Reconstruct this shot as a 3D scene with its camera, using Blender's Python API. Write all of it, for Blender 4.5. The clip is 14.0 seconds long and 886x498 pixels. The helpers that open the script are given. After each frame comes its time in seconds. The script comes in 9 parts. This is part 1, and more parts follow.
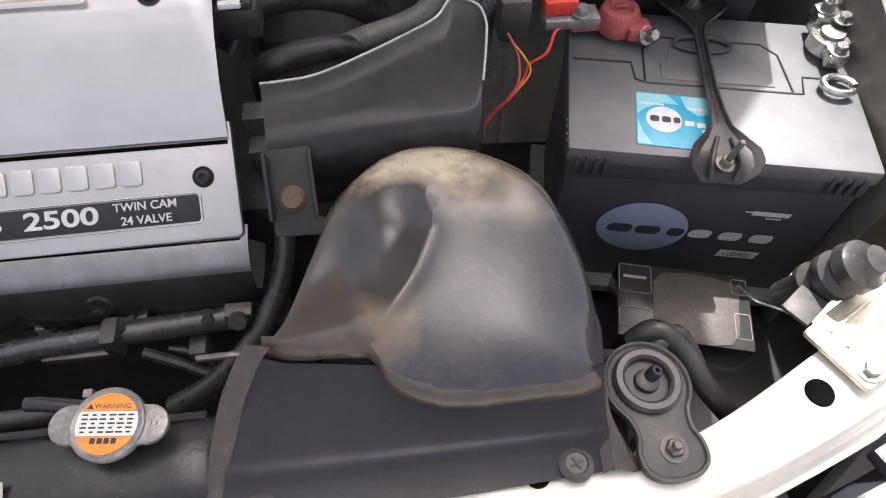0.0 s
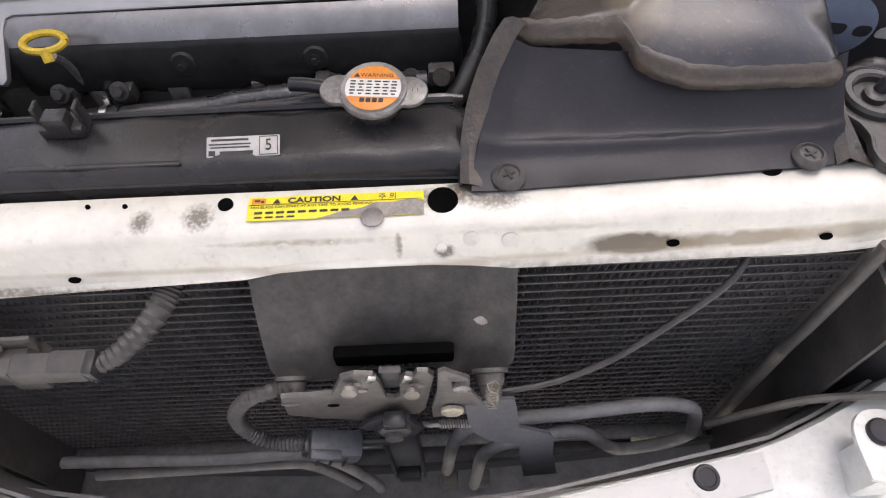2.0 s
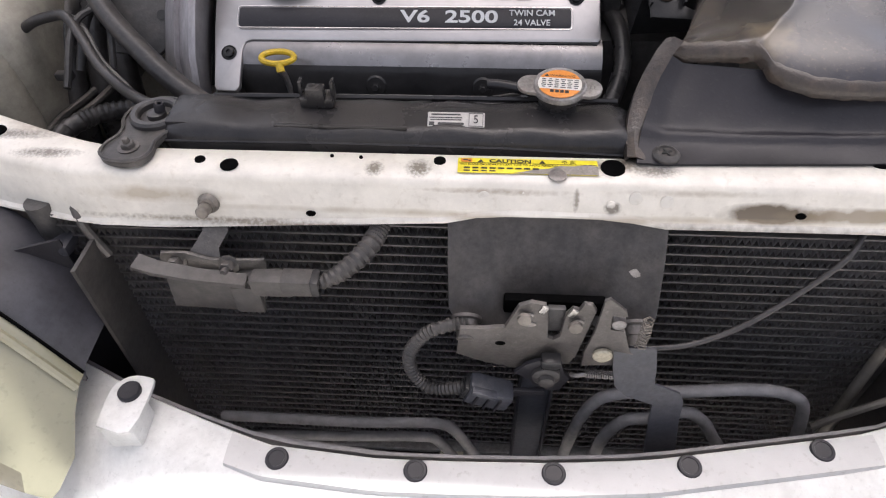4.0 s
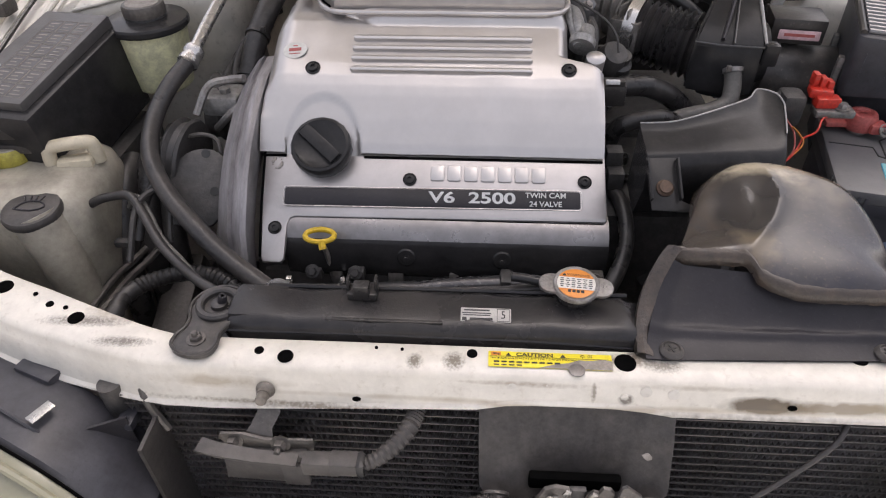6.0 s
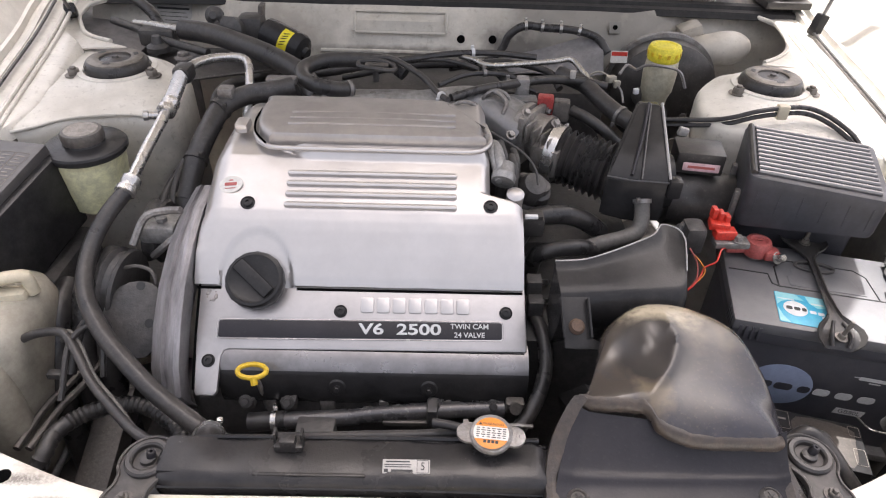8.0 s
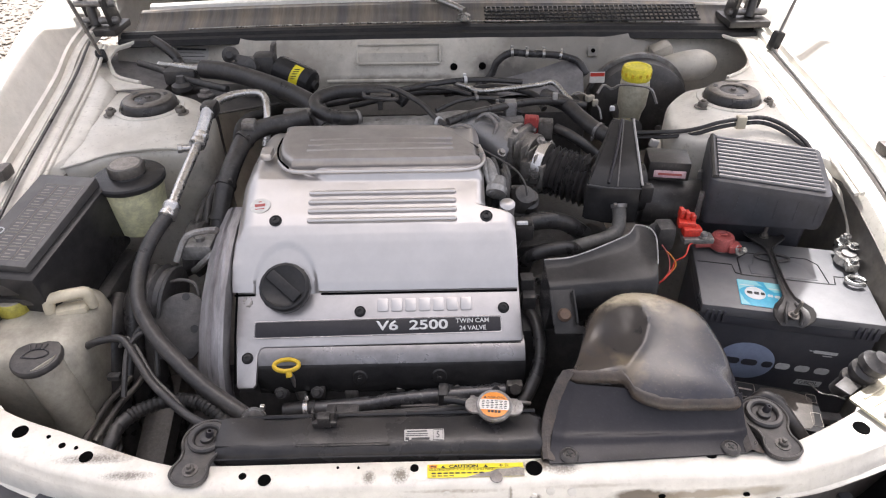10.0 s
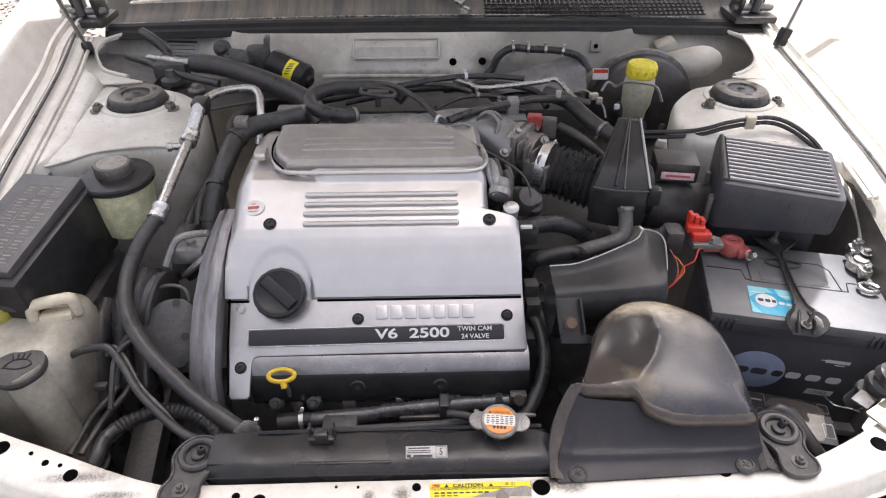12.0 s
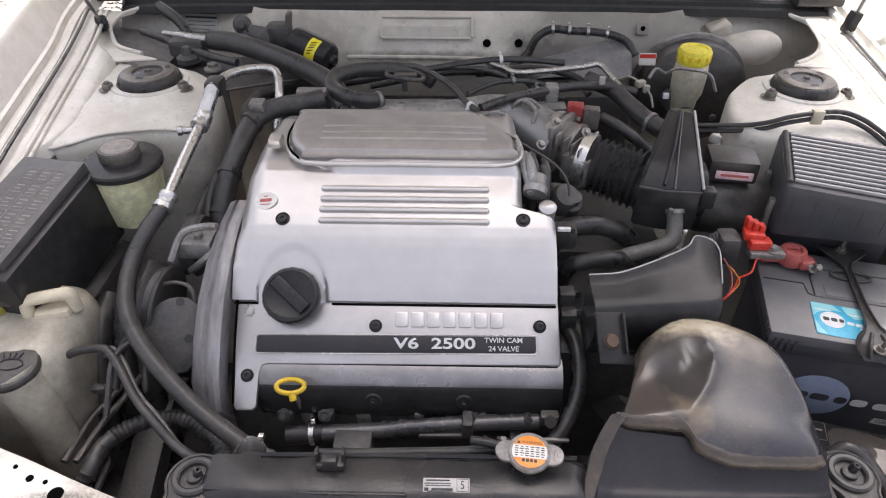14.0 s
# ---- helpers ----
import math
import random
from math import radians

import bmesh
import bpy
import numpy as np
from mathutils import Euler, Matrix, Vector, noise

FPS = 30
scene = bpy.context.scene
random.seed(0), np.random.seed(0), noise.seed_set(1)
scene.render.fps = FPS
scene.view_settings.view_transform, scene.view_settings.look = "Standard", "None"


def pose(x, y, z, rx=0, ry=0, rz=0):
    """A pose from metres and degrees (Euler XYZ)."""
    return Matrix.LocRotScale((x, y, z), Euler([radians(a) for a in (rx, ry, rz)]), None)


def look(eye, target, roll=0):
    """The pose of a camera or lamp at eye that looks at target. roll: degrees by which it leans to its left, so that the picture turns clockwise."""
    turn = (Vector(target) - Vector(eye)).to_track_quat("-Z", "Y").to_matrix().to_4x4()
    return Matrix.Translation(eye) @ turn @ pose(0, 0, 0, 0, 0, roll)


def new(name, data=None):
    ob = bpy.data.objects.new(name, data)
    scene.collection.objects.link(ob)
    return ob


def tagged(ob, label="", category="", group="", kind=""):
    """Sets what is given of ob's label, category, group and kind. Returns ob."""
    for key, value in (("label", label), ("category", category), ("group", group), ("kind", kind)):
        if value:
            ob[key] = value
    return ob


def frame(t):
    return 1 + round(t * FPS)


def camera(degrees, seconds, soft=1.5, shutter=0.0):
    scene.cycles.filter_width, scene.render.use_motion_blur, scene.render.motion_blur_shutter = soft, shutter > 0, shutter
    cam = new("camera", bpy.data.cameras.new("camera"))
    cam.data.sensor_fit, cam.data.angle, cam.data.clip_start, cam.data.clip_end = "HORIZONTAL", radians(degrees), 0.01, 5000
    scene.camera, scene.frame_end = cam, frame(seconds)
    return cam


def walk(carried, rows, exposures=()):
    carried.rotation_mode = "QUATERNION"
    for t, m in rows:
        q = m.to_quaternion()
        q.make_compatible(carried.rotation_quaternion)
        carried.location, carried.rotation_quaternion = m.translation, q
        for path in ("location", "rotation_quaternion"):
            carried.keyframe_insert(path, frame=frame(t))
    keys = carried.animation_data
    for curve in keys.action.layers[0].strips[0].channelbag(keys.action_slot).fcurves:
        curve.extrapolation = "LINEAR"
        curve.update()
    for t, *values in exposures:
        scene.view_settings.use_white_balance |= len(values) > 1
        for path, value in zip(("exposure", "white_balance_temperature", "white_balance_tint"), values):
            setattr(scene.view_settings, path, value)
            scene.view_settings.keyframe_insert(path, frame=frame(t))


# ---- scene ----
cam = camera(68.1, 14.0, soft=1.15)
PATH = [
    (0, (0.227, -0.09, 1.149), (0.37, 1.008, -0.516), 0.7),
    (0.5, (0.179, -0.126, 1.119), (0.298, 0.935, -0.572), -0.3),
    (1, (0.137, -0.159, 1.107), (0.192, 0.86, -0.614), -1.7),
    (1.5, (0.099, -0.198, 1.085), (0.123, 0.792, -0.653), -2.2),
    (2, (0.087, -0.259, 1.066), (0.072, 0.809, -0.625), -3.2),
    (2.5, (0.086, -0.35, 1.047), (-0.002, 0.886, -0.522), -2.6),
    (3, (0.058, -0.393, 1.037), (-0.06, 0.926, -0.461), -2.4),
    (3.2, (0.041, -0.402, 1.039), (-0.057, 0.928, -0.452), -2.0),
    (5.3, (-0.072, -0.449, 1.157), (-0.22, 1.019, -0.193), -0.6),
    (5.5, (-0.065, -0.445, 1.172), (-0.202, 1.038, -0.163), -0.5),
    (6, (-0.056, -0.412, 1.198), (-0.161, 1.115, -0.09), -0.8),
    (6.5, (-0.042, -0.373, 1.217), (-0.082, 1.193, -0.027), 0.1),
    (7, (-0.02, -0.349, 1.236), (-0.031, 1.239, 0.021), 0.2),
    (7.5, (-0.016, -0.356, 1.295), (-0.011, 1.217, 0.06), 1.3),
    (8, (-0.023, -0.369, 1.323), (0.006, 1.23, 0.122), 1.9),
    (10.3, (-0.031, -0.495, 1.397), (-0.002, 1.137, 0.241), -0.6),
    (10.5, (-0.032, -0.497, 1.399), (-0.002, 1.138, 0.248), -0.6),
    (11, (-0.039, -0.492, 1.397), (0.002, 1.139, 0.24), -0.5),
    (11.5, (-0.043, -0.477, 1.39), (0.005, 1.151, 0.229), -0.1),
    (12, (-0.043, -0.443, 1.385), (0.009, 1.168, 0.201), 0.2),
    (12.5, (-0.038, -0.411, 1.378), (0.009, 1.189, 0.18), 0.6),
    (13, (-0.033, -0.389, 1.373), (-0.008, 1.2, 0.16), 0.3),
    (13.5, (-0.037, -0.369, 1.363), (-0.05, 1.213, 0.139), 0.2),
    (14, (-0.043, -0.353, 1.353), (-0.071, 1.225, 0.125), 0.1),
]
walk(cam, [(t, look(eye, target, roll)) for t, eye, target, roll in PATH], [(0, 1.34, 6180, 12), (0.7, 1.13, 6180, 12), (1.6, 1.08, 6130, 12), (2.4, 1.29, 6080, 12), (3.0, 1.22, 6080, 12), (5.5, 0.97, 6180, 12.5), (6.5, 0.97, 6280, 12.5), (8.0, 1.42, 6280, 12.5), (10.5, 1.23, 6130, 12), (14, 1.30, 6080, 12)])

# ---- light: the sun high behind the raised hood, and the sky ----
SUN_WAY = Vector((0.126, 0.475, 1.0)).normalized()
world = bpy.data.worlds.new("sky")
scene.world = world
world.use_nodes = True
wn, wl = world.node_tree.nodes, world.node_tree.links
sky = wn.new("ShaderNodeTexSky")
sky.sky_type = "NISHITA"
sky.sun_disc = False
sky.air_density, sky.dust_density, sky.ozone_density = 0.35, 9.0, 0.0
sky.sun_elevation = math.asin(SUN_WAY.z)
sky.sun_rotation = math.atan2(SUN_WAY.x, SUN_WAY.y)
haze = wn.new("ShaderNodeMix")
haze.data_type, haze.blend_type = "RGBA", "ADD"
haze.inputs["Factor"].default_value = 1.0
haze.inputs["B"].default_value = (2.9, 2.87, 2.86, 1)
wl.new(sky.outputs["Color"], haze.inputs["A"])
wl.new(haze.outputs["Result"], wn["Background"].inputs["Color"])
wn["Background"].inputs["Strength"].default_value = 0.10
sun = new("sun", bpy.data.lights.new("sun", "SUN"))
sun.data.energy, sun.data.angle, sun.data.color = 5.0, radians(0.6), (1.0, 0.965, 0.91)
sun.matrix_world = look(SUN_WAY * 20, (0, 0, 0))


# ---- materials ----
def mat(name, col, rough=0.5, metal=0.0, col2=None, amount=0.5, scale=25.0, fine=300.0, bump=0.15, coat=0.0, speck=None, speck_amount=0.35, rvar=0.15, trans=0.0, stretch=(1, 1, 1), spec=0.5, grit=0.22):
    """A worn surface: broad stains towards col2, fine grain, specks of dirt, uneven gloss and relief."""
    m = bpy.data.materials.new(name)
    m.use_nodes = True
    n, l = m.node_tree.nodes, m.node_tree.links
    b = n["Principled BSDF"]
    col2 = col2 or tuple(c * 0.6 for c in col)
    tc, mp = n.new("ShaderNodeTexCoord"), n.new("ShaderNodeMapping")
    mp.inputs["Scale"].default_value = stretch
    l.new(tc.outputs["Object"], mp.inputs["Vector"])
    big, small = n.new("ShaderNodeTexNoise"), n.new("ShaderNodeTexNoise")
    for t, s, d in ((big, scale, 6), (small, fine, 3)):
        t.inputs["Scale"].default_value, t.inputs["Detail"].default_value = s, d
        t.inputs["Roughness"].default_value = 0.62
        l.new(mp.outputs["Vector"], t.inputs["Vector"])
    r1 = n.new("ShaderNodeMapRange")
    r1.inputs["From Min"].default_value, r1.inputs["From Max"].default_value = 0.38, 0.68
    r1.inputs["To Max"].default_value = amount
    l.new(big.outputs["Fac"], r1.inputs["Value"])
    mix = n.new("ShaderNodeMix")
    mix.data_type = "RGBA"
    mix.inputs["A"].default_value, mix.inputs["B"].default_value = (*col, 1), (*col2, 1)
    l.new(r1.outputs["Result"], mix.inputs["Factor"])
    r2 = n.new("ShaderNodeMapRange")
    r2.inputs["From Min"].default_value, r2.inputs["From Max"].default_value = 0.58, 0.75
    r2.inputs["To Max"].default_value = speck_amount
    l.new(small.outputs["Fac"], r2.inputs["Value"])
    mix2 = n.new("ShaderNodeMix")
    mix2.data_type = "RGBA"
    mix2.inputs["B"].default_value = (*(speck or tuple(c * 0.5 for c in col)), 1)
    l.new(mix.outputs["Result"], mix2.inputs["A"])
    l.new(r2.outputs["Result"], mix2.inputs["Factor"])
    grime, r4, mix3 = n.new("ShaderNodeTexNoise"), n.new("ShaderNodeMapRange"), n.new("ShaderNodeMix")
    grime.inputs["Scale"].default_value, grime.inputs["Detail"].default_value, grime.inputs["Roughness"].default_value = scale * 4.3, 7, 0.72
    l.new(mp.outputs["Vector"], grime.inputs["Vector"])
    r4.inputs["From Min"].default_value, r4.inputs["From Max"].default_value = 0.36, 0.64
    r4.inputs["To Min"].default_value, r4.inputs["To Max"].default_value = 1 - grit, 1 + grit
    l.new(grime.outputs["Fac"], r4.inputs["Value"])
    mix3.data_type, mix3.blend_type = "RGBA", "MULTIPLY"
    mix3.inputs["Factor"].default_value = 1.0
    l.new(mix2.outputs["Result"], mix3.inputs["A"])
    l.new(r4.outputs["Result"], mix3.inputs["B"])
    l.new(mix3.outputs["Result"], b.inputs["Base Color"])
    r3 = n.new("ShaderNodeMapRange")
    r3.inputs["To Min"].default_value, r3.inputs["To Max"].default_value = max(0.03, rough - rvar), min(1, rough + rvar)
    l.new(big.outputs["Fac"], r3.inputs["Value"])
    l.new(r3.outputs["Result"], b.inputs["Roughness"])
    b.inputs["Metallic"].default_value = metal
    b.inputs["Specular IOR Level"].default_value = spec
    b.inputs["Coat Weight"].default_value = coat
    b.inputs["Transmission Weight"].default_value = trans
    bp = n.new("ShaderNodeBump")
    bp.inputs["Strength"].default_value, bp.inputs["Distance"].default_value = bump, 0.002
    l.new(small.outputs["Fac"], bp.inputs["Height"])
    l.new(bp.outputs["Normal"], b.inputs["Normal"])
    return m


PAINT = mat("cream_paint", (0.60, 0.575, 0.525), 0.38, col2=(0.50, 0.46, 0.39), amount=0.35, scale=6, fine=160, bump=0.05, speck=(0.30, 0.26, 0.20), speck_amount=0.25, grit=0.09)
SUPPORT_PAINT = mat("chipped_cream_paint", (0.66, 0.63, 0.57), 0.32, col2=(0.56, 0.52, 0.44), amount=0.4, scale=7, fine=130, bump=0.12, speck=(0.36, 0.31, 0.24), speck_amount=0.3, grit=0.09)


def tint_patch(m, at, size, col, amount, grain=120.0, cut=0.45):
    """Mixes a patch of another colour, with its own shape, into a material, at a place on the thing."""
    n, l = m.node_tree.nodes, m.node_tree.links
    b = n["Principled BSDF"]
    old = b.inputs["Base Color"].links[0].from_socket
    tc, mp, gr = n.new("ShaderNodeTexCoord"), n.new("ShaderNodeMapping"), n.new("ShaderNodeTexGradient")
    mp.vector_type = "TEXTURE"
    mp.inputs["Location"].default_value, mp.inputs["Scale"].default_value = at, size
    gr.gradient_type = "SPHERICAL"
    no, mu, rg, mx = n.new("ShaderNodeTexNoise"), n.new("ShaderNodeMath"), n.new("ShaderNodeMapRange"), n.new("ShaderNodeMix")
    no.inputs["Scale"].default_value, no.inputs["Detail"].default_value = grain, 5
    mu.operation = "MULTIPLY"
    mx.data_type = "RGBA"
    mx.inputs["B"].default_value = (*col, 1)
    rg.inputs["From Min"].default_value, rg.inputs["From Max"].default_value, rg.inputs["To Max"].default_value = cut * 0.3, cut, amount
    l.new(tc.outputs["Object"], mp.inputs["Vector"])
    l.new(tc.outputs["Object"], no.inputs["Vector"])
    l.new(mp.outputs["Vector"], gr.inputs["Vector"])
    l.new(gr.outputs["Fac"], mu.inputs[0])
    l.new(no.outputs["Fac"], mu.inputs[1])
    l.new(mu.outputs["Value"], rg.inputs["Value"])
    l.new(rg.outputs["Result"], mx.inputs["Factor"])
    l.new(old, mx.inputs["A"])
    l.new(mx.outputs["Result"], b.inputs["Base Color"])


for at, size, col, amount, grain, cut in (
    ((0.215, -0.528, 0.697), (0.062, 0.02, 0.013), (0.085, 0.062, 0.038), 0.95, 60, 0.27),
    ((0.275, -0.528, 0.697), (0.075, 0.02, 0.010), (0.20, 0.155, 0.10), 0.8, 60, 0.30),
    ((0.345, -0.528, 0.699), (0.075, 0.02, 0.010), (0.30, 0.25, 0.17), 0.7, 60, 0.32),
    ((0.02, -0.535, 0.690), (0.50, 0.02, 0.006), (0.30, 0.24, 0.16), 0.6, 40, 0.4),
    ((-0.075, -0.508, 0.721), (0.016, 0.016, 0.01), (0.13, 0.11, 0.08), 0.9, 420, 0.36),
    ((-0.112, -0.510, 0.721), (0.012, 0.014, 0.01), (0.13, 0.11, 0.08), 0.9, 420, 0.38),
    ((-0.30, -0.53, 0.700), (0.10, 0.03, 0.012), (0.28, 0.22, 0.14), 0.6, 60, 0.4),
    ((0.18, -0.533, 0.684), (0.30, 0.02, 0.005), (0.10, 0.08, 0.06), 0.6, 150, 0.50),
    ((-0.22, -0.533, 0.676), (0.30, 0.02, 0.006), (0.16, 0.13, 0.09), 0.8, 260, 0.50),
    ((0.100, -0.492, 0.721), (0.020, 0.012, 0.01), (0.08, 0.068, 0.055), 0.9, 300, 0.34),
    ((0.085, -0.50, 0.721), (0.045, 0.012, 0.01), (0.16, 0.13, 0.10), 0.8, 300, 0.36),
    ((-0.42, -0.46, 0.721), (0.06, 0.03, 0.01), (0.30, 0.26, 0.20), 0.6, 200, 0.4),
    ((-0.45, -0.475, 0.721), (0.07, 0.012, 0.012), (0.13, 0.11, 0.09), 0.85, 380, 0.42),
    ((-0.40, -0.500, 0.721), (0.05, 0.010, 0.012), (0.12, 0.10, 0.08), 0.85, 420, 0.42),
    ((0.055, -0.524, 0.705), (0.004, 0.02, 0.014), (0.20, 0.17, 0.13), 0.8, 300, 0.34),
    ((0.085, -0.526, 0.700), (0.010, 0.02, 0.008), (0.10, 0.085, 0.07), 0.85, 200, 0.30),
    ((-0.01, -0.520, 0.711), (0.10, 0.02, 0.004), (0.30, 0.25, 0.19), 0.7, 160, 0.40),
    ((0.15, -0.519, 0.713), (0.10, 0.02, 0.005), (0.30, 0.255, 0.20), 0.5, 120, 0.44),
    ((0.12, -0.505, 0.7205), (0.03, 0.012, 0.01), (0.14, 0.12, 0.10), 0.8, 460, 0.42),
):
    tint_patch(SUPPORT_PAINT, at, size, col, amount, grain, cut)
PAINT_DULL = mat("dusty_cream_paint", (0.64, 0.61, 0.55), 0.40, col2=(0.46, 0.42, 0.35), amount=0.7, scale=5, fine=120, bump=0.10, speck=(0.20, 0.17, 0.13), speck_amount=0.45, grit=0.08)
BUMPER_PAINT = mat("bumper_paint", (0.62, 0.62, 0.60), 0.45, col2=(0.48, 0.47, 0.44), amount=0.5, scale=12, fine=200, bump=0.05, grit=0.09)
# greyer than the bumper paint around it
SEAT_PAINT = mat("grey_seat_paint", (0.50, 0.495, 0.485), 0.42, col2=(0.44, 0.43, 0.41), amount=0.4, scale=9, fine=160, bump=0.05, speck=(0.24, 0.22, 0.19), speck_amount=0.4, grit=0.04)
SILVER = mat("silver_paint", (0.55, 0.525, 0.51), 0.30, 0.75, col2=(0.49, 0.465, 0.45), amount=0.45, scale=7, fine=220, bump=0.006, speck=(0.40, 0.38, 0.36), speck_amount=0.06, rvar=0.06, grit=0.035)
# the same silver, dirtier and darkened for the front panel's dimmer reflection
SILVER_DIMMED = mat("grimy_dimmed_silver", (0.47, 0.447, 0.44), 0.32, 0.75, col2=(0.36, 0.34, 0.33), amount=0.6, scale=9, fine=220, bump=0.01, speck=(0.28, 0.26, 0.245), speck_amount=0.12, rvar=0.08, grit=0.05)
SILVER_DARK = mat("dusty_silver_lid", (0.39, 0.367, 0.353), 0.36, 0.6, col2=(0.28, 0.26, 0.247), amount=0.6, scale=14, fine=350, bump=0.03, speck=(0.36, 0.33, 0.30), speck_amount=0.2, grit=0.06)
ALLOY = mat("cast_alloy", (0.34, 0.32, 0.30), 0.5, 0.7, col2=(0.18, 0.165, 0.15), amount=0.8, scale=30, fine=300, bump=0.4)
ALLOY_GREY = mat("dusty_cast_alloy", (0.30, 0.295, 0.29), 0.5, 0.5, col2=(0.14, 0.13, 0.12), amount=0.8, scale=25, fine=260, bump=0.4)
BRIGHT = mat("bright_metal", (0.44, 0.43, 0.41), 0.28, 0.9, col2=(0.25, 0.235, 0.21), amount=0.6, scale=60, fine=500, bump=0.15)
STEEL = mat("dull_steel", (0.25, 0.243, 0.237), 0.45, 0.6, col2=(0.15, 0.125, 0.11), amount=0.7, scale=60, fine=400, bump=0.2)
ZINC = mat("yellow_zinc", (0.46, 0.425, 0.33), 0.4, 0.45, col2=(0.33, 0.29, 0.21), amount=0.6, scale=60, fine=300)
BLACK = mat("black_plastic", (0.024, 0.0235, 0.0245), 0.22, spec=0.22, col2=(0.034, 0.0325, 0.032), rvar=0.12, amount=0.8, scale=14, fine=260, bump=0.08, speck=(0.05, 0.047, 0.044), speck_amount=0.3, grit=0.15)
BLACK_DUSTY = mat("dusty_black_plastic", (0.032, 0.030, 0.0295), 0.34, spec=0.4, col2=(0.066, 0.060, 0.055), amount=0.85, scale=12, fine=220, bump=0.15, speck=(0.16, 0.145, 0.13), speck_amount=0.4)
GREY_PLASTIC = mat("grey_black_plastic", (0.027, 0.0255, 0.030), 0.34, spec=0.24, col2=(0.019, 0.018, 0.020), amount=0.8, scale=10, fine=240, bump=0.1, speck=(0.13, 0.12, 0.11), speck_amount=0.10, grit=0.10)
RUBBER = mat("black_rubber", (0.027, 0.0258, 0.0262), 0.30, spec=0.4, col2=(0.056, 0.051, 0.048), amount=0.8, scale=18, fine=240, bump=0.15, speck=(0.11, 0.10, 0.09))
HOSE = mat("grey_rubber_hose", (0.032, 0.0305, 0.031), 0.32, spec=0.4, col2=(0.060, 0.054, 0.050), amount=0.8, scale=22, fine=260, bump=0.15, speck=(0.14, 0.13, 0.12))
DUCT = mat("sun_browned_duct", (0.024, 0.0232, 0.032), 0.22, spec=0.42, rvar=0.10, col2=(0.050, 0.044, 0.038), amount=0.7, scale=11, fine=260, bump=0.08, speck=(0.15, 0.12, 0.085), speck_amount=0.25, coat=0.32, grit=0.15)
DUCT.node_tree.nodes["Principled BSDF"].inputs["Coat Roughness"].default_value = 0.16
TAPE = mat("brown_tape", (0.040, 0.033, 0.029), 0.32, col2=(0.072, 0.053, 0.039), amount=0.8, scale=40, fine=320, bump=0.3)
TANK = mat("radiator_tank_plastic", (0.021, 0.0203, 0.0218), 0.26, spec=0.32, col2=(0.042, 0.038, 0.035), amount=0.7, scale=9, fine=260, bump=0.15, grit=0.15)
DARK = mat("oily_dark_metal", (0.050, 0.048, 0.048), 0.5, 0.2, col2=(0.10, 0.092, 0.085), amount=0.8, scale=20, fine=200, bump=0.4)
UNDER = mat("undercoat", (0.17, 0.163, 0.165), 0.65, col2=(0.22, 0.205, 0.195), amount=0.8, scale=10, fine=120, bump=0.3)
FIN = mat("condenser_fin", (0.19, 0.182, 0.190), 0.5, 0.3, col2=(0.15, 0.135, 0.12), amount=0.8, scale=12, fine=300)
FIN_LIGHT = mat("condenser_tube", (0.098, 0.093, 0.094), 0.5, 0.45, col2=(0.09, 0.08, 0.07), amount=0.8, scale=15, fine=300)
BRACKET = mat("dusty_black_bracket", (0.046, 0.043, 0.042), 0.42, spec=0.35, col2=(0.082, 0.074, 0.067), amount=0.8, scale=25, fine=260, bump=0.15)
MILKY = mat("aged_milky_plastic", (0.38, 0.352, 0.29), 0.38, col2=(0.20, 0.176, 0.14), amount=0.7, scale=6, fine=150, bump=0.06)
GREENISH = mat("fluid_tank_plastic", (0.70, 0.69, 0.46), 0.35, col2=(0.54, 0.53, 0.30), amount=0.7, scale=14, fine=200, bump=0.05)
YELLOW = mat("yellow_plastic", (0.72, 0.62, 0.04), 0.4, col2=(0.55, 0.45, 0.04), amount=0.5, scale=40, fine=300)
GOLD = mat("ochre_plastic", (0.62, 0.42, 0.02), 0.4, col2=(0.45, 0.29, 0.02), amount=0.5, scale=50, fine=300)
STICKER_YELLOW = mat("yellow_sticker", (0.78, 0.66, 0.02), 0.45, col2=(0.62, 0.50, 0.03), amount=0.5, scale=60, fine=400, bump=0.03, grit=0.09)
ORANGE = mat("orange_label", (0.66, 0.235, 0.03), 0.4, col2=(0.50, 0.17, 0.03), amount=0.5, scale=80, fine=500, bump=0.03, grit=0.09)
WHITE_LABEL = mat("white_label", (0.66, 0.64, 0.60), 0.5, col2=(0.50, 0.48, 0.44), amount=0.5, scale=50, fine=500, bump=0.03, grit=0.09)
INK = mat("black_ink", (0.02, 0.02, 0.02), 0.5, bump=0.02)
WORN = mat("worn_grey_film", (0.28, 0.25, 0.22), 0.5, col2=(0.17, 0.15, 0.13), amount=0.8, scale=90, fine=500)
RED = mat("red_plastic", (0.55, 0.035, 0.02), 0.4, col2=(0.38, 0.03, 0.02), amount=0.6, scale=60, fine=400)
RED_FADED = mat("faded_red_plastic", (0.42, 0.10, 0.09), 0.5, col2=(0.30, 0.07, 0.06), amount=0.6, scale=60, fine=400)
BLUE = mat("blue_sticker", (0.03, 0.30, 0.48), 0.35, col2=(0.08, 0.42, 0.55), amount=0.8, scale=40, fine=500, bump=0.03, grit=0.05)
TEAL = mat("pale_teal_print", (0.20, 0.50, 0.55), 0.35, col2=(0.32, 0.58, 0.60), amount=0.8, scale=60, fine=500, bump=0.03, grit=0.05)
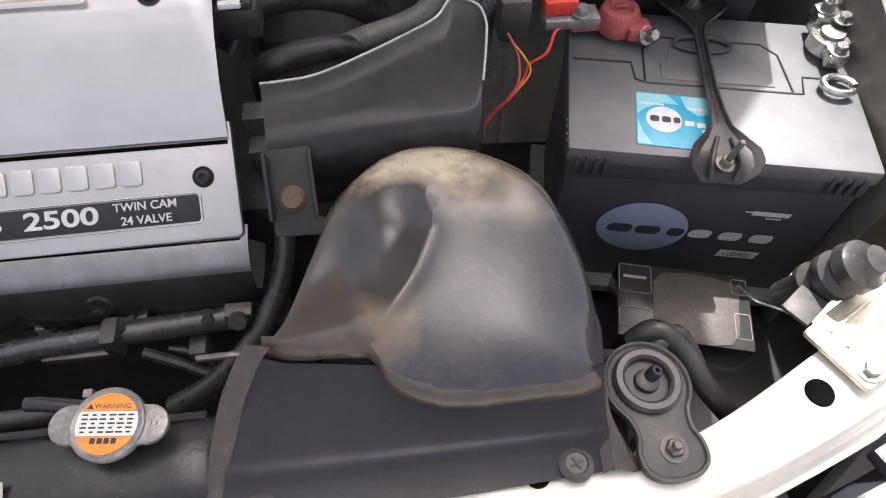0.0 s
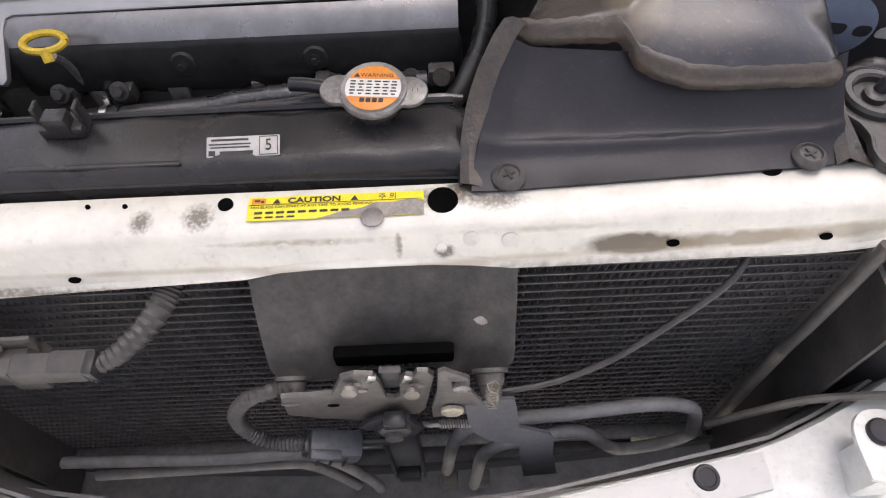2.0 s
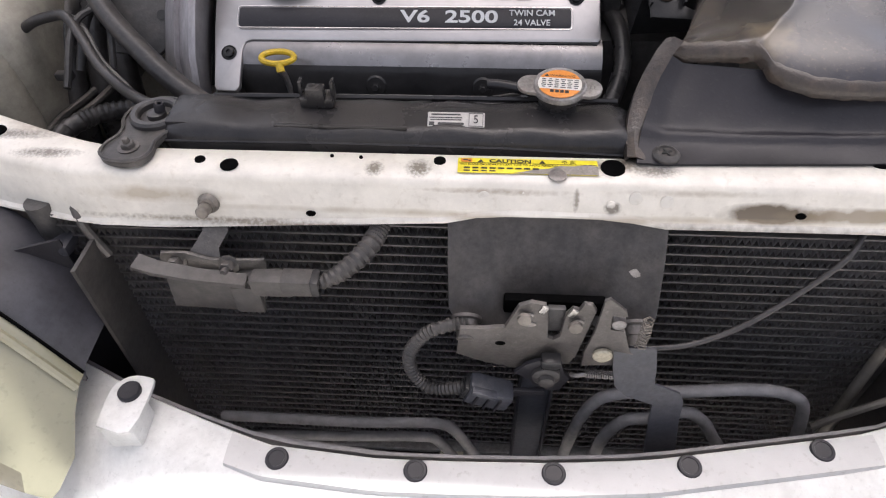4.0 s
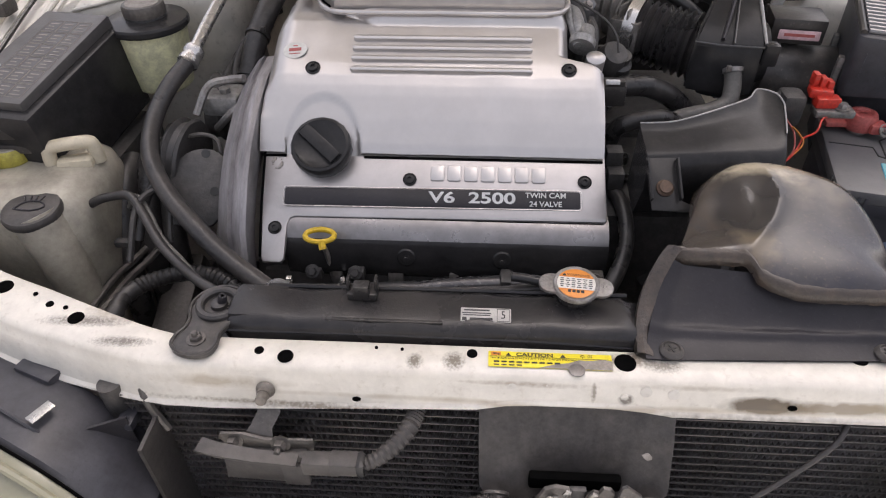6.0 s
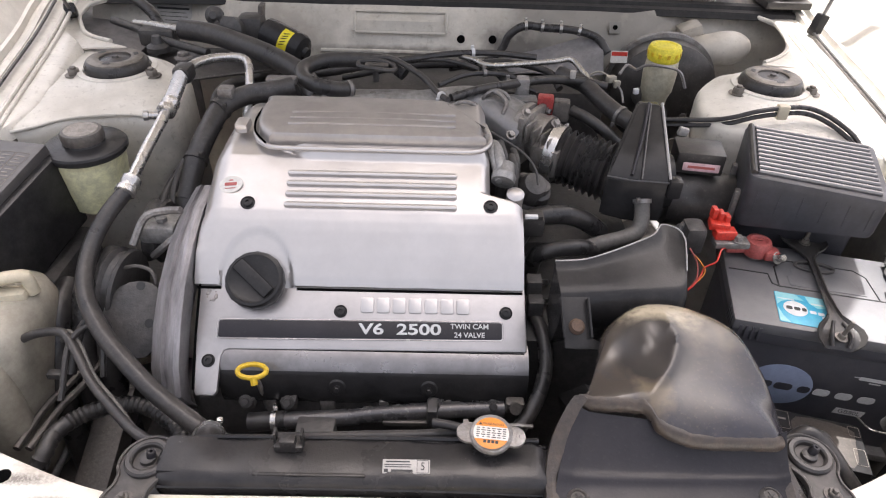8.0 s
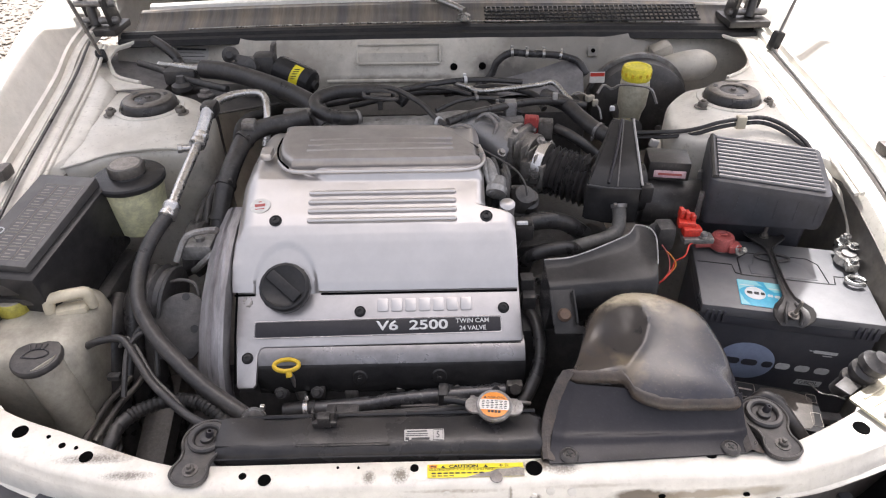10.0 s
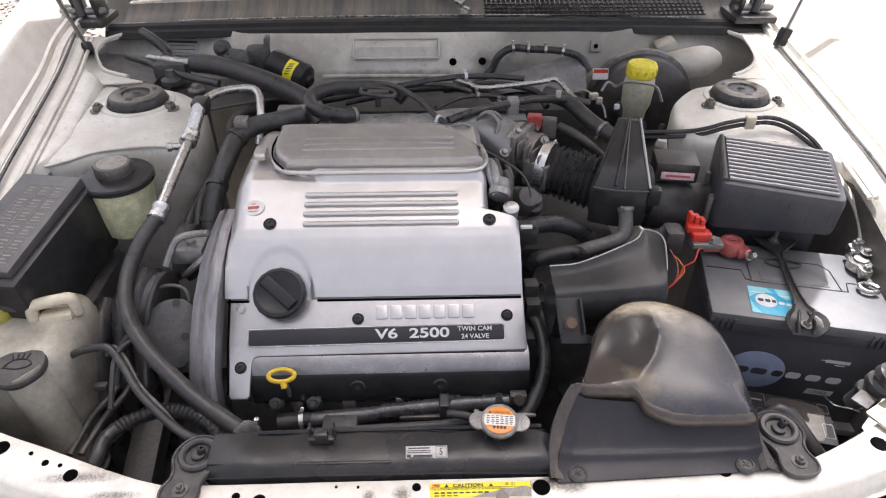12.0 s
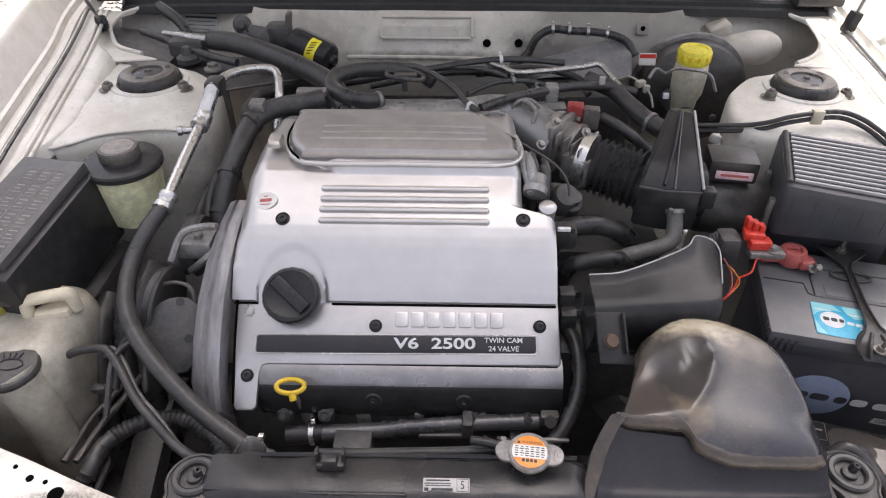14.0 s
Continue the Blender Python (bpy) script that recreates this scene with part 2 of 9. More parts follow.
PALE_BLUE = mat("pale_blue_print", (0.30, 0.35, 0.48), 0.4, col2=(0.24, 0.28, 0.40), amount=0.6, scale=30, fine=400, bump=0.03, grit=0.05)
BATTERY = mat("battery_case_plastic", (0.052, 0.052, 0.062), 0.34, col2=(0.080, 0.078, 0.086), amount=0.7, scale=14, fine=400, bump=0.08, grit=0.08)
BATTERY_LID = mat("dusty_battery_lid", (0.112, 0.111, 0.117), 0.42, col2=(0.16, 0.157, 0.157), amount=0.7, scale=16, fine=300, bump=0.08, grit=0.05)
PRINT = mat("white_print", (0.62, 0.62, 0.62), 0.45, bump=0.02, grit=0.09)
LENS = mat("yellowed_lamp_lens", (0.25, 0.24, 0.165), 0.20, col2=(0.22, 0.205, 0.135), amount=0.4, scale=5, fine=100, bump=0.02, coat=0.6, grit=0.04)
HOUSING = mat("satin_black_housing", (0.040, 0.040, 0.047), 0.42, spec=0.4, col2=(0.060, 0.058, 0.062), amount=0.6, scale=8, fine=240, bump=0.08)
HOSE_DUSTY = mat("dusty_breather_hose", (0.13, 0.122, 0.112), 0.5, col2=(0.07, 0.065, 0.06), amount=0.8, scale=25, fine=260, bump=0.15)
# light base colour stands in for sun and sky glint on polished edges
EDGE = mat("plastic_edge_painted_glint", (0.34, 0.33, 0.32), 0.16, spec=0.8, col2=(0.16, 0.155, 0.15), amount=0.5, scale=60, fine=300, bump=0.02)
CHAIN_COVER = mat("chalky_chain_cover", (0.36, 0.343, 0.35), 0.45, 0.45, col2=(0.15, 0.142, 0.145), amount=0.85, scale=26, fine=160, bump=0.12, stretch=(1.6, 0.25, 0.25), grit=0.18)
GRAVEL = mat("gravel", (0.24, 0.21, 0.18), 0.9, col2=(0.14, 0.12, 0.10), amount=0.9, scale=22, fine=45, bump=1.0, speck=(0.03, 0.026, 0.022), speck_amount=0.9)
GLASS_DARK = mat("tinted_windscreen", (0.02, 0.025, 0.03), 0.06, bump=0.0, rvar=0.02)
VALVE = mat("dark_silver_paint", (0.27, 0.26, 0.262), 0.30, 0.7, col2=(0.12, 0.113, 0.112), amount=0.7, scale=14, fine=300, bump=0.03, grit=0.08)
HOLE = mat("hollow_dark", (0.004, 0.004, 0.004), 0.95, bump=0.0)
HOLE.node_tree.nodes["Principled BSDF"].inputs["Specular IOR Level"].default_value = 0.0
COWL = mat("dusty_cowl_plastic", (0.10, 0.095, 0.092), 0.5, col2=(0.22, 0.18, 0.13), amount=0.95, scale=9, fine=160, bump=0.15, stretch=(2.2, 0.15, 0.3))
SEAL = mat("black_door_rubber", (0.016, 0.0155, 0.016), 0.6, spec=0.25, col2=(0.034, 0.031, 0.029), amount=0.7, scale=14, fine=240, bump=0.1)
PINK = mat("pink_label", (0.62, 0.42, 0.44), 0.45, bump=0.03)
LATCH_GREY = mat("dusty_latch_steel", (0.094, 0.086, 0.080), 0.44, 0.3, col2=(0.095, 0.085, 0.075), amount=0.7, scale=40, fine=300, bump=0.25, speck=(0.22, 0.20, 0.18), grit=0.2)
CONCRETE = mat("pale_concrete", (0.46, 0.44, 0.41), 0.85, col2=(0.36, 0.34, 0.31), amount=0.8, scale=1.5, fine=40, bump=0.3, speck=(0.25, 0.23, 0.21), speck_amount=0.5)
DUSTY_LID = mat("dusty_box_lid", (0.062, 0.0595, 0.060), 0.38, col2=(0.09, 0.085, 0.082), amount=0.7, scale=12, fine=260, bump=0.1, speck=(0.06, 0.058, 0.056))
# pale base colour paints the sky's gleam on the lid ribs
RIB = mat("rib_painted_gleam", (0.16, 0.155, 0.155), 0.20, spec=0.8, col2=(0.22, 0.21, 0.205), amount=0.7, scale=14, fine=260, bump=0.04, grit=0.08)
MOUNT = mat("dusty_brown_steel", (0.20, 0.182, 0.16), 0.45, 0.4, col2=(0.085, 0.072, 0.060), amount=0.7, scale=40, fine=300, bump=0.12, grit=0.15)
RED_DULL = mat("dull_red_plastic", (0.30, 0.03, 0.028), 0.45, col2=(0.20, 0.03, 0.028), amount=0.6, scale=60, fine=400)
AGED_TANK = mat("aged_fluid_tank", (0.44, 0.41, 0.315), 0.35, col2=(0.30, 0.275, 0.20), amount=0.7, scale=14, fine=200, bump=0.05)
RUST = mat("rusty_steel", (0.115, 0.075, 0.052), 0.6, 0.3, col2=(0.09, 0.06, 0.045), amount=0.8, scale=90, fine=400, bump=0.3)
STONE = mat("pebble_stone", (0.40, 0.365, 0.32), 0.85, col2=(0.22, 0.19, 0.155), amount=0.9, scale=30, fine=200, bump=0.3)
SCUFFED = mat("scuffed_brown_film", (0.062, 0.052, 0.044), 0.55, col2=(0.045, 0.038, 0.033), amount=0.9, scale=60, fine=300, speck=(0.16, 0.13, 0.10), speck_amount=0.5)
BLUE_GREY = mat("blue_grey_plastic", (0.046, 0.048, 0.058), 0.42, col2=(0.068, 0.067, 0.073), amount=0.8, scale=40, fine=300)
ELBOW = mat("smooth_cast_elbow", (0.25, 0.245, 0.25), 0.42, 0.45, col2=(0.19, 0.183, 0.18), amount=0.6, scale=16, fine=260, bump=0.06, grit=0.07)
ALUMINIUM = mat("bare_aluminium", (0.56, 0.545, 0.53), 0.27, 0.85, col2=(0.40, 0.385, 0.37), amount=0.6, scale=30, fine=300, bump=0.06, speck=(0.28, 0.26, 0.24), speck_amount=0.25, grit=0.08)
BAND = mat("clean_steel_band", (0.62, 0.60, 0.58), 0.25, 0.9, col2=(0.45, 0.43, 0.41), amount=0.5, scale=40, fine=400, bump=0.03, grit=0.06)
CREAM = mat("cream_moulding", (0.60, 0.54, 0.41), 0.45, col2=(0.46, 0.40, 0.29), amount=0.6, scale=20, fine=200, bump=0.05, grit=0.08)
DIRTY_YELLOW = mat("dirty_yellow_plastic", (0.40, 0.36, 0.06), 0.4, col2=(0.28, 0.24, 0.05), amount=0.6, scale=40, fine=300)
WELL = mat("dusty_brown_panel", (0.105, 0.098, 0.090), 0.55, col2=(0.16, 0.14, 0.11), amount=0.8, scale=9, fine=160, bump=0.1)
PIPE = mat("worn_dark_pipe", (0.085, 0.082, 0.085), 0.30, 0.5, col2=(0.15, 0.14, 0.135), amount=0.6, scale=22, fine=240, bump=0.06, speck=(0.42, 0.40, 0.38), speck_amount=0.35, grit=0.1)
LABEL_GREY = mat("aged_label", (0.42, 0.40, 0.375), 0.45, col2=(0.32, 0.30, 0.28), amount=0.6, scale=60, fine=400, bump=0.02, grit=0.08)
GRIMY = mat("grimy_cream_paint", (0.52, 0.49, 0.43), 0.42, col2=(0.34, 0.30, 0.24), amount=0.75, scale=4.5, fine=90, bump=0.08, speck=(0.20, 0.165, 0.12), speck_amount=0.4, grit=0.12)
for at, size, col, amount, grain, cut in (
    ((0.045, 0.205, 0.060), (0.175, 0.110, 0.14), (0.150, 0.122, 0.086), 0.85, 40, 0.30),
    ((-0.085, 0.105, 0.050), (0.105, 0.170, 0.12), (0.044, 0.035, 0.028), 0.85, 30, 0.28),
    ((-0.012, 0.085, 0.070), (0.030, 0.070, 0.06), (0.150, 0.118, 0.078), 0.7, 60, 0.28),
    # bleached peak, with a sun glint painted into its pale colour
    ((0.020, 0.180, 0.080), (0.075, 0.050, 0.06), (0.46, 0.395, 0.285), 0.85, 90, 0.38),
    # dark reflection painted into the hollow beside the ridge
    ((-0.002, 0.124, 0.078), (0.054, 0.060, 0.07), (0.021, 0.019, 0.020), 0.95, 22, 0.18),
):
    tint_patch(DUCT, at, size, col, amount, grain, cut)
# darker areas and a low dark band on the firewall
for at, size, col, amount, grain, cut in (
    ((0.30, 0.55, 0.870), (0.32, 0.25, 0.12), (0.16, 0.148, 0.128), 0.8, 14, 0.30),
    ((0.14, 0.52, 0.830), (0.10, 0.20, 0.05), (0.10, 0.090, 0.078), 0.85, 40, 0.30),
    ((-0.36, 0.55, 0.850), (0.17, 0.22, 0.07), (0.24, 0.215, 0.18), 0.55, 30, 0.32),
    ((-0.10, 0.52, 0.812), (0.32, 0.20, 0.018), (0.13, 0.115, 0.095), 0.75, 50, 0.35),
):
    tint_patch(GRIMY, at, size, col, amount, grain, cut)
# darkens the inner walls of both strut towers
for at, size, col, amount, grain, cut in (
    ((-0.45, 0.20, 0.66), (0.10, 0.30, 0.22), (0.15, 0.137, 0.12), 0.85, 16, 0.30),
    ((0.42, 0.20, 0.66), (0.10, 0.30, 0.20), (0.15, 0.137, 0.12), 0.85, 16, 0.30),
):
    tint_patch(PAINT_DULL, at, size, col, amount, grain, cut)
for at, size, col, amount, grain, cut in (
    ((-0.16, -0.11, 0.47), (0.02, 0.02, 0.02), (0.22, 0.20, 0.18), 0.7, 300, 0.35),
    ((0.10, -0.07, 0.55), (0.05, 0.03, 0.03), (0.40, 0.37, 0.34), 0.5, 120, 0.40),
    ((-0.05, 0.00, 0.57), (0.20, 0.015, 0.03), (0.36, 0.34, 0.32), 0.5, 90, 0.40),
):
    tint_patch(SILVER, at, size, col, amount, grain, cut)


# ---- mesh helpers ----
ORIGIN = {}


def thing(name, loc, label, category, group="", kind=""):
    """An Empty at the base of a thing; its parts hang under it."""
    e = new(name)
    e.location = loc
    e.empty_display_size = 0.02
    ORIGIN[e.name] = Vector(loc)
    return tagged(e, label, category, group, kind)


def part(name, bm, material, parent, label=""):
    """One mesh object under a thing or a part; the bmesh is in world places."""
    origin = ORIGIN[parent.name]
    bmesh.ops.recalc_face_normals(bm, faces=bm.faces)
    bmesh.ops.translate(bm, verts=bm.verts, vec=-origin)
    for f in bm.faces:
        f.smooth = True
    me = bpy.data.meshes.new(name)
    bm.to_mesh(me)
    bm.free()
    me.set_sharp_from_angle(angle=radians(38))
    me.materials.append(material)
    ob = new(name, me)
    ob.parent = parent
    ORIGIN[ob.name] = origin
    return tagged(ob, label)


def again(ob, offset, parent=None):
    """The same piece once more, moved by offset, on the same mesh."""
    o = new(ob.name.split(".")[0], ob.data)
    o.parent = parent or ob.parent
    o.location = Vector(ob.location) + Vector(offset)
    ORIGIN[o.name] = ORIGIN[ob.name]
    if "label" in ob:
        o["label"] = ob["label"]
    return o


def B():
    return bmesh.new()


def moved(bm, start, m):
    bm.verts.ensure_lookup_table()
    for v in bm.verts[start:]:
        v.co = m @ v.co
    return bm


def box(bm, c, s, bev=0.003, m=None, taper=1.0):
    """A block with rounded edges, centred at c; taper shrinks its top."""
    start = len(bm.verts)
    sub = bmesh.new()
    bmesh.ops.create_cube(sub, size=1.0)
    for v in sub.verts:
        k = taper if v.co.z > 0 else 1.0
        v.co = Vector((v.co.x * s[0] * k, v.co.y * s[1] * k, v.co.z * s[2]))
    if bev > 0:
        bmesh.ops.bevel(sub, geom=list(sub.edges), offset=min(bev, min(s) * 0.45), segments=2, affect="EDGES", profile=0.6)
    put(bm, sub)
    return moved(bm, start, Matrix.Translation(c) @ (m or Matrix()))


def put(bm, sub):
    vs = [bm.verts.new(v.co) for v in sub.verts]
    sub.verts.index_update()
    for f in sub.faces:
        try:
            bm.faces.new([vs[v.index] for v in f.verts])
        except ValueError:
            pass
    sub.free()


def smooth_line(pts, steps=6):
    """A Catmull-Rom line through the points, with their radii if given as a fourth number."""
    p = [np.array(q, float) for q in pts]
    if len(p) < 3 or steps < 2:
        return p
    p = [2 * p[0] - p[1]] + p + [2 * p[-1] - p[-2]]
    out = []
    for i in range(1, len(p) - 2):
        a, b, c, d = p[i - 1 : i + 3]
        for k in range(steps):
            t = k / steps
            out.append(0.5 * (2 * b + (c - a) * t + (2 * a - 5 * b + 4 * c - d) * t**2 + (3 * b - a - 3 * c + d) * t**3))
    return out + [p[-2]]


def tube(bm, pts, r=0.01, seg=12, steps=6, ribs=0.0, pitch=0.004):
    """A round hose or pipe along a smooth line; ribs: the depth of a corrugation."""
    line = smooth_line(pts, steps)
    if ribs:
        fine, q = [], [np.array(x) for x in line]
        for a, b in zip(q, q[1:]):
            k = max(1, int(np.linalg.norm((b - a)[:3]) / (pitch / 2)))
            fine += [a + (b - a) * i / k for i in range(k)]
        line = fine + [q[-1]]
    rings, up = [], None
    for i, q in enumerate(line):
        a, b = line[max(0, i - 1)], line[min(len(line) - 1, i + 1)]
        d = Vector((b - a)[:3]).normalized()
        if up is None:
            up = d.orthogonal().normalized()
        up = (up - d * up.dot(d)).normalized()
        side = d.cross(up)
        rad = (q[3] if len(q) > 3 else r) + (ribs * (1 if i % 2 else -1) / 2 if ribs else 0)
        rings.append([bm.verts.new(Vector(q[:3]) + (up * math.cos(w) + side * math.sin(w)) * rad) for w in (2 * math.pi * k / seg for k in range(seg))])
    for ra, rb in zip(rings, rings[1:]):
        for k in range(seg):
            bm.faces.new((ra[k], ra[(k + 1) % seg], rb[(k + 1) % seg], rb[k]))
    bm.faces.new(rings[0][::-1])
    bm.faces.new(rings[-1])
    return bm


def lathe(bm, prof, m=None, seg=28, squash=None):
    """A turned body: (radius, height) pairs about the z axis, laid by m."""
    start = len(bm.verts)
    rings = []
    for r, z in prof:
        ring = []
        for k in range(seg):
            w = 2 * math.pi * k / seg
            q = r * (squash(w, z) if squash else 1.0)
            ring.append(bm.verts.new((q * math.cos(w), q * math.sin(w), z)))
        rings.append(ring)
    for ra, rb in zip(rings, rings[1:]):
        for k in range(seg):
            bm.faces.new((ra[k], ra[(k + 1) % seg], rb[(k + 1) % seg], rb[k]))
    bm.faces.new(rings[0][::-1])
    bm.faces.new(rings[-1])
    return moved(bm, start, m or Matrix())


def loft(bm, rings, cap=True, closed=True):
    vs = [[bm.verts.new(Vector(p)) for p in ring] for ring in rings]
    n = len(vs[0])
    for a, b in zip(vs, vs[1:]):
        for k in range(n if closed else n - 1):
            bm.faces.new((a[k], a[(k + 1) % n], b[(k + 1) % n], b[k]))
    if cap and closed:
        bm.faces.new(vs[0][::-1])
        bm.faces.new(vs[-1])
    return bm


def sheet(bm, rows, thick=0.0015):
    """An open skin through rows of points, with a thickness."""
    sub = bmesh.new()
    loft(sub, rows, cap=False, closed=False)
    bmesh.ops.recalc_face_normals(sub, faces=sub.faces)
    if thick:
        bmesh.ops.solidify(sub, geom=list(sub.faces), thickness=thick)
    put(bm, sub)
    return bm


def plate(bm, outline, thick, m=None, bev=0.0008, rounds=0):
    """A flat plate cut to an outline in its own plane (x, y), as thick as given towards +z."""
    start = len(bm.verts)
    if rounds:
        outline = [tuple(p) for p in smooth_line(list(outline) + [outline[0]], rounds)[:-1]]
    sub = bmesh.new()
    f = sub.faces.new([sub.verts.new((x, y, 0)) for x, y in outline])
    top = bmesh.ops.extrude_face_region(sub, geom=[f])
    bmesh.ops.translate(sub, verts=[v for v in top["geom"] if isinstance(v, bmesh.types.BMVert)], vec=(0, 0, thick))
    if bev:
        edges = [e for e in sub.edges if all(v.co.z > thick * 0.5 for v in e.verts)]
        bmesh.ops.bevel(sub, geom=edges, offset=bev, segments=2, affect="EDGES", profile=0.5)
    put(bm, sub)
    return moved(bm, start, m or Matrix())


def rounded(w, h, r, n=5):
    """The outline of a rectangle with rounded corners, centred."""
    out = []
    for cx, cy, a in ((w / 2 - r, h / 2 - r, 0), (-w / 2 + r, h / 2 - r, 90), (-w / 2 + r, -h / 2 + r, 180), (w / 2 - r, -h / 2 + r, 270)):
        out += [(cx + r * math.cos(radians(a + 90 * k / n)), cy + r * math.sin(radians(a + 90 * k / n))) for k in range(n + 1)]
    return out


def words(name, text, size, m, material, parent, depth=0.0006, label="", wide=1.0, bold=0.0):
    """Raised lettering in the built-in font, its middle at m."""
    c = bpy.data.curves.new(name, "FONT")
    c.body, c.size, c.extrude, c.align_x, c.align_y = text, size, depth, "CENTER", "CENTER"
    c.resolution_u, c.offset = 5, bold
    o = new(name, c)
    bpy.context.view_layer.update()
    me = bpy.data.meshes.new_from_object(o.evaluated_get(bpy.context.evaluated_depsgraph_get()))
    bpy.data.objects.remove(o)
    bpy.data.curves.remove(c)
    me.transform(Matrix.Translation(-ORIGIN[parent.name]) @ m @ Matrix.Diagonal((wide, 1, 1, 1)))
    me.materials.clear()
    me.materials.append(material)
    ob = new(name, me)
    ob.parent = parent
    ORIGIN[ob.name] = ORIGIN[parent.name]
    return tagged(ob, label)


def bars(name, marks, m, material, parent, depth=0.0003, lean=0.0, round_=0.0004, label=""):
    """Printed bars: each (x, y, width, height) is a piece of its own on the plane m."""
    for dx, dy, w, h in marks:
        part(name, plate(B(), [(x + dx + lean * (y + dy), y + dy) for x, y in rounded(w, h, min(round_, w * 0.4, h * 0.4), 2)], depth, m, 0), material, parent, label)


def basis(at, right, up):
    """A frame at a place: x along right, y near up, z outwards."""
    x = Vector(right).normalized()
    z = x.cross(Vector(up)).normalized()
    y = z.cross(x)
    return Matrix.Translation(at) @ Matrix((x, y, z)).transposed().to_4x4()


def toward(at, way):
    """A frame at a place with its z axis along way."""
    return Matrix.Translation(at) @ Vector(way).to_track_quat("Z", "Y").to_matrix().to_4x4()


def hexbolt(bm, at, way=(0, 0, 1), r=0.006, h=0.005, washer=1.5, stud=0.0):
    lathe(bm, [(r * washer, 0), (r * washer, 0.0012), (r * 0.9, 0.0016)], toward(at, way), 16)
    lathe(bm, [(r, 0.001), (r, h * 0.85), (r * 0.86, h)], toward(at, way), 6)
    if stud:
        lathe(bm, [(r * 0.5, h * 0.9), (r * 0.5, h + stud), (r * 0.4, h + stud + 0.001)], toward(at, way), 10)
    return bm


def clip_ring(bm, a, b, r, w=0.006):
    """A hose clamp round a hose that runs from a to b."""
    d = (Vector(b) - Vector(a)).normalized()
    lathe(bm, [(r, -w / 2), (r + 0.0016, -w / 2), (r + 0.0016, w / 2), (r, w / 2)], toward(a, d), 20)
    side = d.orthogonal().normalized()
    box(bm, Vector(a) + side * (r + 0.004), (0.006, 0.006, 0.008), 0.001)
    return bm


def hose(name, pts, r, material, label, category="hose", clamps=(), steps=6, ribs=0.0, group="", seg=12, clamp_material=None, pitch=0.004):
    """A hose with its clamps: each clamp lies at a share of the line."""
    h = thing(name, pts[0][:3], label, category, group)
    part("tube", tube(B(), pts, r, seg, steps, ribs, pitch), material, h)
    line = smooth_line([p[:3] for p in pts], 12)
    for s in clamps:
        i = min(len(line) - 2, int(s * (len(line) - 1)))
        part("clamp", clip_ring(B(), line[i], line[i + 1], r + 0.0004), clamp_material or STEEL, h, "dull steel hose clamp")
    return h


# ---- ground ----
bm = B()
rows = []
for j in range(41):
    y = -3.0 + 0.2 * j
    rows.append([(-4.0 + 0.2 * i, y, 0.012 * noise.noise(Vector((i * 0.7, j * 0.7, 0)))) for i in range(41)])
loft(bm, rows, cap=False, closed=False)
ring_in = [(-4, -3), (4, -3), (4, 5), (-4, 5)]
vi = [bm.verts.new((x, y, -0.01)) for x, y in ring_in]
vo = [bm.verts.new((x * 300, y * 300, -0.01)) for x, y in ring_in]
for k in range(4):
    bm.faces.new((vi[k], vo[k], vo[(k + 1) % 4], vi[(k + 1) % 4]))
me = bpy.data.meshes.new("ground")
bm.to_mesh(me)
bm.free()
me.materials.append(GRAVEL)
tagged(new("ground", me), "sunlit pale brown gravel ground round the car", "ground", kind="structure")

rng = random.Random(7)
verts, faces = [], []
for k in range(9000):
    x, y = rng.uniform(-4.2, -1.0), rng.uniform(1.4, 6.2)
    r = rng.uniform(0.008, 0.026)
    a = rng.uniform(0, 6.28)
    i = len(verts)
    for w in range(5):
        q = a + w * 1.2566
        verts.append((x + r * rng.uniform(0.8, 1.2) * math.cos(q), y + r * rng.uniform(0.6, 1.0) * math.sin(q), 0.002 + 0.35 * r))
    verts += [(x + 0.3 * r, y, 0.95 * r), (x, y, -0.3 * r)]
    for w in range(5):
        faces += [(i + w, i + (w + 1) % 5, i + 5), (i + (w + 1) % 5, i + w, i + 6)]
me = bpy.data.meshes.new("pebble_layer")
me.from_pydata(verts, [], faces)
me.materials.append(STONE)
tagged(new("pebble_layer", me), "loose pale brown pebbles on the ground", "gravel", kind="stuff")

# pale concrete beside and before the car, cast in bays with open joints
slabs = thing("pavement", (1.0, 0.0, 0.0), "sunlit pale concrete paving beside the car", "pavement", kind="structure")
slab0 = None
for i in range(-1, 8):
    for j in range(-5, 8):
        if i < 1 and j > -1:
            continue
        c = (0.30 + 1.0 * i, 0.5 + 1.0 * j, 0.0)
        if slab0 is None:
            slab0, c0 = part("slab", box(B(), c, (0.988, 0.988, 0.05), 0.004), CONCRETE, slabs), c
        else:
            again(slab0, (c[0] - c0[0], c[1] - c0[1], 0.003 * math.sin(3 * i + 5 * j)))


# ---- the car's body ----
car = thing("car", (0, 0.5, 0), "cream white saloon car with its hood raised", "car")


def along(path, step=0.02):
    """Points every step metres along a line through (x, y), with the outward (front) normal."""
    line = smooth_line(path, 8)
    out = []
    for i, q in enumerate(line):
        a, b = line[max(0, i - 1)], line[min(len(line) - 1, i + 1)]
        d = (b - a) / np.linalg.norm(b - a)
        out.append((q, np.array((d[1], -d[0]))))
    return out


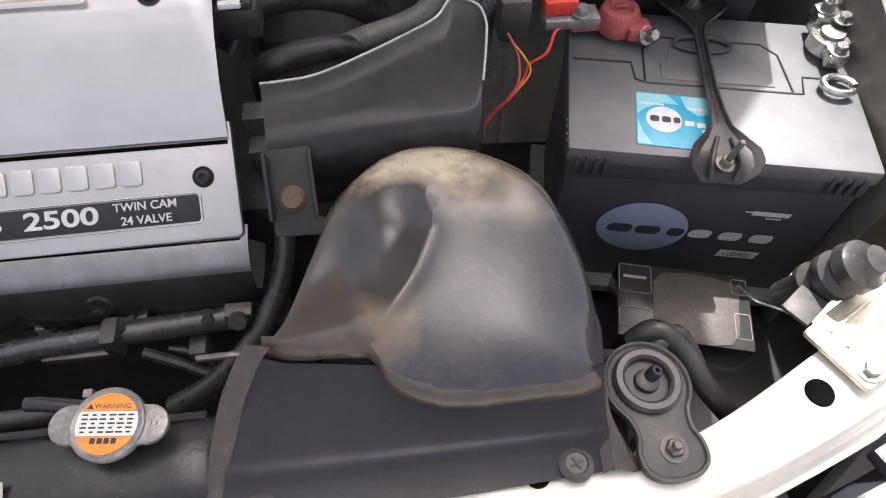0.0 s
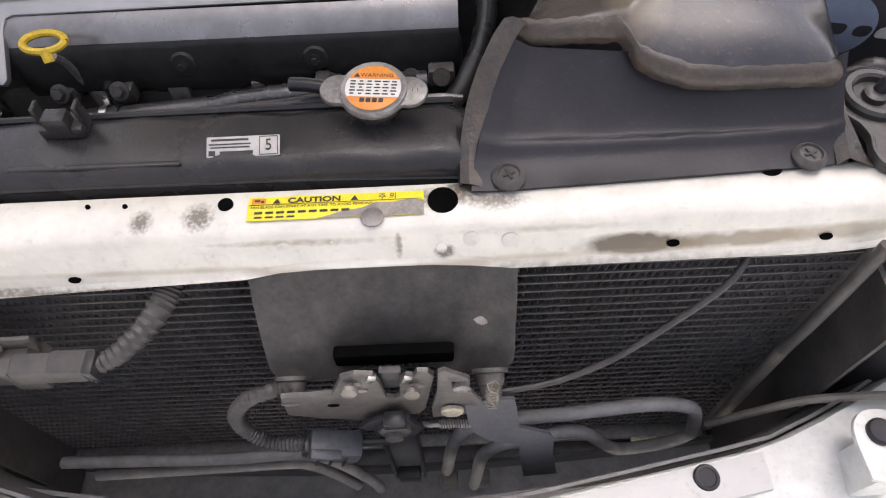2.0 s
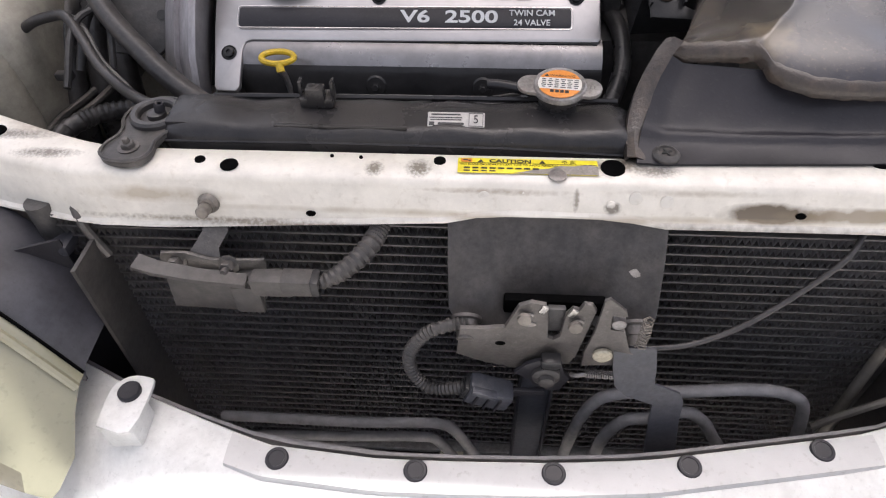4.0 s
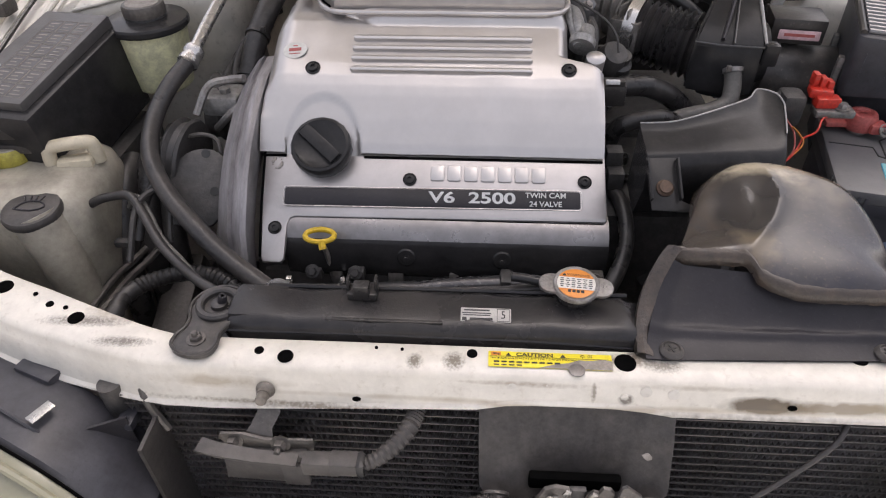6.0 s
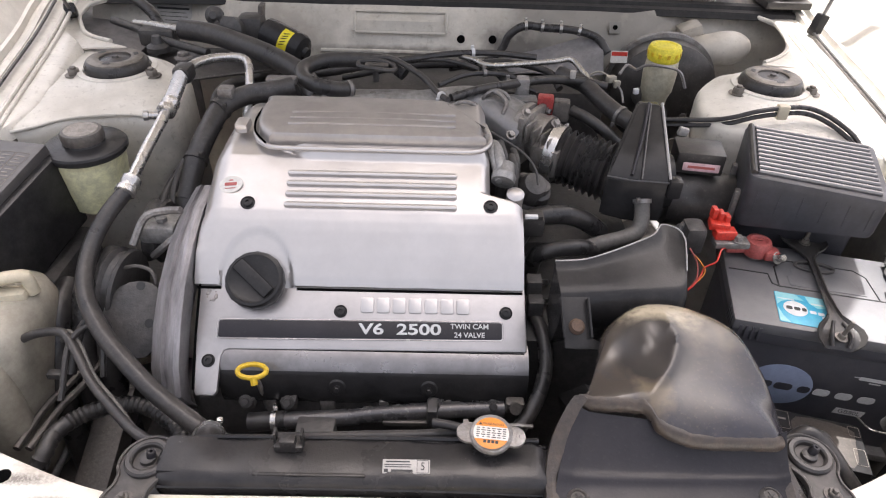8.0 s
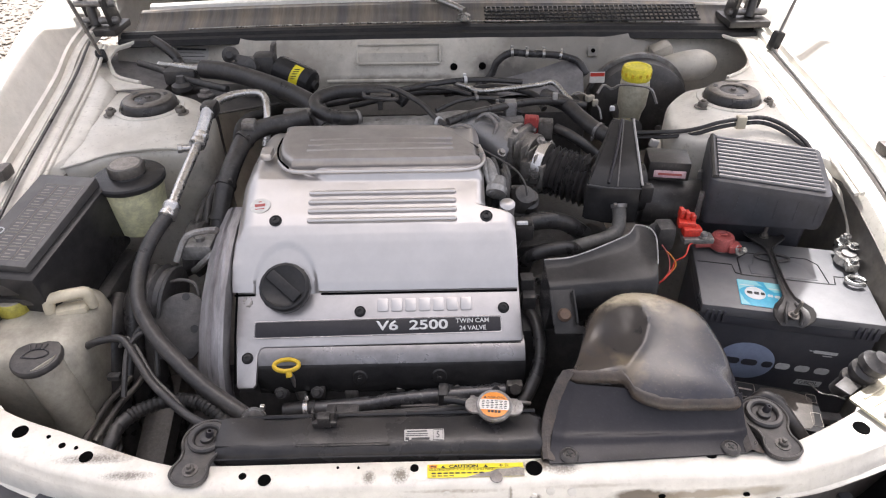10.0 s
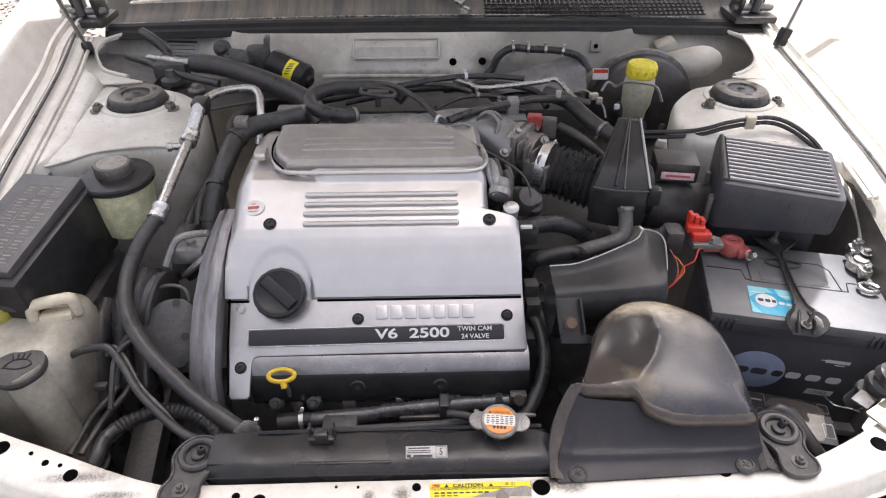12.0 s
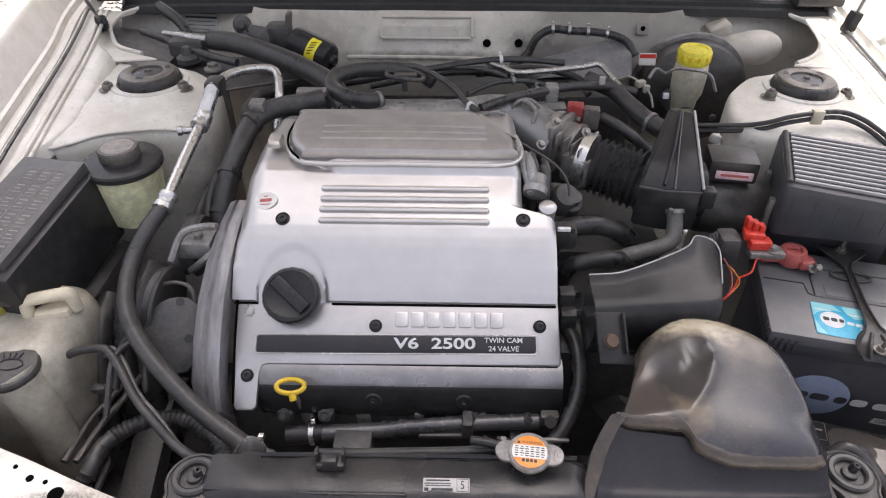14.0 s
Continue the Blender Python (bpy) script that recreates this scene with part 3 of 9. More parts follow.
SUPPORT = [(-0.80, 0.225), (-0.72, 0.180), (-0.60, 0.106), (-0.50, 0.066), (-0.42, 0.035), (-0.365, 0.017), (-0.32, 0.012), (-0.15, 0.012), (0.05, 0.012), (0.25, 0.013), (0.35, 0.014), (0.395, 0.022), (0.45, 0.042), (0.555, 0.093), (0.66, 0.150), (0.76, 0.215)]
bm = B()
rows = []
for (x, y), (nx, ny) in along(SUPPORT):
    lift = 0.006 * max(0.0, 1 - ((x - 0.035) / 0.085) ** 4) if abs(x - 0.035) < 0.085 else 0.0
    wide = 1.0 + 0.45 * min(1, max(0, (abs(x - 0.02) - 0.36) / 0.15))
    dent = 0.0022 * noise.noise(Vector((x * 34, 0, 0))) + 0.001 * noise.noise(Vector((x * 90, 3, 0)))
    low = 0.684 + 1.6 * lift - 0.06 * max(0.0, min(0.25, -x - 0.05))
    prof = [(-0.001, 0.690), (0.0, 0.7185), (0.002, 0.720), (0.020 * wide, 0.7205), (0.032 * wide, 0.719), (0.035 * wide, 0.7165), (0.0362 * wide, 0.713), (0.0388 * wide, 0.703 + lift), (0.0396 * wide, 0.7015 + lift), (0.0424 * wide, low + 0.008), (0.0434 * wide, low + 0.003), (0.0464 * wide, low + 0.001), (0.0470 * wide, low - 0.001), (0.041 * wide, low - 0.002)]
    rows.append([(x + nx * d, y + ny * d, z + dent * (1 if 3 < k < 11 else 0)) for k, (d, z) in enumerate(prof)])
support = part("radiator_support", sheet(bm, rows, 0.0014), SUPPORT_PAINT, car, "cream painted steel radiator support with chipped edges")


def hole(x, y, z, r, ry=None, way=(0, 0, 1), name="bolt_hole", parent=None):
    """An opening with a rolled rim and a dark cup."""
    m = toward((x, y, z), way) @ Matrix.Diagonal((1, (ry or r) / r, 1, 1))
    return part(name, lathe(B(), [(r * 0.75, 0.0002), (r * 0.93, 0.0005), (r, 0.0003), (r * 1.02, -0.001)], m, 20), HOLE, parent or support)


for x, y, r in ((-0.262, -0.005, 0.0045), (-0.235, -0.011, 0.0075), (0.085, -0.003, 0.0100), (-0.058, 0.001, 0.0050), (-0.46, 0.028, 0.008), (-0.497, 0.046, 0.004), (-0.56, 0.069, 0.0095), (-0.52, 0.060, 0.0025), (-0.478, 0.042, 0.0025), (0.507, 0.045, 0.010), (0.303, 0.0135, 0.0085), (-0.15, 0.004, 0.0016), (-0.125, 0.003, 0.0016)):
    hole(x, y, 0.7213, r)
for x, z in ((-0.167, 0.686), (0.236, 0.697), (0.337, 0.697)):
    hole(x, -0.0295 if x > 0 else -0.0312, z, 0.0042, 0.0026, (0, -0.95, 0.31))
for x, z in ((-0.020, 0.706), (0.012, 0.7065), (0.1025, 0.7085), (0.128, 0.706)):
    part("spot_weld", lathe(B(), [(0.0055, -0.0005), (0.0055, 0.0004), (0.004, 0.0008)], toward((x, -0.0265, z), (0, -0.95, 0.31)), 16), PAINT, support)
bm = B()
lathe(bm, [(0.0095, 0), (0.009, 0.002), (0.0065, 0.004), (0.0065, 0.008)], toward((-0.254, -0.0305, 0.694), (0, -0.97, 0.2)), 20)
lathe(bm, [(0.0055, 0.006), (0.0055, 0.017), (0.0045, 0.018)], toward((-0.254, -0.0305, 0.694), (0, -0.97, 0.2)), 10)
part("bolt", bm, MOUNT, support, "dirty flanged bolt")
bm = lathe(B(), [(0.0060, -0.001), (0.0056, 0.0012), (0.0034, 0.0018), (0.0034, 0.0042), (0.0015, 0.0048)], toward((0.083, -0.0275, 0.703), (0, -0.9, 0.43)), 18)
part("weld_stud", bm, SUPPORT_PAINT, support, "painted weld stud")

# bumper: the recessed lip with its clips, then the outer skin
LIP = ((-0.90, 0.24), (-0.70, 0.06), (-0.50, -0.045), (-0.333, -0.119), (-0.266, -0.140), (-0.209, -0.157), (-0.107, -0.165), (-0.034, -0.164), (0.047, -0.161), (0.132, -0.154), (0.228, -0.137), (0.345, -0.116), (0.413, -0.089), (0.55, -0.015), (0.75, 0.11), (1.0, 0.32))


def lip(x):
    """How far forward the bumper's inner edge lies."""
    return float(np.interp(x, [p[0] for p in LIP], [p[1] for p in LIP]))


rows = []
for k in range(57):
    x = 0.045 + (k - 28) * 0.0315
    u = abs(x - 0.045)
    y = lip(x)
    up = 0.010 * max(0, (u - 0.27) / 0.1) if u < 0.37 else 0.010
    rows.append([(x, y + 0.004, 0.490 + up), (x, y, 0.512 + up), (x, y - 0.002, 0.515 + up), (x, y - 0.020, 0.516 + up), (x, y - 0.040, 0.514 + up), (x, y - 0.050, 0.513 + up), (x, y - 0.075, 0.508), (x, y - 0.11, 0.490), (x, y - 0.135, 0.455), (x, y - 0.15, 0.42)])
bumper = part("bumper_cover", sheet(B(), rows, 0.003), BUMPER_PAINT, car, "white painted bumper cover with a greyer upper lip")
# below it an open air intake between two corners and a valance
for a, b in ((0, 16), (40, 56)):
    rows = []
    for k in range(a, b + 1):
        x = 0.045 + (k - 28) * 0.0315
        rows.append([(x, lip(x) - 0.15, 0.42), (x, lip(x) - 0.152, 0.35), (x, lip(x) - 0.15, 0.27)])
    part("bumper_corner", sheet(B(), rows, 0.003), BUMPER_PAINT, bumper)
rows = []
for k in range(57):
    x = 0.045 + (k - 28) * 0.0315
    rows.append([(x, lip(x) - 0.15, 0.27), (x, lip(x) - 0.14, 0.23), (x, lip(x) - 0.12, 0.20)])
part("bumper_valance", sheet(B(), rows, 0.003), BUMPER_PAINT, bumper)
rows = []
for k in range(33):
    x = 0.046 + (k - 16) * 0.0181
    y = lip(x)
    rows.append([(x, y - 0.003, 0.5135), (x, y - 0.004, 0.5185), (x, y - 0.018, 0.5205), (x, y - 0.0335, 0.5200), (x, y - 0.0355, 0.5130)])
part("grille_seat", sheet(B(), rows, 0.001), SEAT_PAINT, bumper, "grey white panel with push clips")
bm = B()
lathe(bm, [(0.0105, 0), (0.0105, 0.002), (0.0095, 0.0032), (0.0075, 0.0034), (0.0070, 0.0026), (0.002, 0.0026)], toward((-0.196, lip(-0.196) - 0.016, 0.5195), (0, -0.1, 1)), 20)
clip = part("push_clip", bm, GREY_PLASTIC, bumper, "dark grey plastic push clip")
for x in (-0.072, 0.048, 0.166, 0.285):
    again(clip, (x + 0.196, lip(x) - lip(-0.196) + 0.002, 0))
for sx, cx, cy, cz in ((-1, -0.335, -0.119, 0.548), (1, 0.408, -0.108, 0.558)):
    bm = B()
    plate(bm, [(-0.018, -0.030), (0.014, -0.034), (0.018, 0.013), (0.011, 0.021), (-0.007, 0.021), (-0.019, 0.007)], 0.004, Matrix.Translation((cx, cy - 0.018, cz)), 0.001, 3)
    box(bm, (cx, cy - 0.034, cz - 0.022), (0.032, 0.034, 0.044), 0.005)
    tab = part("lamp_tab", bm, BUMPER_PAINT, bumper, "chipped white mounting tab")
    part("rubber_stop", lathe(B(), [(0.0105, 0), (0.0105, 0.003), (0.009, 0.0045), (0.0075, 0.0042), (0.003, 0.0046)], Matrix.Translation((cx, cy - 0.014, cz + 0.004)), 20), GREY_PLASTIC, tab)

# fenders: a gutter, an inner slope, the crown and the outer side
def fender(side, line):
    rows = []
    for y, x, z in smooth_line(line, 6):
        o = side
        prof = ((-0.004, -0.025), (0, 0), (0.008, 0.003), (0.010, -0.004), (0.020, -0.004), (0.022, 0.008), (0.028, 0.010), (0.033, 0.019), (0.051, 0.060), (0.057, 0.067), (0.064, 0.070), (0.077, 0.070), (0.098, 0.061), (0.117, 0.045), (0.128, 0.015), (0.136, -0.12), (0.138, -0.40))
        rows.append([(x + o * d, y, z + h) for d, h in prof])
    return part("fender", sheet(B(), rows, 0.0015), PAINT, car, "cream white front fender")


GUT_L = [(0.05, -0.69, 0.735), (0.20, -0.715, 0.780), (0.48, -0.738, 0.842), (0.66, -0.757, 0.868), (0.85, -0.785, 0.887), (1.03, -0.822, 0.905), (1.35, -0.85, 0.93)]
GUT_R = [(0.05, 0.665, 0.735), (0.20, 0.688, 0.790), (0.42, 0.708, 0.842), (0.63, 0.732, 0.856), (0.80, 0.748, 0.866), (1.01, 0.764, 0.880), (1.35, 0.80, 0.91)]
fender(-1, GUT_L)
fender(1, GUT_R)
# the aprons between gutter and bay
for side, line in ((-1, GUT_L), (1, GUT_R)):
    rows = []
    for y, x, z in smooth_line(line[1:-1], 6):
        inn = 0.030 + (0.055 if side < 0 else 0.10) * min(1, max(0, (y - 0.50) / 0.12)) * (1 - min(1, max(0, (y - 0.86) / 0.05)))
        o = -side
        rows.append([(x, y, z - 0.002), (x + o * inn * 0.3, y, z - 0.006), (x + o * inn * 0.75, y, z - 0.008), (x + o * inn * 0.95, y, z - 0.009), (x + o * inn, y, z - 0.012), (x + o * (inn + 0.006), y, z - 0.03)])
    part("inner_apron", sheet(B(), rows, 0.0015), PAINT_DULL, car, "dusty cream inner wing with seam sealer")
    # the wall below, in a darker brown than the apron
    rows = [[(r[-1][0], r[-1][1], r[-1][2]), (r[-1][0] + o * 0.012, r[-1][1], r[-1][2] - 0.15), (r[-1][0] + o * 0.03, r[-1][1], 0.35)] for r in rows]
    part("wing_liner", sheet(B(), rows, 0.0015), WELL, car, "dark brown inner wing wall")
# flat decks behind the towers, round the hollows
for outline in ([(-0.79, 0.84), (-0.62, 0.866), (-0.665, 0.886), (-0.712, 0.914), (-0.743, 0.958), (-0.769, 1.014), (-0.771, 1.072), (-0.745, 1.10), (-0.83, 1.10), (-0.825, 1.03), (-0.81, 0.94)], [(0.72, 0.84), (0.748, 0.85), (0.757, 0.94), (0.765, 1.02), (0.77, 1.10), (0.683, 1.104), (0.708, 1.06), (0.700, 0.98), (0.678, 0.926), (0.648, 0.892), (0.605, 0.862)]):
    m = Matrix.Translation((0, 0.95, 0.8655)) @ Matrix.Rotation(radians(3.5), 4, "X") @ Matrix.Translation((0, -0.95, 0))
    part("tower_deck", plate(B(), outline, 0.003, m, 0.001), PAINT_DULL, car, "dusty cream deck behind the strut tower")
# strut towers
def tower(cx, cy, side, outline):
    """A pressed tower: upright walls, a flat deck with a rolled edge, the rubber strut mount and three nuts."""
    line = smooth_line(outline + [outline[0]], 5)[:-1]
    rings = []
    for z, s, r in ((0.30, 1.04, 0), (0.62, 1.02, 0), (0.80, 1.005, 0), (0.832, 1.0, 0), (0.843, 0.985, 0), (0.849, 0.955, 0), (0.8515, 0.90, 0), (0.855, 0.78, 0), (0.862, 0, 0.078), (0.867, 0, 0.066), (0.8685, 0, 0.058), (0.862, 0, 0.054)):
        ring = []
        for x, y in line:
            d = Vector((x - cx, y - cy))
            q = d.normalized() * r if r else d * s
            low = 0.10 * max(0, -q.y - 0.10) if z > 0.82 else 0
            ring.append((cx + q.x, cy + q.y, z - low + (0.0016 * noise.noise(Vector((q.x * 14, q.y * 14, side))) if 0.84 < z < 0.86 else 0)))
        rings.append(ring)
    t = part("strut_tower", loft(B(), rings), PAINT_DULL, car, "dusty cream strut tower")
    mount = part("strut_mount", lathe(B(), [(0.052, 0.858), (0.0545, 0.866), (0.0535, 0.878), (0.0495, 0.884), (0.047, 0.885)], Matrix.Translation((cx, cy, 0)), 40), RUBBER, t, "black rubber strut mount")
    part("mount_plate", lathe(B(), [(0.0475, 0.882), (0.0465, 0.8865), (0.040, 0.8885), (0.029, 0.8885), (0.0265, 0.887), (0.0255, 0.874)], Matrix.Translation((cx, cy, 0)), 40), MOUNT, mount, "dusty brown steel mount plate with an open middle")
    part("mount_well", lathe(B(), [(0.0258, 0.880), (0.0250, 0.8735), (0.002, 0.8735)], Matrix.Translation((cx, cy, 0)), 30), BLACK, mount, "dark well round the centre nut")
    part("mount_seat", lathe(B(), [(0.070, 0.8600), (0.066, 0.8690), (0.057, 0.8700), (0.055, 0.866)], Matrix.Translation((cx, cy, 0)), 40), PAINT_DULL, mount, "raised cream ring under the mount")
    for k in range(3):
        w = 2 * math.pi * k / 3 + 0.5
        part("mount_slot", plate(B(), [(x, y) for x, y in rounded(0.008, 0.013, 0.002, 2)], 0.0005, Matrix.Translation((cx, cy, 0.8884)) @ Matrix.Rotation(w, 4, "Z") @ Matrix.Translation((0.0345, 0, 0)), 0), INK, mount)
    part("mount_nut", lathe(B(), [(0.013, 0.875), (0.013, 0.883), (0.009, 0.886), (0.006, 0.886), (0.005, 0.890), (0.001, 0.890)], Matrix.Translation((cx, cy, 0)), 20), LATCH_GREY, mount, "dirty centre nut")
    bm = hexbolt(B(), (cx - 0.066, cy - 0.026, 0.863), r=0.0105, h=0.011, stud=0.003)
    nut = part("nut", bm, MOUNT, t, "dusty flange nut on a stud")
    again(nut, (0.132, 0.006, 0))
    again(nut, (0.070, 0.088, -0.001))
    return t


tower(-0.588, 0.750, -1, [(-0.745, 0.555), (-0.66, 0.560), (-0.615, 0.580), (-0.567, 0.595), (-0.51, 0.602), (-0.47, 0.612), (-0.450, 0.650), (-0.455, 0.72), (-0.475, 0.775), (-0.53, 0.835), (-0.59, 0.858), (-0.66, 0.868), (-0.75, 0.870)])
tower(0.572, 0.745, 1, [(0.72, 0.555), (0.72, 0.87), (0.63, 0.866), (0.57, 0.855), (0.51, 0.832), (0.455, 0.768), (0.437, 0.715), (0.428, 0.660), (0.445, 0.615), (0.50, 0.595), (0.60, 0.580)])
# seam along each tower's foot
bm = B()
tube(bm, [(-0.699, 0.556, 0.834), (-0.655, 0.565, 0.842), (-0.615, 0.588, 0.846), (-0.567, 0.599, 0.848), (-0.512, 0.606, 0.848), (-0.477, 0.612, 0.836)], 0.003, 8)
part("seam_bead", bm, PAINT_DULL, car)

# firewall with pressed ribs, and the cowl
def lean(z):
    """How far the firewall's upper part leans back."""
    return 0.07 * max(0, min(1, (z - 0.80) / 0.10)) ** 1.3


bm, rows = B(), []
for j in range(25):
    z = 0.35 + 0.0225 * j
    row = []
    for i in range(81):
        x = -0.80 + 0.02 * i
        rib = 0.012 if (-0.205 < x < -0.003 and 0.846 < z < 0.886) else 0.0
        swell = 0.03 * math.exp(-((x - 0.55) / 0.12) ** 2) * (0 if z < 0.8 else 1)
        back = 0.09 * max(0, min(1, (abs(x + 0.03) - 0.42) / 0.15))
        row.append((x, 1.015 + back + lean(z) - rib - swell + 0.004 * noise.noise(Vector((x * 6, z * 9, 3))), z))
    rows.append(row)
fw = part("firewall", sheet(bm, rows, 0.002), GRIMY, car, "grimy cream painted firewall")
hole(0.026, 1.030, 0.838, 0.0085, way=(0, -0.85, 0.5), parent=fw)
hole(0.094, 1.030, 0.839, 0.0085, way=(0, -0.85, 0.5), parent=fw)
bm = B()
for z in (0.848, 0.884):
    tube(bm, [(-0.20, 1.002 + lean(z), z), (-0.008, 1.002 + lean(z), z)], 0.003, 8)
for x in (-0.202, -0.006):
    tube(bm, [(x, 1.002 + lean(z), z) for z in (0.850, 0.866, 0.882)], 0.003, 8)
part("pressed_rib", bm, GRIMY, fw)
part("firewall_flange", tube(B(), [(-0.27, 0.992, 0.820), (-0.11, 0.992, 0.820), (0.035, 0.992, 0.817), (0.110, 0.992, 0.814)], 0.005, 8, 3), GRIMY, fw, "grimy lower flange of the firewall")
part("fixing_tab", box(B(), (0.355, 1.040, 0.868), (0.024, 0.004, 0.024), 0.001, Matrix.Rotation(-0.4, 4, "X")), GRIMY, fw)
hole(0.355, 1.036, 0.870, 0.005, way=(0, -0.9, 0.4), parent=fw)
bm, rows = B(), []
for i in range(61):
    x = -0.78 + 0.0258 * i
    arc = -0.014 * (x / 0.78) ** 2
    rows.append([(x, 1.082 - arc, 0.886 + arc), (x, 1.090 - arc, 0.898 + arc), (x, 1.100 - arc, 0.901 + arc), (x, 1.106 - arc, 0.895 + arc), (x, 1.113 - arc, 0.906 + arc), (x, 1.126 - arc, 0.909 + arc), (x, 1.132 - arc, 0.900 + arc)])
part("cowl_seal", sheet(bm, rows, 0.003), SEAL, car, "dusty black rubber hood seal on the cowl")
bm, rows = B(), []
for i in range(41):
    x = -0.76 + 0.038 * i
    arc = -0.02 * (x / 0.76) ** 2
    rows.append([(x, 1.122 - arc, 0.895 + arc), (x, 1.136 - arc, 0.904 + arc), (x, 1.17 - arc, 0.917 + arc), (x, 1.198 - arc, 0.929 + arc), (x, 1.203 - arc, 0.937 + arc), (x, 1.225 - arc, 0.939 + arc)])
cowl = part("cowl_panel", sheet(bm, rows, 0.003), COWL, car, "dusty grey brown cowl panel streaked with rust")
bm = B()
for k in range(45):
    x = 0.112 + 0.0118 * k
    box(bm, (x, 1.166, 0.9195), (0.003, 0.058, 0.005), 0.0008, Matrix.Rotation(radians(20), 4, "X"))
for k in range(5):
    y = 1.138 + 0.0135 * k
    box(bm, (0.371, y, 0.9095 + (y - 1.138) * 0.364), (0.530, 0.003, 0.004), 0.0008)
part("cowl_grille", bm, BLACK, cowl, "black plastic air grille")
bm, rows = B(), []
for i in range(31):
    x = -0.72 + 0.048 * i
    bow = 0.10 * (1 - (x / 0.72) ** 2)
    rows.append([(x, 1.34 - bow, 0.955), (x, 1.55 - bow, 1.09), (x, 1.9 - bow * 0.8, 1.30), (x * 0.9, 2.15 - bow * 0.6, 1.42)])
part("windscreen", sheet(bm, rows, 0.004), GLASS_DARK, car, "dark windscreen")
bm, rows = B(), []
for i in range(15):
    x = -0.66 + 0.0943 * i
    rows.append([(x, 2.05, 1.425), (x, 2.6, 1.45), (x, 3.3, 1.40), (x, 4.2, 0.95), (x, 4.25, 0.4)])
part("roof", sheet(bm, rows, 0.003), PAINT, car)
for s in (-1, 1):
    rows = [[(s * 0.86, y, z) for z in (0.25, 0.6, 0.93)] for y in (1.3, 2.0, 3.0, 4.2)]
    part("body_side", sheet(B(), rows, 0.003), PAINT, car)
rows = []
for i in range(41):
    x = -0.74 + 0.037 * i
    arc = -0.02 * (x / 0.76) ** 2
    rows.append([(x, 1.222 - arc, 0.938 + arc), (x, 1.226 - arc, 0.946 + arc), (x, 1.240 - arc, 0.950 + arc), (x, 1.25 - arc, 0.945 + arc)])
# bright metal and white here stand in for sunlight on the cowl's edges
part("cowl_lip", tube(B(), [(x, 1.136 + 0.02 * (x / 0.76) ** 2, 0.912 - 0.02 * (x / 0.76) ** 2) for x in (-0.62, -0.56, -0.40, -0.2, 0.0, 0.2, 0.4, 0.6)], 0.0022, 6, 4), BRIGHT, car, "bright edge of the cowl panel, sunlight put in its colour")
part("cowl_edge", sheet(B(), rows, 0.002), WHITE_LABEL, car, "pale edge of the cowl, sunlight put in its colour")
RIM_L = [(-0.655, 0.884, 0.866), (-0.712, 0.914, 0.868), (-0.743, 0.958, 0.871), (-0.769, 1.014, 0.874), (-0.771, 1.072, 0.878), (-0.742, 1.105, 0.882)]
RIM_R = [(0.683, 1.100, 0.880), (0.708, 1.06, 0.877), (0.700, 0.98, 0.872), (0.678, 0.926, 0.869), (0.648, 0.892, 0.866), (0.612, 0.868, 0.864)]
part("plenum_swelling", tube(B(), [(0.42, 1.030, 0.812, 0.016), (0.52, 1.022, 0.828, 0.028), (0.59, 1.021, 0.836, 0.036), (0.625, 1.030, 0.836, 0.030), (0.645, 1.045, 0.834, 0.012)], 0.04, 24), GRIMY, fw, "smooth painted swelling beside the brake booster")
part("plenum_boss", box(B(), (0.526, 1.062, 0.856), (0.048, 0.05, 0.036), 0.009, Matrix.Rotation(-0.35, 4, "Y")), GRIMY, fw, "pale pressed boss beside the brake booster")
# dark gaps and sealer beads along the gutters
for side, line in ((-1, GUT_L), (1, GUT_R)):
    pts = [(x - side * (0.004 if side > 0 else 0.012), y, z + 0.0035) for y, x, z in line[1:-1]]
    part("gutter_seal", tube(B(), pts, 0.0030, 8, 6), RUBBER, car, "black rubber strip in the gutter")
    pts = [(x - side * 0.036, y, z - 0.004) for y, x, z in line[2:-1]]
    part("sealer_bead", tube(B(), pts, 0.0042, 8, 6), PAINT_DULL, car)
    pts = [(x - side * 0.047, y, z - 0.005) for y, x, z in line[2:-1]]
    part("sealer_bead", tube(B(), pts, 0.0036, 8, 6), PAINT_DULL, car)
# rolled rims of the hollows behind the towers, and the dark hollow itself
part("hollow_rim", tube(B(), RIM_L, 0.0045, 8, 6), PAINT_DULL, car)
part("hollow_rim", tube(B(), RIM_R, 0.0045, 8, 6), PAINT_DULL, car)
rows = [[(-0.76, 0.96, z), (-0.74, 1.03, z), (-0.68, 1.055, z), (-0.60, 1.055, z), (-0.55, 1.02, z)] for z in (0.60, 0.70, 0.80)]
part("drain_hollow", sheet(B(), rows, 0.003), UNDER, car, "dark hollow behind the strut tower")
rows = [[(-0.93, y, 0.845), (-0.86, y, 0.838), (-0.76, y, 0.83), (-0.66, y, 0.80)] for y in (0.90, 1.0, 1.1, 1.22)]
part("drain_hollow", sheet(B(), rows, 0.003), UNDER, car, "dark drain floor behind the strut tower")
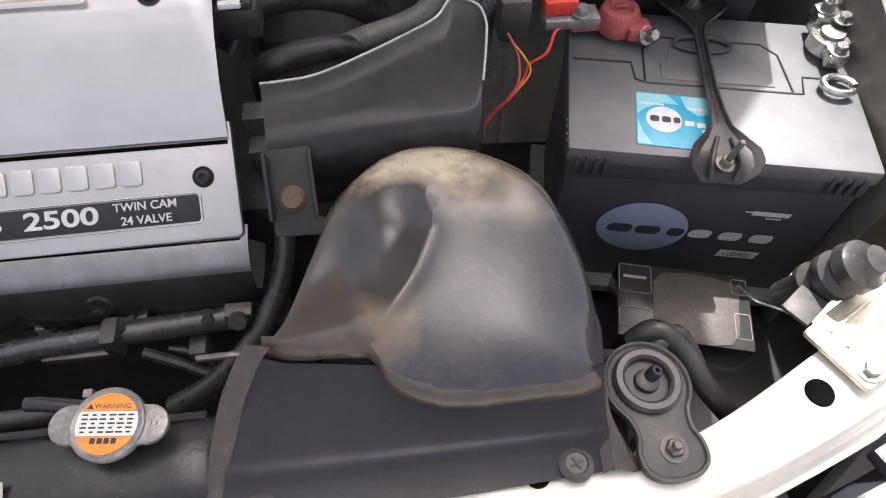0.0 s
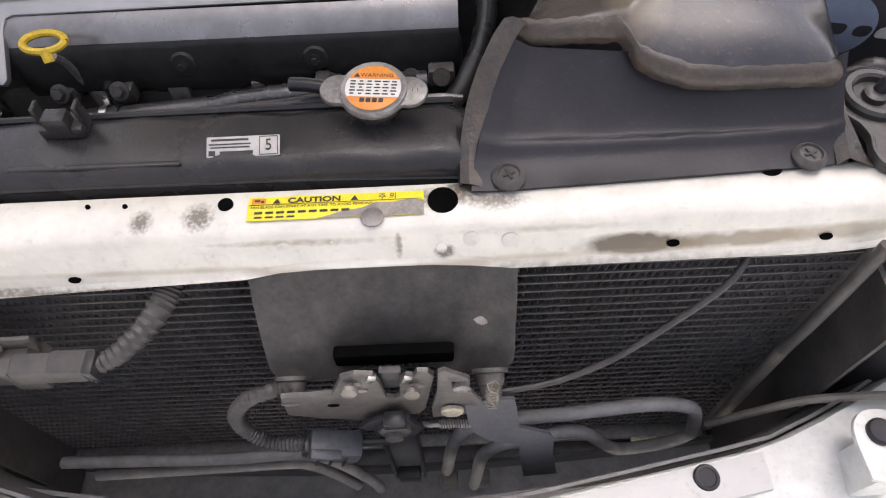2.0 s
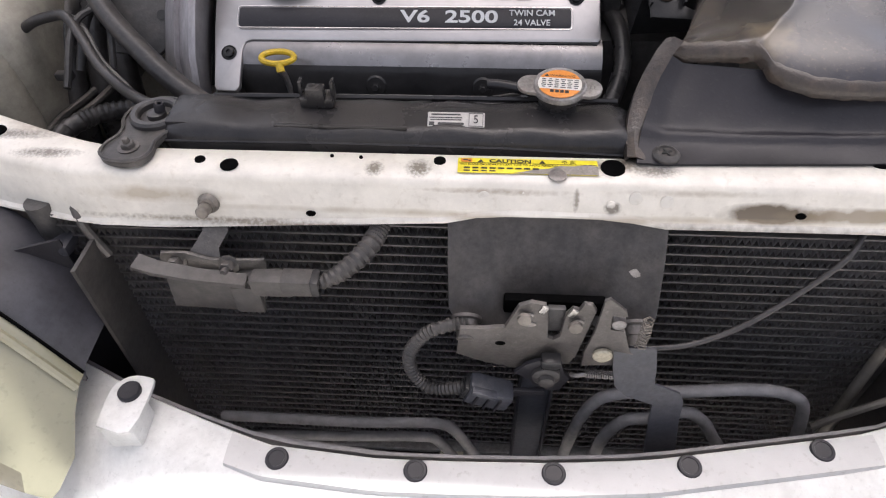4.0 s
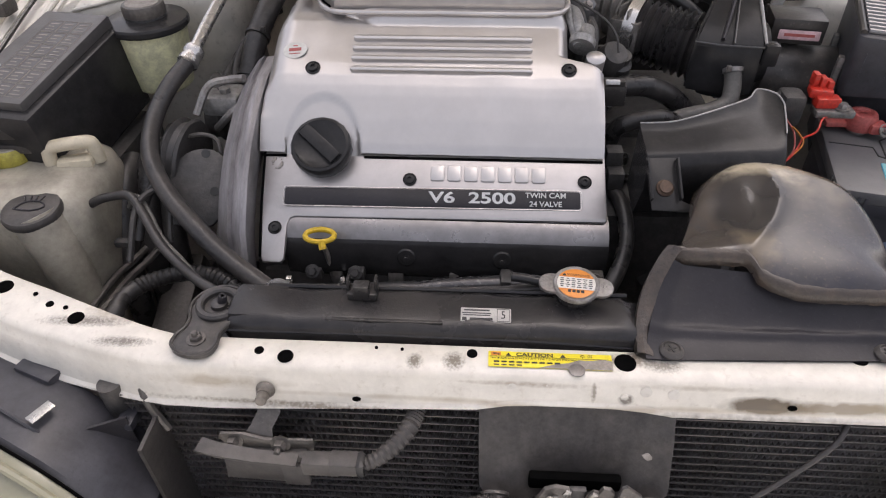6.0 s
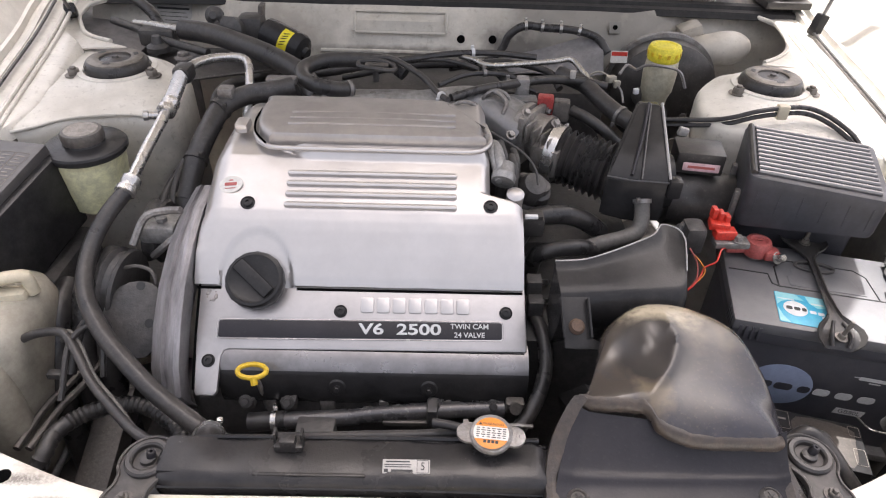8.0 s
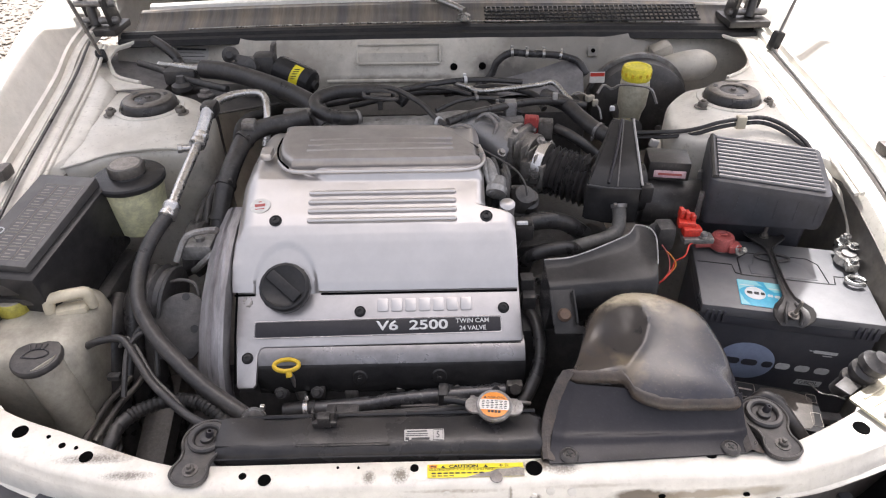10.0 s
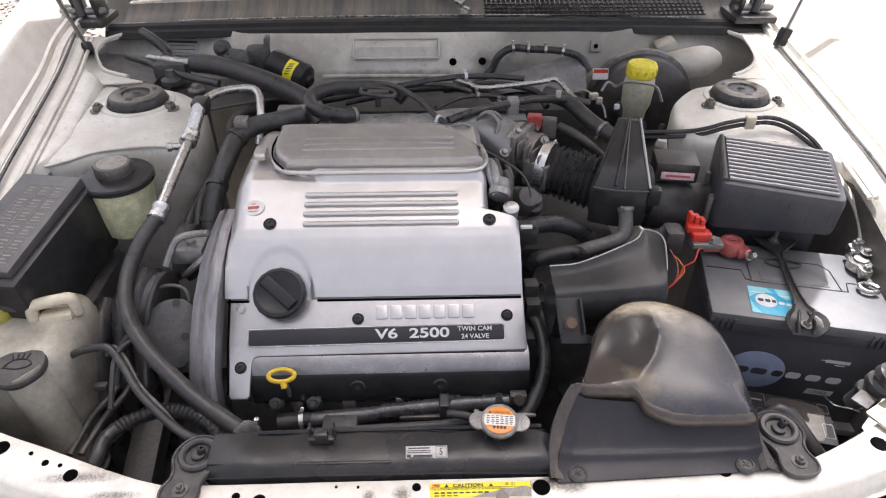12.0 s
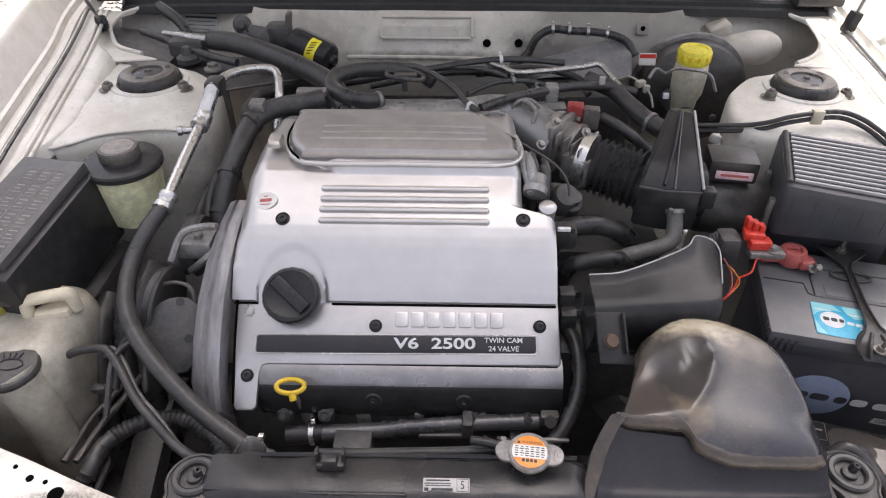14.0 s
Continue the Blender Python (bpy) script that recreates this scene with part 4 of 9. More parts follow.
# side glass, doors' gaps and the rear window, behind the view
for s in (-1, 1):
    rows = [[(s * (0.80 - 0.17 * f), y0 + (y1 - y0) * f, 0.93 + 0.48 * f) for f in (0, 0.35, 0.7, 1.0)] for y0, y1 in ((1.36, 2.12), (2.0, 2.3), (2.6, 2.6), (3.2, 3.0), (3.95, 3.35))]
    part("side_window", sheet(B(), rows, 0.004), GLASS_DARK, car, "dark side window")
    rows = [[(s * 0.862, y, 0.93), (s * 0.80, y, 0.94)] for y in (1.3, 2.0, 3.0, 4.2)]
    part("window_sill", sheet(B(), rows, 0.003), PAINT, car)
# wiper arm on the cowl
bm = B()
tube(bm, [(-0.16, 1.30, 0.985), (-0.08, 1.24, 0.965), (0.02, 1.17, 0.945), (0.055, 1.145, 0.935)], 0.008, 10)
lathe(bm, [(0.016, 0), (0.015, 0.01), (0.008, 0.014)], Matrix.Translation((0.055, 1.145, 0.915)), 18)
part("wiper_arm", bm, BRIGHT, car, "silver wiper arm")

# the raised hood, on hinges and two gas struts
rows = []
H0, H1 = Vector((0, 1.285, 1.035)), Vector((0, 0.545, 2.09))
for i in range(25):
    f = i / 24
    left = float(np.interp(f, (0, 0.24, 0.37, 0.48, 0.58, 0.74, 0.85, 1), (0.84, 0.82, 0.78, 0.735, 0.70, 0.66, 0.62, 0.50)))
    right = float(np.interp(f, (0, 0.37, 0.60, 0.655, 0.70, 0.9, 1), (0.745, 0.735, 0.728, 0.715, 0.658, 0.655, 0.60)))
    c = H0.lerp(H1, f) + Vector((0, 0.03, 0.02)) * math.sin(math.pi * f)
    rows.append([(-left + (left + right) * k / 12, c.y + 0.02 * math.sin(math.pi * k / 12), c.z + 0.01 * math.sin(math.pi * k / 12)) for k in range(13)])
part("hood", sheet(B(), rows, 0.02), PAINT, car, "raised cream white hood")
for s, b, t in ((-1, (-0.773, 0.993, 0.885), (-0.636, 0.665, 1.1)), (1, (0.765, 1.005, 0.885), (0.799, 1.012, 1.033))):
    way = (Vector(t) - Vector(b)).normalized()
    e = Vector(b) + way * 0.45
    strut = part("gas_strut", tube(B(), [tuple(Vector(b) + way * 0.02), tuple(e)], 0.0035, 10), STEEL, car, "thin steel hood strut")
    bm = box(B(), Vector(b) + way * 0.012, (0.022, 0.022, 0.045), 0.006, Vector(way).to_track_quat("Z", "Y").to_matrix().to_4x4())
    part("strut_socket", bm, BLACK, strut)
def hinge(x, side):
    """A stamped hinge: a foot, two links and a swan-neck arm that carries the hood."""
    h = part("hood_hinge", box(B(), (x, 1.15, 0.905), (0.10, 0.10, 0.016), 0.004), BLACK_DUSTY, car, "dusty black hood hinge")
    for dx, dy, z, tall in ((-0.030, 0.0, 0.945, 0.085), (0.028, 0.02, 0.955, 0.11)):
        part("hinge_link", box(B(), (x + side * dx, 1.15 + dy, z), (0.010, 0.055, tall), 0.003, Matrix.Rotation(0.3, 4, "X")), BLACK_DUSTY, h)
    part("hinge_arm", tube(B(), [(x + side * 0.005, 1.13, 0.915), (x + side * 0.012, 1.15, 0.965), (x - side * 0.004, 1.19, 1.01), (x - side * 0.02, 1.24, 1.04)], 0.011, 10), BLACK_DUSTY, h)
    for dz in (0.925, 0.965):
        part("hinge_pin", lathe(B(), [(0.008, -0.045), (0.009, 0.045), (0.006, 0.050)], toward((x, 1.14, dz), (1, 0, 0)), 14), STEEL, h)


hinge(-0.828, -1)
hinge(0.745, 1)
# dark floor of the bay and the cavity before the condenser
rows = [[(-0.68, y, 0.26), (-0.3, y, 0.24), (0.3, y, 0.24), (0.68, y, 0.26)] for y in (-0.26, 0.0, 0.4, 1.0, 2.0, 4.2)]
part("undertray", sheet(B(), rows, 0.004), UNDER, car, "black undertray")
for x0, x1 in ((-0.375, -0.62), (0.40, 0.62)):
    rows = [[(x0, -0.075, z), (x0, -0.03, z), (x0 * 1.02, 0.03, z), (x1, 0.10, z)] for z in (0.25, 0.45, 0.60, 0.650)]
    part("side_shroud", sheet(B(), rows, 0.004), BRACKET, car, "black side shroud beside the condenser")
rows = [[(-0.40 + 0.1 * k, -0.145 + 0.3 * (0.1 * k - 0.4) ** 2, z) for k in range(9)] for z in (0.41, 0.44, 0.47)]
part("bumper_beam", sheet(B(), rows, 0.004), UNDER, car, "black bumper beam")
rows = []
for k in range(25):
    x = -0.42 + 0.0385 * k
    y = lip(x)
    rows.append([(x, y + 0.005, 0.508), (x, y + 0.009, 0.490), (x, y + 0.016, 0.45), (x, y + 0.020, 0.42)])
part("bumper_absorber", sheet(B(), rows, 0.003), UNDER, car, "dusty grey absorber inside the bumper")
# dark bulkheads under the support's ends; an added battery-side filler hides lit ground
for pts in ([(-0.78, 0.16), (-0.62, 0.08), (-0.50, 0.03), (-0.40, 0.0)], [(0.40, 0.0), (0.50, 0.04), (0.62, 0.10), (0.74, 0.17)]):
    part("lamp_bulkhead", sheet(B(), [[(x, y, z) for x, y in pts] for z in (0.25, 0.45, 0.675)], 0.003), UNDER, car, "dark bulkhead behind the headlamp")
rows = [[(x, y, 0.50 + 0.01 * math.sin(9 * x)) for x in (0.34, 0.45, 0.56, 0.68)] for y in (0.03, 0.15, 0.30, 0.50)]
part("filler_panel", sheet(B(), rows, 0.003), BLACK, car, "added dark filler panel below the battery tray")
# dark wells behind the headlamps: an outer wall, a floor and the wall beside the condenser
for side, xo, xi in ((-1, -0.80, -0.40), (1, 0.82, 0.41)):
    rows = [[(xo, y, z) for y in (-0.10, 0.0, 0.12, 0.26)] for z in (0.25, 0.45, 0.64)]
    part("lamp_well", sheet(B(), rows, 0.003), UNDER, car, "dark well behind the headlamp")
    rows = [[(xi + (xo - xi) * f, y, 0.36) for f in (0, 0.5, 1)] for y in (-0.17, 0.0, 0.16)]
    part("lamp_well", sheet(B(), rows, 0.003), UNDER, car, "dark floor below the headlamp")
    rows = [[(xi, -0.040, z), (xi + side * 0.05, -0.062, z), (xi + side * 0.12, -0.085, z)] for z in (0.30, 0.45, 0.58, 0.655)]
    part("lamp_well", sheet(B(), rows, 0.003), GREY_PLASTIC, car, "dark panel between condenser and headlamp")
part("panel_ledge", tube(B(), [(0.322, -0.078, 0.452), (0.345, -0.080, 0.484), (0.378, -0.082, 0.520), (0.41, -0.085, 0.536), (0.47, -0.090, 0.55)], 0.0038, 8), WELL, car, "ochre dusted ledge below the headlamp")
part("lamp_stay", tube(B(), [(-0.385, -0.020, 0.682), (-0.378, -0.030, 0.660), (-0.366, -0.034, 0.628)], 0.0045, 8), LATCH_GREY, car, "thin grey stay under the support")
# rubber hood stops on the gutters
for x, y, z in ((-0.745, 0.495, 0.868), (0.752, 0.515, 0.872)):
    bm = box(B(), (x, y, z - 0.004), (0.018, 0.034, 0.022), 0.006)
    part("hood_stop", bm, LATCH_GREY, car, "black rubber hood stop")


# ---- headlamps ----
def headlamp(side, shift):
    """A black housing with a yellowed lens that slopes to the bumper."""
    h = thing("headlamp", (side * 0.55 + shift, -0.08, 0.53), "headlamp with a yellowed lens and black housing", "headlamp", "headlamps")
    rows, lens = [], []
    for k in range(17):
        f = k / 16
        x = side * (0.375 + 0.40 * f) + shift
        dy = 0.20 * f * f + 0.06 * f
        drop = 0.10 * max(0, 1 - f * 4) ** 2
        rows.append([(x, -0.020 + dy * 0.8, 0.640 - drop), (x, -0.030 + dy * 0.8, 0.668 - drop), (x, -0.075 + dy, 0.675 - drop), (x, -0.118 + dy, 0.672 - drop), (x, -0.126 + dy, 0.664 - drop), (x, -0.128 + dy, 0.56)])
        lens.append([(x, -0.126 + dy, 0.668 - drop), (x, -0.136 + dy, 0.667 - drop), (x, -0.155 + dy, 0.655 - drop), (x, -0.185 + dy, 0.625 - drop), (x, -0.215 + dy, 0.575 - drop * 0.5), (x, -0.225 + dy, 0.53)])
    body = part("housing", sheet(B(), rows, 0.003), HOUSING, h, "black plastic lamp housing")
    glass = part("lens", sheet(B(), lens, 0.004), LENS, h, "yellowed plastic lens")
    part("lens_rim", tube(B(), [tuple(Vector(r[1]) + Vector((0, -0.004, 0.002))) for r in lens], 0.0042, 8, 2), LENS, glass, "rounded lens edge")
    part("lens_gap", tube(B(), [tuple(Vector(r[0]) + Vector((0, 0.001, 0.0015))) for r in lens], 0.0016, 6, 2), HOLE, glass)
    bm = box(B(), (side * 0.467 + shift, -0.058, 0.681), (0.012, 0.024, 0.0012), 0.0004, Matrix.Rotation(0.5 * side, 4, "Z"))
    part("spring_clip", bm, BRIGHT, body, "bright bent spring clip")
    part("housing_rib", box(B(), (side * 0.405 + shift, -0.020, 0.640), (0.018, 0.05, 0.012), 0.004), HOUSING, body)
    seam_line = [(side * (0.385 + 0.39 * f) + shift, -0.094 + 0.20 * f * f + 0.06 * f, 0.6765 - 0.10 * max(0, 1 - f * 4) ** 2) for f in (0.12, 0.25, 0.4, 0.55, 0.7, 0.85, 1.0)]
    part("housing_seam", tube(B(), seam_line, 0.0022, 6, 4), HOUSING, body)
    part("housing_step", box(B(), (side * 0.50 + shift, 0.005, 0.670), (0.05, 0.035, 0.014), 0.003, Matrix.Rotation(0.35 * side, 4, "Z")), HOUSING, body)
    return h


headlamp(-1, 0.0)
headlamp(1, 0.085)

for x, y in ((-0.76, 0.72), (0.76, 0.72), (-0.76, 3.35), (0.76, 3.35)):
    side = 1 if x > 0 else -1
    w = part("wheel", lathe(B(), [(0.05, -0.06), (0.19, -0.07), (0.20, 0.0), (0.19, 0.07), (0.06, 0.06)], toward((x, y, 0.305), (side, 0, 0)), 32), ALLOY, car, "alloy wheel")
    part("tyre", lathe(B(), [(0.20, -0.09), (0.285, -0.10), (0.312, -0.08), (0.314, 0.08), (0.285, 0.10), (0.20, 0.09)], toward((x, y, 0.305), (side, 0, 0)), 40), RUBBER, w, "black rubber tyre")


# ---- the engine ----
P1 = lambda y: 0.690 + 0.72 * (y - 0.222)
PANEL_UP = Vector((0, 1, 0.72)).normalized()
PANEL_OUT = Vector((0, -0.72, 1)).normalized()
engine = thing("engine", (-0.12, 0.40, 0.30), "six-cylinder engine under a dusty silver painted cover", "engine")


def on_panel(x, y, lift=0.0):
    return Vector((x, y, P1(y))) + PANEL_OUT * lift


bm = box(B(), (-0.12, 0.42, 0.46), (0.46, 0.40, 0.36), 0.02)
box(bm, (-0.12, 0.27, 0.52), (0.44, 0.12, 0.22), 0.02)
part("engine_block", bm, DARK, engine, "dirty dark engine block")
# front valve cover: rounded under the silver panel, its lower shade painted black
rows = []
for k in range(25):
    x = -0.300 + 0.405 * k / 24
    scallop = 0.006 * max(0, math.cos(2 * math.pi * (x + 0.30) / 0.101)) ** 6
    rows.append([(x, 0.250, 0.700), (x, 0.236, 0.697), (x, 0.222, 0.688), (x, 0.212, 0.674), (x, 0.206 + scallop, 0.655), (x, 0.205 + scallop, 0.635), (x, 0.215, 0.620), (x, 0.25, 0.610)])
valve = part("valve_cover", sheet(B(), [[(r[2][0], r[2][1] - 0.0052, r[2][2] - 0.0085)] + r[3:] for r in rows], 0.003), BLACK, engine, "valve cover with a silver upper edge, the shade below painted black")
part("cover_edge", sheet(B(), [r[:3] + [(r[2][0], r[2][1] - 0.0058, r[2][2] - 0.0085)] for r in rows], 0.003), VALVE, valve, "dull silver upper edge")
for x in (-0.265, -0.21, -0.015, 0.06):
    bm = box(B(), (x, 0.206, 0.632), (0.022, 0.016, 0.018), 0.005)
    hexbolt(bm, (x, 0.198, 0.640), (0, -0.8, 0.6), 0.006, 0.007)
    part("valve_cover_bolt", bm, DARK, valve)
for x in (-0.145, -0.025):
    b = part("cover_boss", lathe(B(), [(0.0125, -0.012), (0.012, 0.0), (0.0100, 0.002), (0.002, 0.0025)], toward((x, 0.207, 0.660), (0, -1, 0.35)), 24), BLACK, valve)
    part("boss_bolt", hexbolt(B(), (x, 0.203, 0.661), (0, -1, 0.35), 0.004, 0.004), BLACK, b)
part("coil_bracket", box(B(), (-0.055, 0.186, 0.622), (0.060, 0.014, 0.008), 0.003), LATCH_GREY, engine)
bm = box(B(), (0.088, 0.196, 0.645), (0.024, 0.014, 0.018), 0.003)
lathe(bm, [(0.008, 0), (0.008, 0.006), (0.003, 0.006)], toward((0.088, 0.188, 0.650), (0, -1, 0.6)), 16)
part("coil_bracket", bm, LATCH_GREY, engine)
for k, pts in enumerate(([(0.00, 0.180, 0.622), (0.03, 0.172, 0.608), (0.05, 0.165, 0.600), (0.075, 0.172, 0.590)], [(0.02, 0.185, 0.615), (0.045, 0.178, 0.612), (0.06, 0.168, 0.585), (0.05, 0.16, 0.56)], [(0.06, 0.150, 0.660), (0.085, 0.148, 0.664), (0.105, 0.150, 0.660)])):
    part("injector_wire", tube(B(), pts, (0.005, 0.0035, 0.003)[k], 8), (RUBBER, RUBBER, STEEL)[k], engine)

# lower silver panel with its leg
ol = [(-0.334, 0.315), (-0.331, 0.250), (-0.325, 0.190), (-0.322, 0.186), (-0.300, 0.186), (-0.296, 0.190), (-0.296, 0.226), (-0.293, 0.233), (-0.287, 0.235), (0.100, 0.237), (0.103, 0.240), (0.101, 0.315)]
m_panel = basis((0, 0.222, 0.690), (1, 0, 0), PANEL_UP)
sl = math.hypot(1, 0.72)
bm = plate(B(), [(x, (y - 0.222) * sl) for x, y in ol], 0.006, m_panel @ Matrix.Translation((0, 0, -0.006)), 0.0022)
lower = part("front_cover", bm, SILVER_DIMMED, engine, "silver painted front cover panel")
part("panel_gap", tube(B(), [tuple(on_panel(x, 0.2352, -0.004)) for x in (-0.286, -0.1, 0.099)], 0.0016, 6, 2), HOLE, lower)
for a, b in ((-0.205, 0.098), (-0.338, -0.306)):
    part("panel_gap", tube(B(), [(a, 0.3008, 0.7472), ((a + b) / 2, 0.3008, 0.7472), (b, 0.3008, 0.7472)], 0.0017, 6, 2), HOLE, lower)
part("panel_gap", tube(B(), [tuple(on_panel(x, y, -0.003)) for x, y in ((-0.3355, 0.312), (-0.3325, 0.250), (-0.327, 0.192))], 0.0018, 6, 2), HOLE, lower)
part("badge_rim", tube(B(), [tuple(basis(on_panel(0.0, 0.2585), (1, 0.012, 0.0), PANEL_UP) @ Vector((x - 0.116, y, 0.0006))) for x, y in rounded(0.375, 0.0255, 0.004) + rounded(0.375, 0.0255, 0.004)[:1]], 0.0007, 6, 1), BAND, lower, "thin bright rim of the badge")
# dark badge strip
bm = plate(B(), [(x + 0.116 * -1, y) for x, y in rounded(0.372, 0.0225, 0.003)], 0.0012, basis(on_panel(0.0, 0.2585), (1, 0.012, 0.0), PANEL_UP), 0.0003)
badge = part("badge_strip", bm, GREY_PLASTIC, lower, "dark grey badge strip")
mt = lambda x, y, lift=0.0016: basis(on_panel(x, y, lift), (1, 0.012, 0), PANEL_UP)
words("engine_lettering", "V6  2500", 0.0200, mt(-0.0645, 0.2585), PRINT, badge, 0.0003, wide=1.48, bold=0.00045)
words("small_lettering", "TWIN CAM", 0.0096, mt(0.027, 0.2632), PRINT, badge, 0.0003, wide=1.04, bold=0.00012)
words("small_lettering", "24 VALVE", 0.0096, mt(0.027, 0.2540), PRINT, badge, 0.0003, wide=1.02, bold=0.00012)
# raised maker's mark: plain blocks
for k in range(7):
    part("raised_mark", plate(B(), rounded(0.0175, 0.0205, 0.003, 3), 0.0022, mt(-0.1095 + 0.0213 * k, 0.2850, 0.0), 0.0009), SILVER, lower, "raised silver maker's mark")
for x, y in ((-0.311, 0.222), (-0.1445, 0.2775), (0.0755, 0.279)):
    m = basis(on_panel(x, y, 0.0), (1, 0, 0), PANEL_UP)
    b = part("cover_bolt", lathe(B(), [(0.0085, 0.0), (0.0088, 0.001), (0.0078, 0.0016), (0.0072, 0.0006), (0.0058, 0.0006), (0.0058, 0.0036), (0.0048, 0.0042), (0.0025, 0.0042), (0.0022, 0.002), (0.0005, 0.002)], m, 20), BLACK, lower, "black socket bolt")

# upper cover: one pressed shell over x, with louvres and a raised rear deck
def cover_z(y):
    pts = ((0.300, 0.750), (0.308, 0.762), (0.330, 0.786), (0.352, 0.808), (0.362, 0.817), (0.374, 0.826), (0.39, 0.835), (0.43, 0.855), (0.452, 0.866), (0.47, 0.870), (0.52, 0.874), (0.60, 0.872), (0.64, 0.862))
    for (a, b), (c, d) in zip(pts, pts[1:]):
        if y <= c:
            return b + (d - b) * (y - a) / (c - a)
    return pts[-1][1]


rows = []
NY, NX = 150, 150
for j in range(NY + 1):
    y = 0.3015 + 0.3185 * j / NY
    row = []
    back = max(0, (y - 0.36) / 0.26)
    xl, xr = -0.3405 + 0.006 * back, 0.0995
    if y > 0.392:
        xr = 0.0995 - 0.045 * min(1, (y - 0.392) / 0.012)
    for i in range(NX + 1):
        x = xl + (xr - xl) * i / NX
        z = cover_z(y)
        # raised rear deck with a rolled ridge
        inside = min(1, max(0, (x + 0.285) / 0.02)) * min(1, max(0, (0.062 - x) / 0.02))
        front = min(1, max(0, (y - (0.447 + 0.03 * max(0, (-0.20 - x) / 0.08))) / 0.010))
        z += 0.012 * inside * front
        # flanks fall away
        fall = max(0, (xl + 0.030 - x) / 0.030)
        z -= 0.022 * fall ** 2.2 * min(1, max(0, (y - 0.33) / 0.05))
        fall = max(0, (x - (xr - 0.018)) / 0.018)
        z -= 0.012 * fall ** 2.2 * min(1, max(0, (y - 0.33) / 0.05))
        # the round relief about the filler cap
        q = math.hypot((x + 0.259) / 0.050, (y - 0.304) / 0.050)
        if q < 1:
            k_ = min(1, (1 - q) / 0.08)
            z -= 0.0055 * k_ * k_ * (3 - 2 * k_)
        row.append((x, y, z + 0.0008 * noise.noise(Vector((x * 25, y * 25, 1)))))
    rows.append(row)
bm = sheet(B(), rows, 0.003)
upper = part("upper_cover", bm, SILVER, engine, "silver painted engine cover with four raised louvres")
for ly in (0.3805, 0.3955, 0.4105, 0.4255):
    ring = []
    m = basis((0, ly, cover_z(ly) - 0.0005), (1, 0, 0), (0, 1, 0.52))
    bm = plate(B(), [(x - 0.110, y) for x, y in rounded(0.236, 0.0085, 0.004, 4)], 0.0058, m, 0.0034)
    part("louvre", bm, SILVER, upper, "raised silver louvre")
ridge = [(-0.262, 0.600, 0.880), (-0.283, 0.560, 0.882), (-0.288, 0.515, 0.8815), (-0.279, 0.478, 0.880), (-0.262, 0.459, 0.878), (-0.235, 0.4525, 0.8775), (-0.12, 0.4515, 0.878), (0.0, 0.4515, 0.8775), (0.036, 0.4545, 0.878), (0.050, 0.466, 0.879), (0.056, 0.49, 0.880), (0.050, 0.53, 0.881)]
part("rolled_ridge", tube(B(), ridge, 0.0038, 10, 5), SILVER, upper)
for x, y in ((-0.277, 0.3815), (0.054, 0.3835)):
    m = basis((x, y, cover_z(y) + 0.0005), (1, 0, 0), (0, 1, 0.52))
    part("cover_bolt", lathe(B(), [(0.0100, 0.0), (0.0100, 0.001), (0.0088, 0.0014), (0.0082, 0.0003), (0.0065, 0.0003), (0.0065, 0.003), (0.0052, 0.0036), (0.0028, 0.0036), (0.0024, 0.0015), (0.0005, 0.0015)], m, 20), BLACK, upper, "black socket bolt")
m = basis((-0.304, 0.407, cover_z(0.407) - 0.001), (1, 0, 0.10), (0, 1, 0.5))
st = part("round_sticker", plate(B(), [(0.0165 * math.cos(w), 0.0135 * math.sin(w)) for w in (2 * math.pi * k / 28 for k in range(28))], 0.0006, m @ Matrix.Translation((0, 0, 0.0012)), 0.0002), WHITE_LABEL, upper, "oval white sticker with red print")
bm = B()
for dy, w, h in ((0.0005, 0.017, 0.0052), (0.0068, 0.006, 0.0018), (-0.0062, 0.015, 0.0014)):
    plate(bm, [(x, y + dy) for x, y in rounded(w, h, 0.0006, 2)], 0.0003, m @ Matrix.Translation((0, 0, 0.0018)), 0)
part("red_print", bm, RED_FADED, st)
# the rear lid
bm, rings = B(), []
LID = [(-0.258, 0.462), (-0.278, 0.490), (-0.287, 0.535), (-0.283, 0.580), (-0.262, 0.592), (-0.03, 0.588), (0.0, 0.572), (0.030, 0.535), (0.044, 0.500), (0.040, 0.474), (0.025, 0.462)]
lid_line = [tuple(p) for p in smooth_line(LID + [LID[0]], 4)[:-1]]
cx, cy = -0.12, 0.525
for s, z in ((1.0, 0.876), (1.0, 0.886), (0.985, 0.892), (0.955, 0.895), (0.90, 0.896), (0.5, 0.899), (0.02, 0.900)):
    rings.append([(cx + (x - cx) * s, cy + (y - cy) * (s if s > 0.9 else s), z) for x, y in lid_line])
lid = part("rear_lid", loft(bm, rings), SILVER_DARK, engine, "dusty dark grey ribbed lid on the engine cover")
for y in (0.490, 0.508, 0.527):
    part("lid_rib", tube(B(), [(-0.235, y, 0.897), (0.005, y, 0.8975)], 0.0028, 8), SILVER_DARK, lid)
part("lid_gap", tube(B(), [(-0.262, 0.455, 0.884), (-0.281, 0.482, 0.8865), (-0.289, 0.520, 0.887), (-0.288, 0.560, 0.886)], 0.0016, 6), HOLE, lid)
bm = box(B(), (-0.305, 0.505, 0.885), (0.02, 0.03, 0.015), 0.006)
part("cover_lug", bm, SILVER, upper)

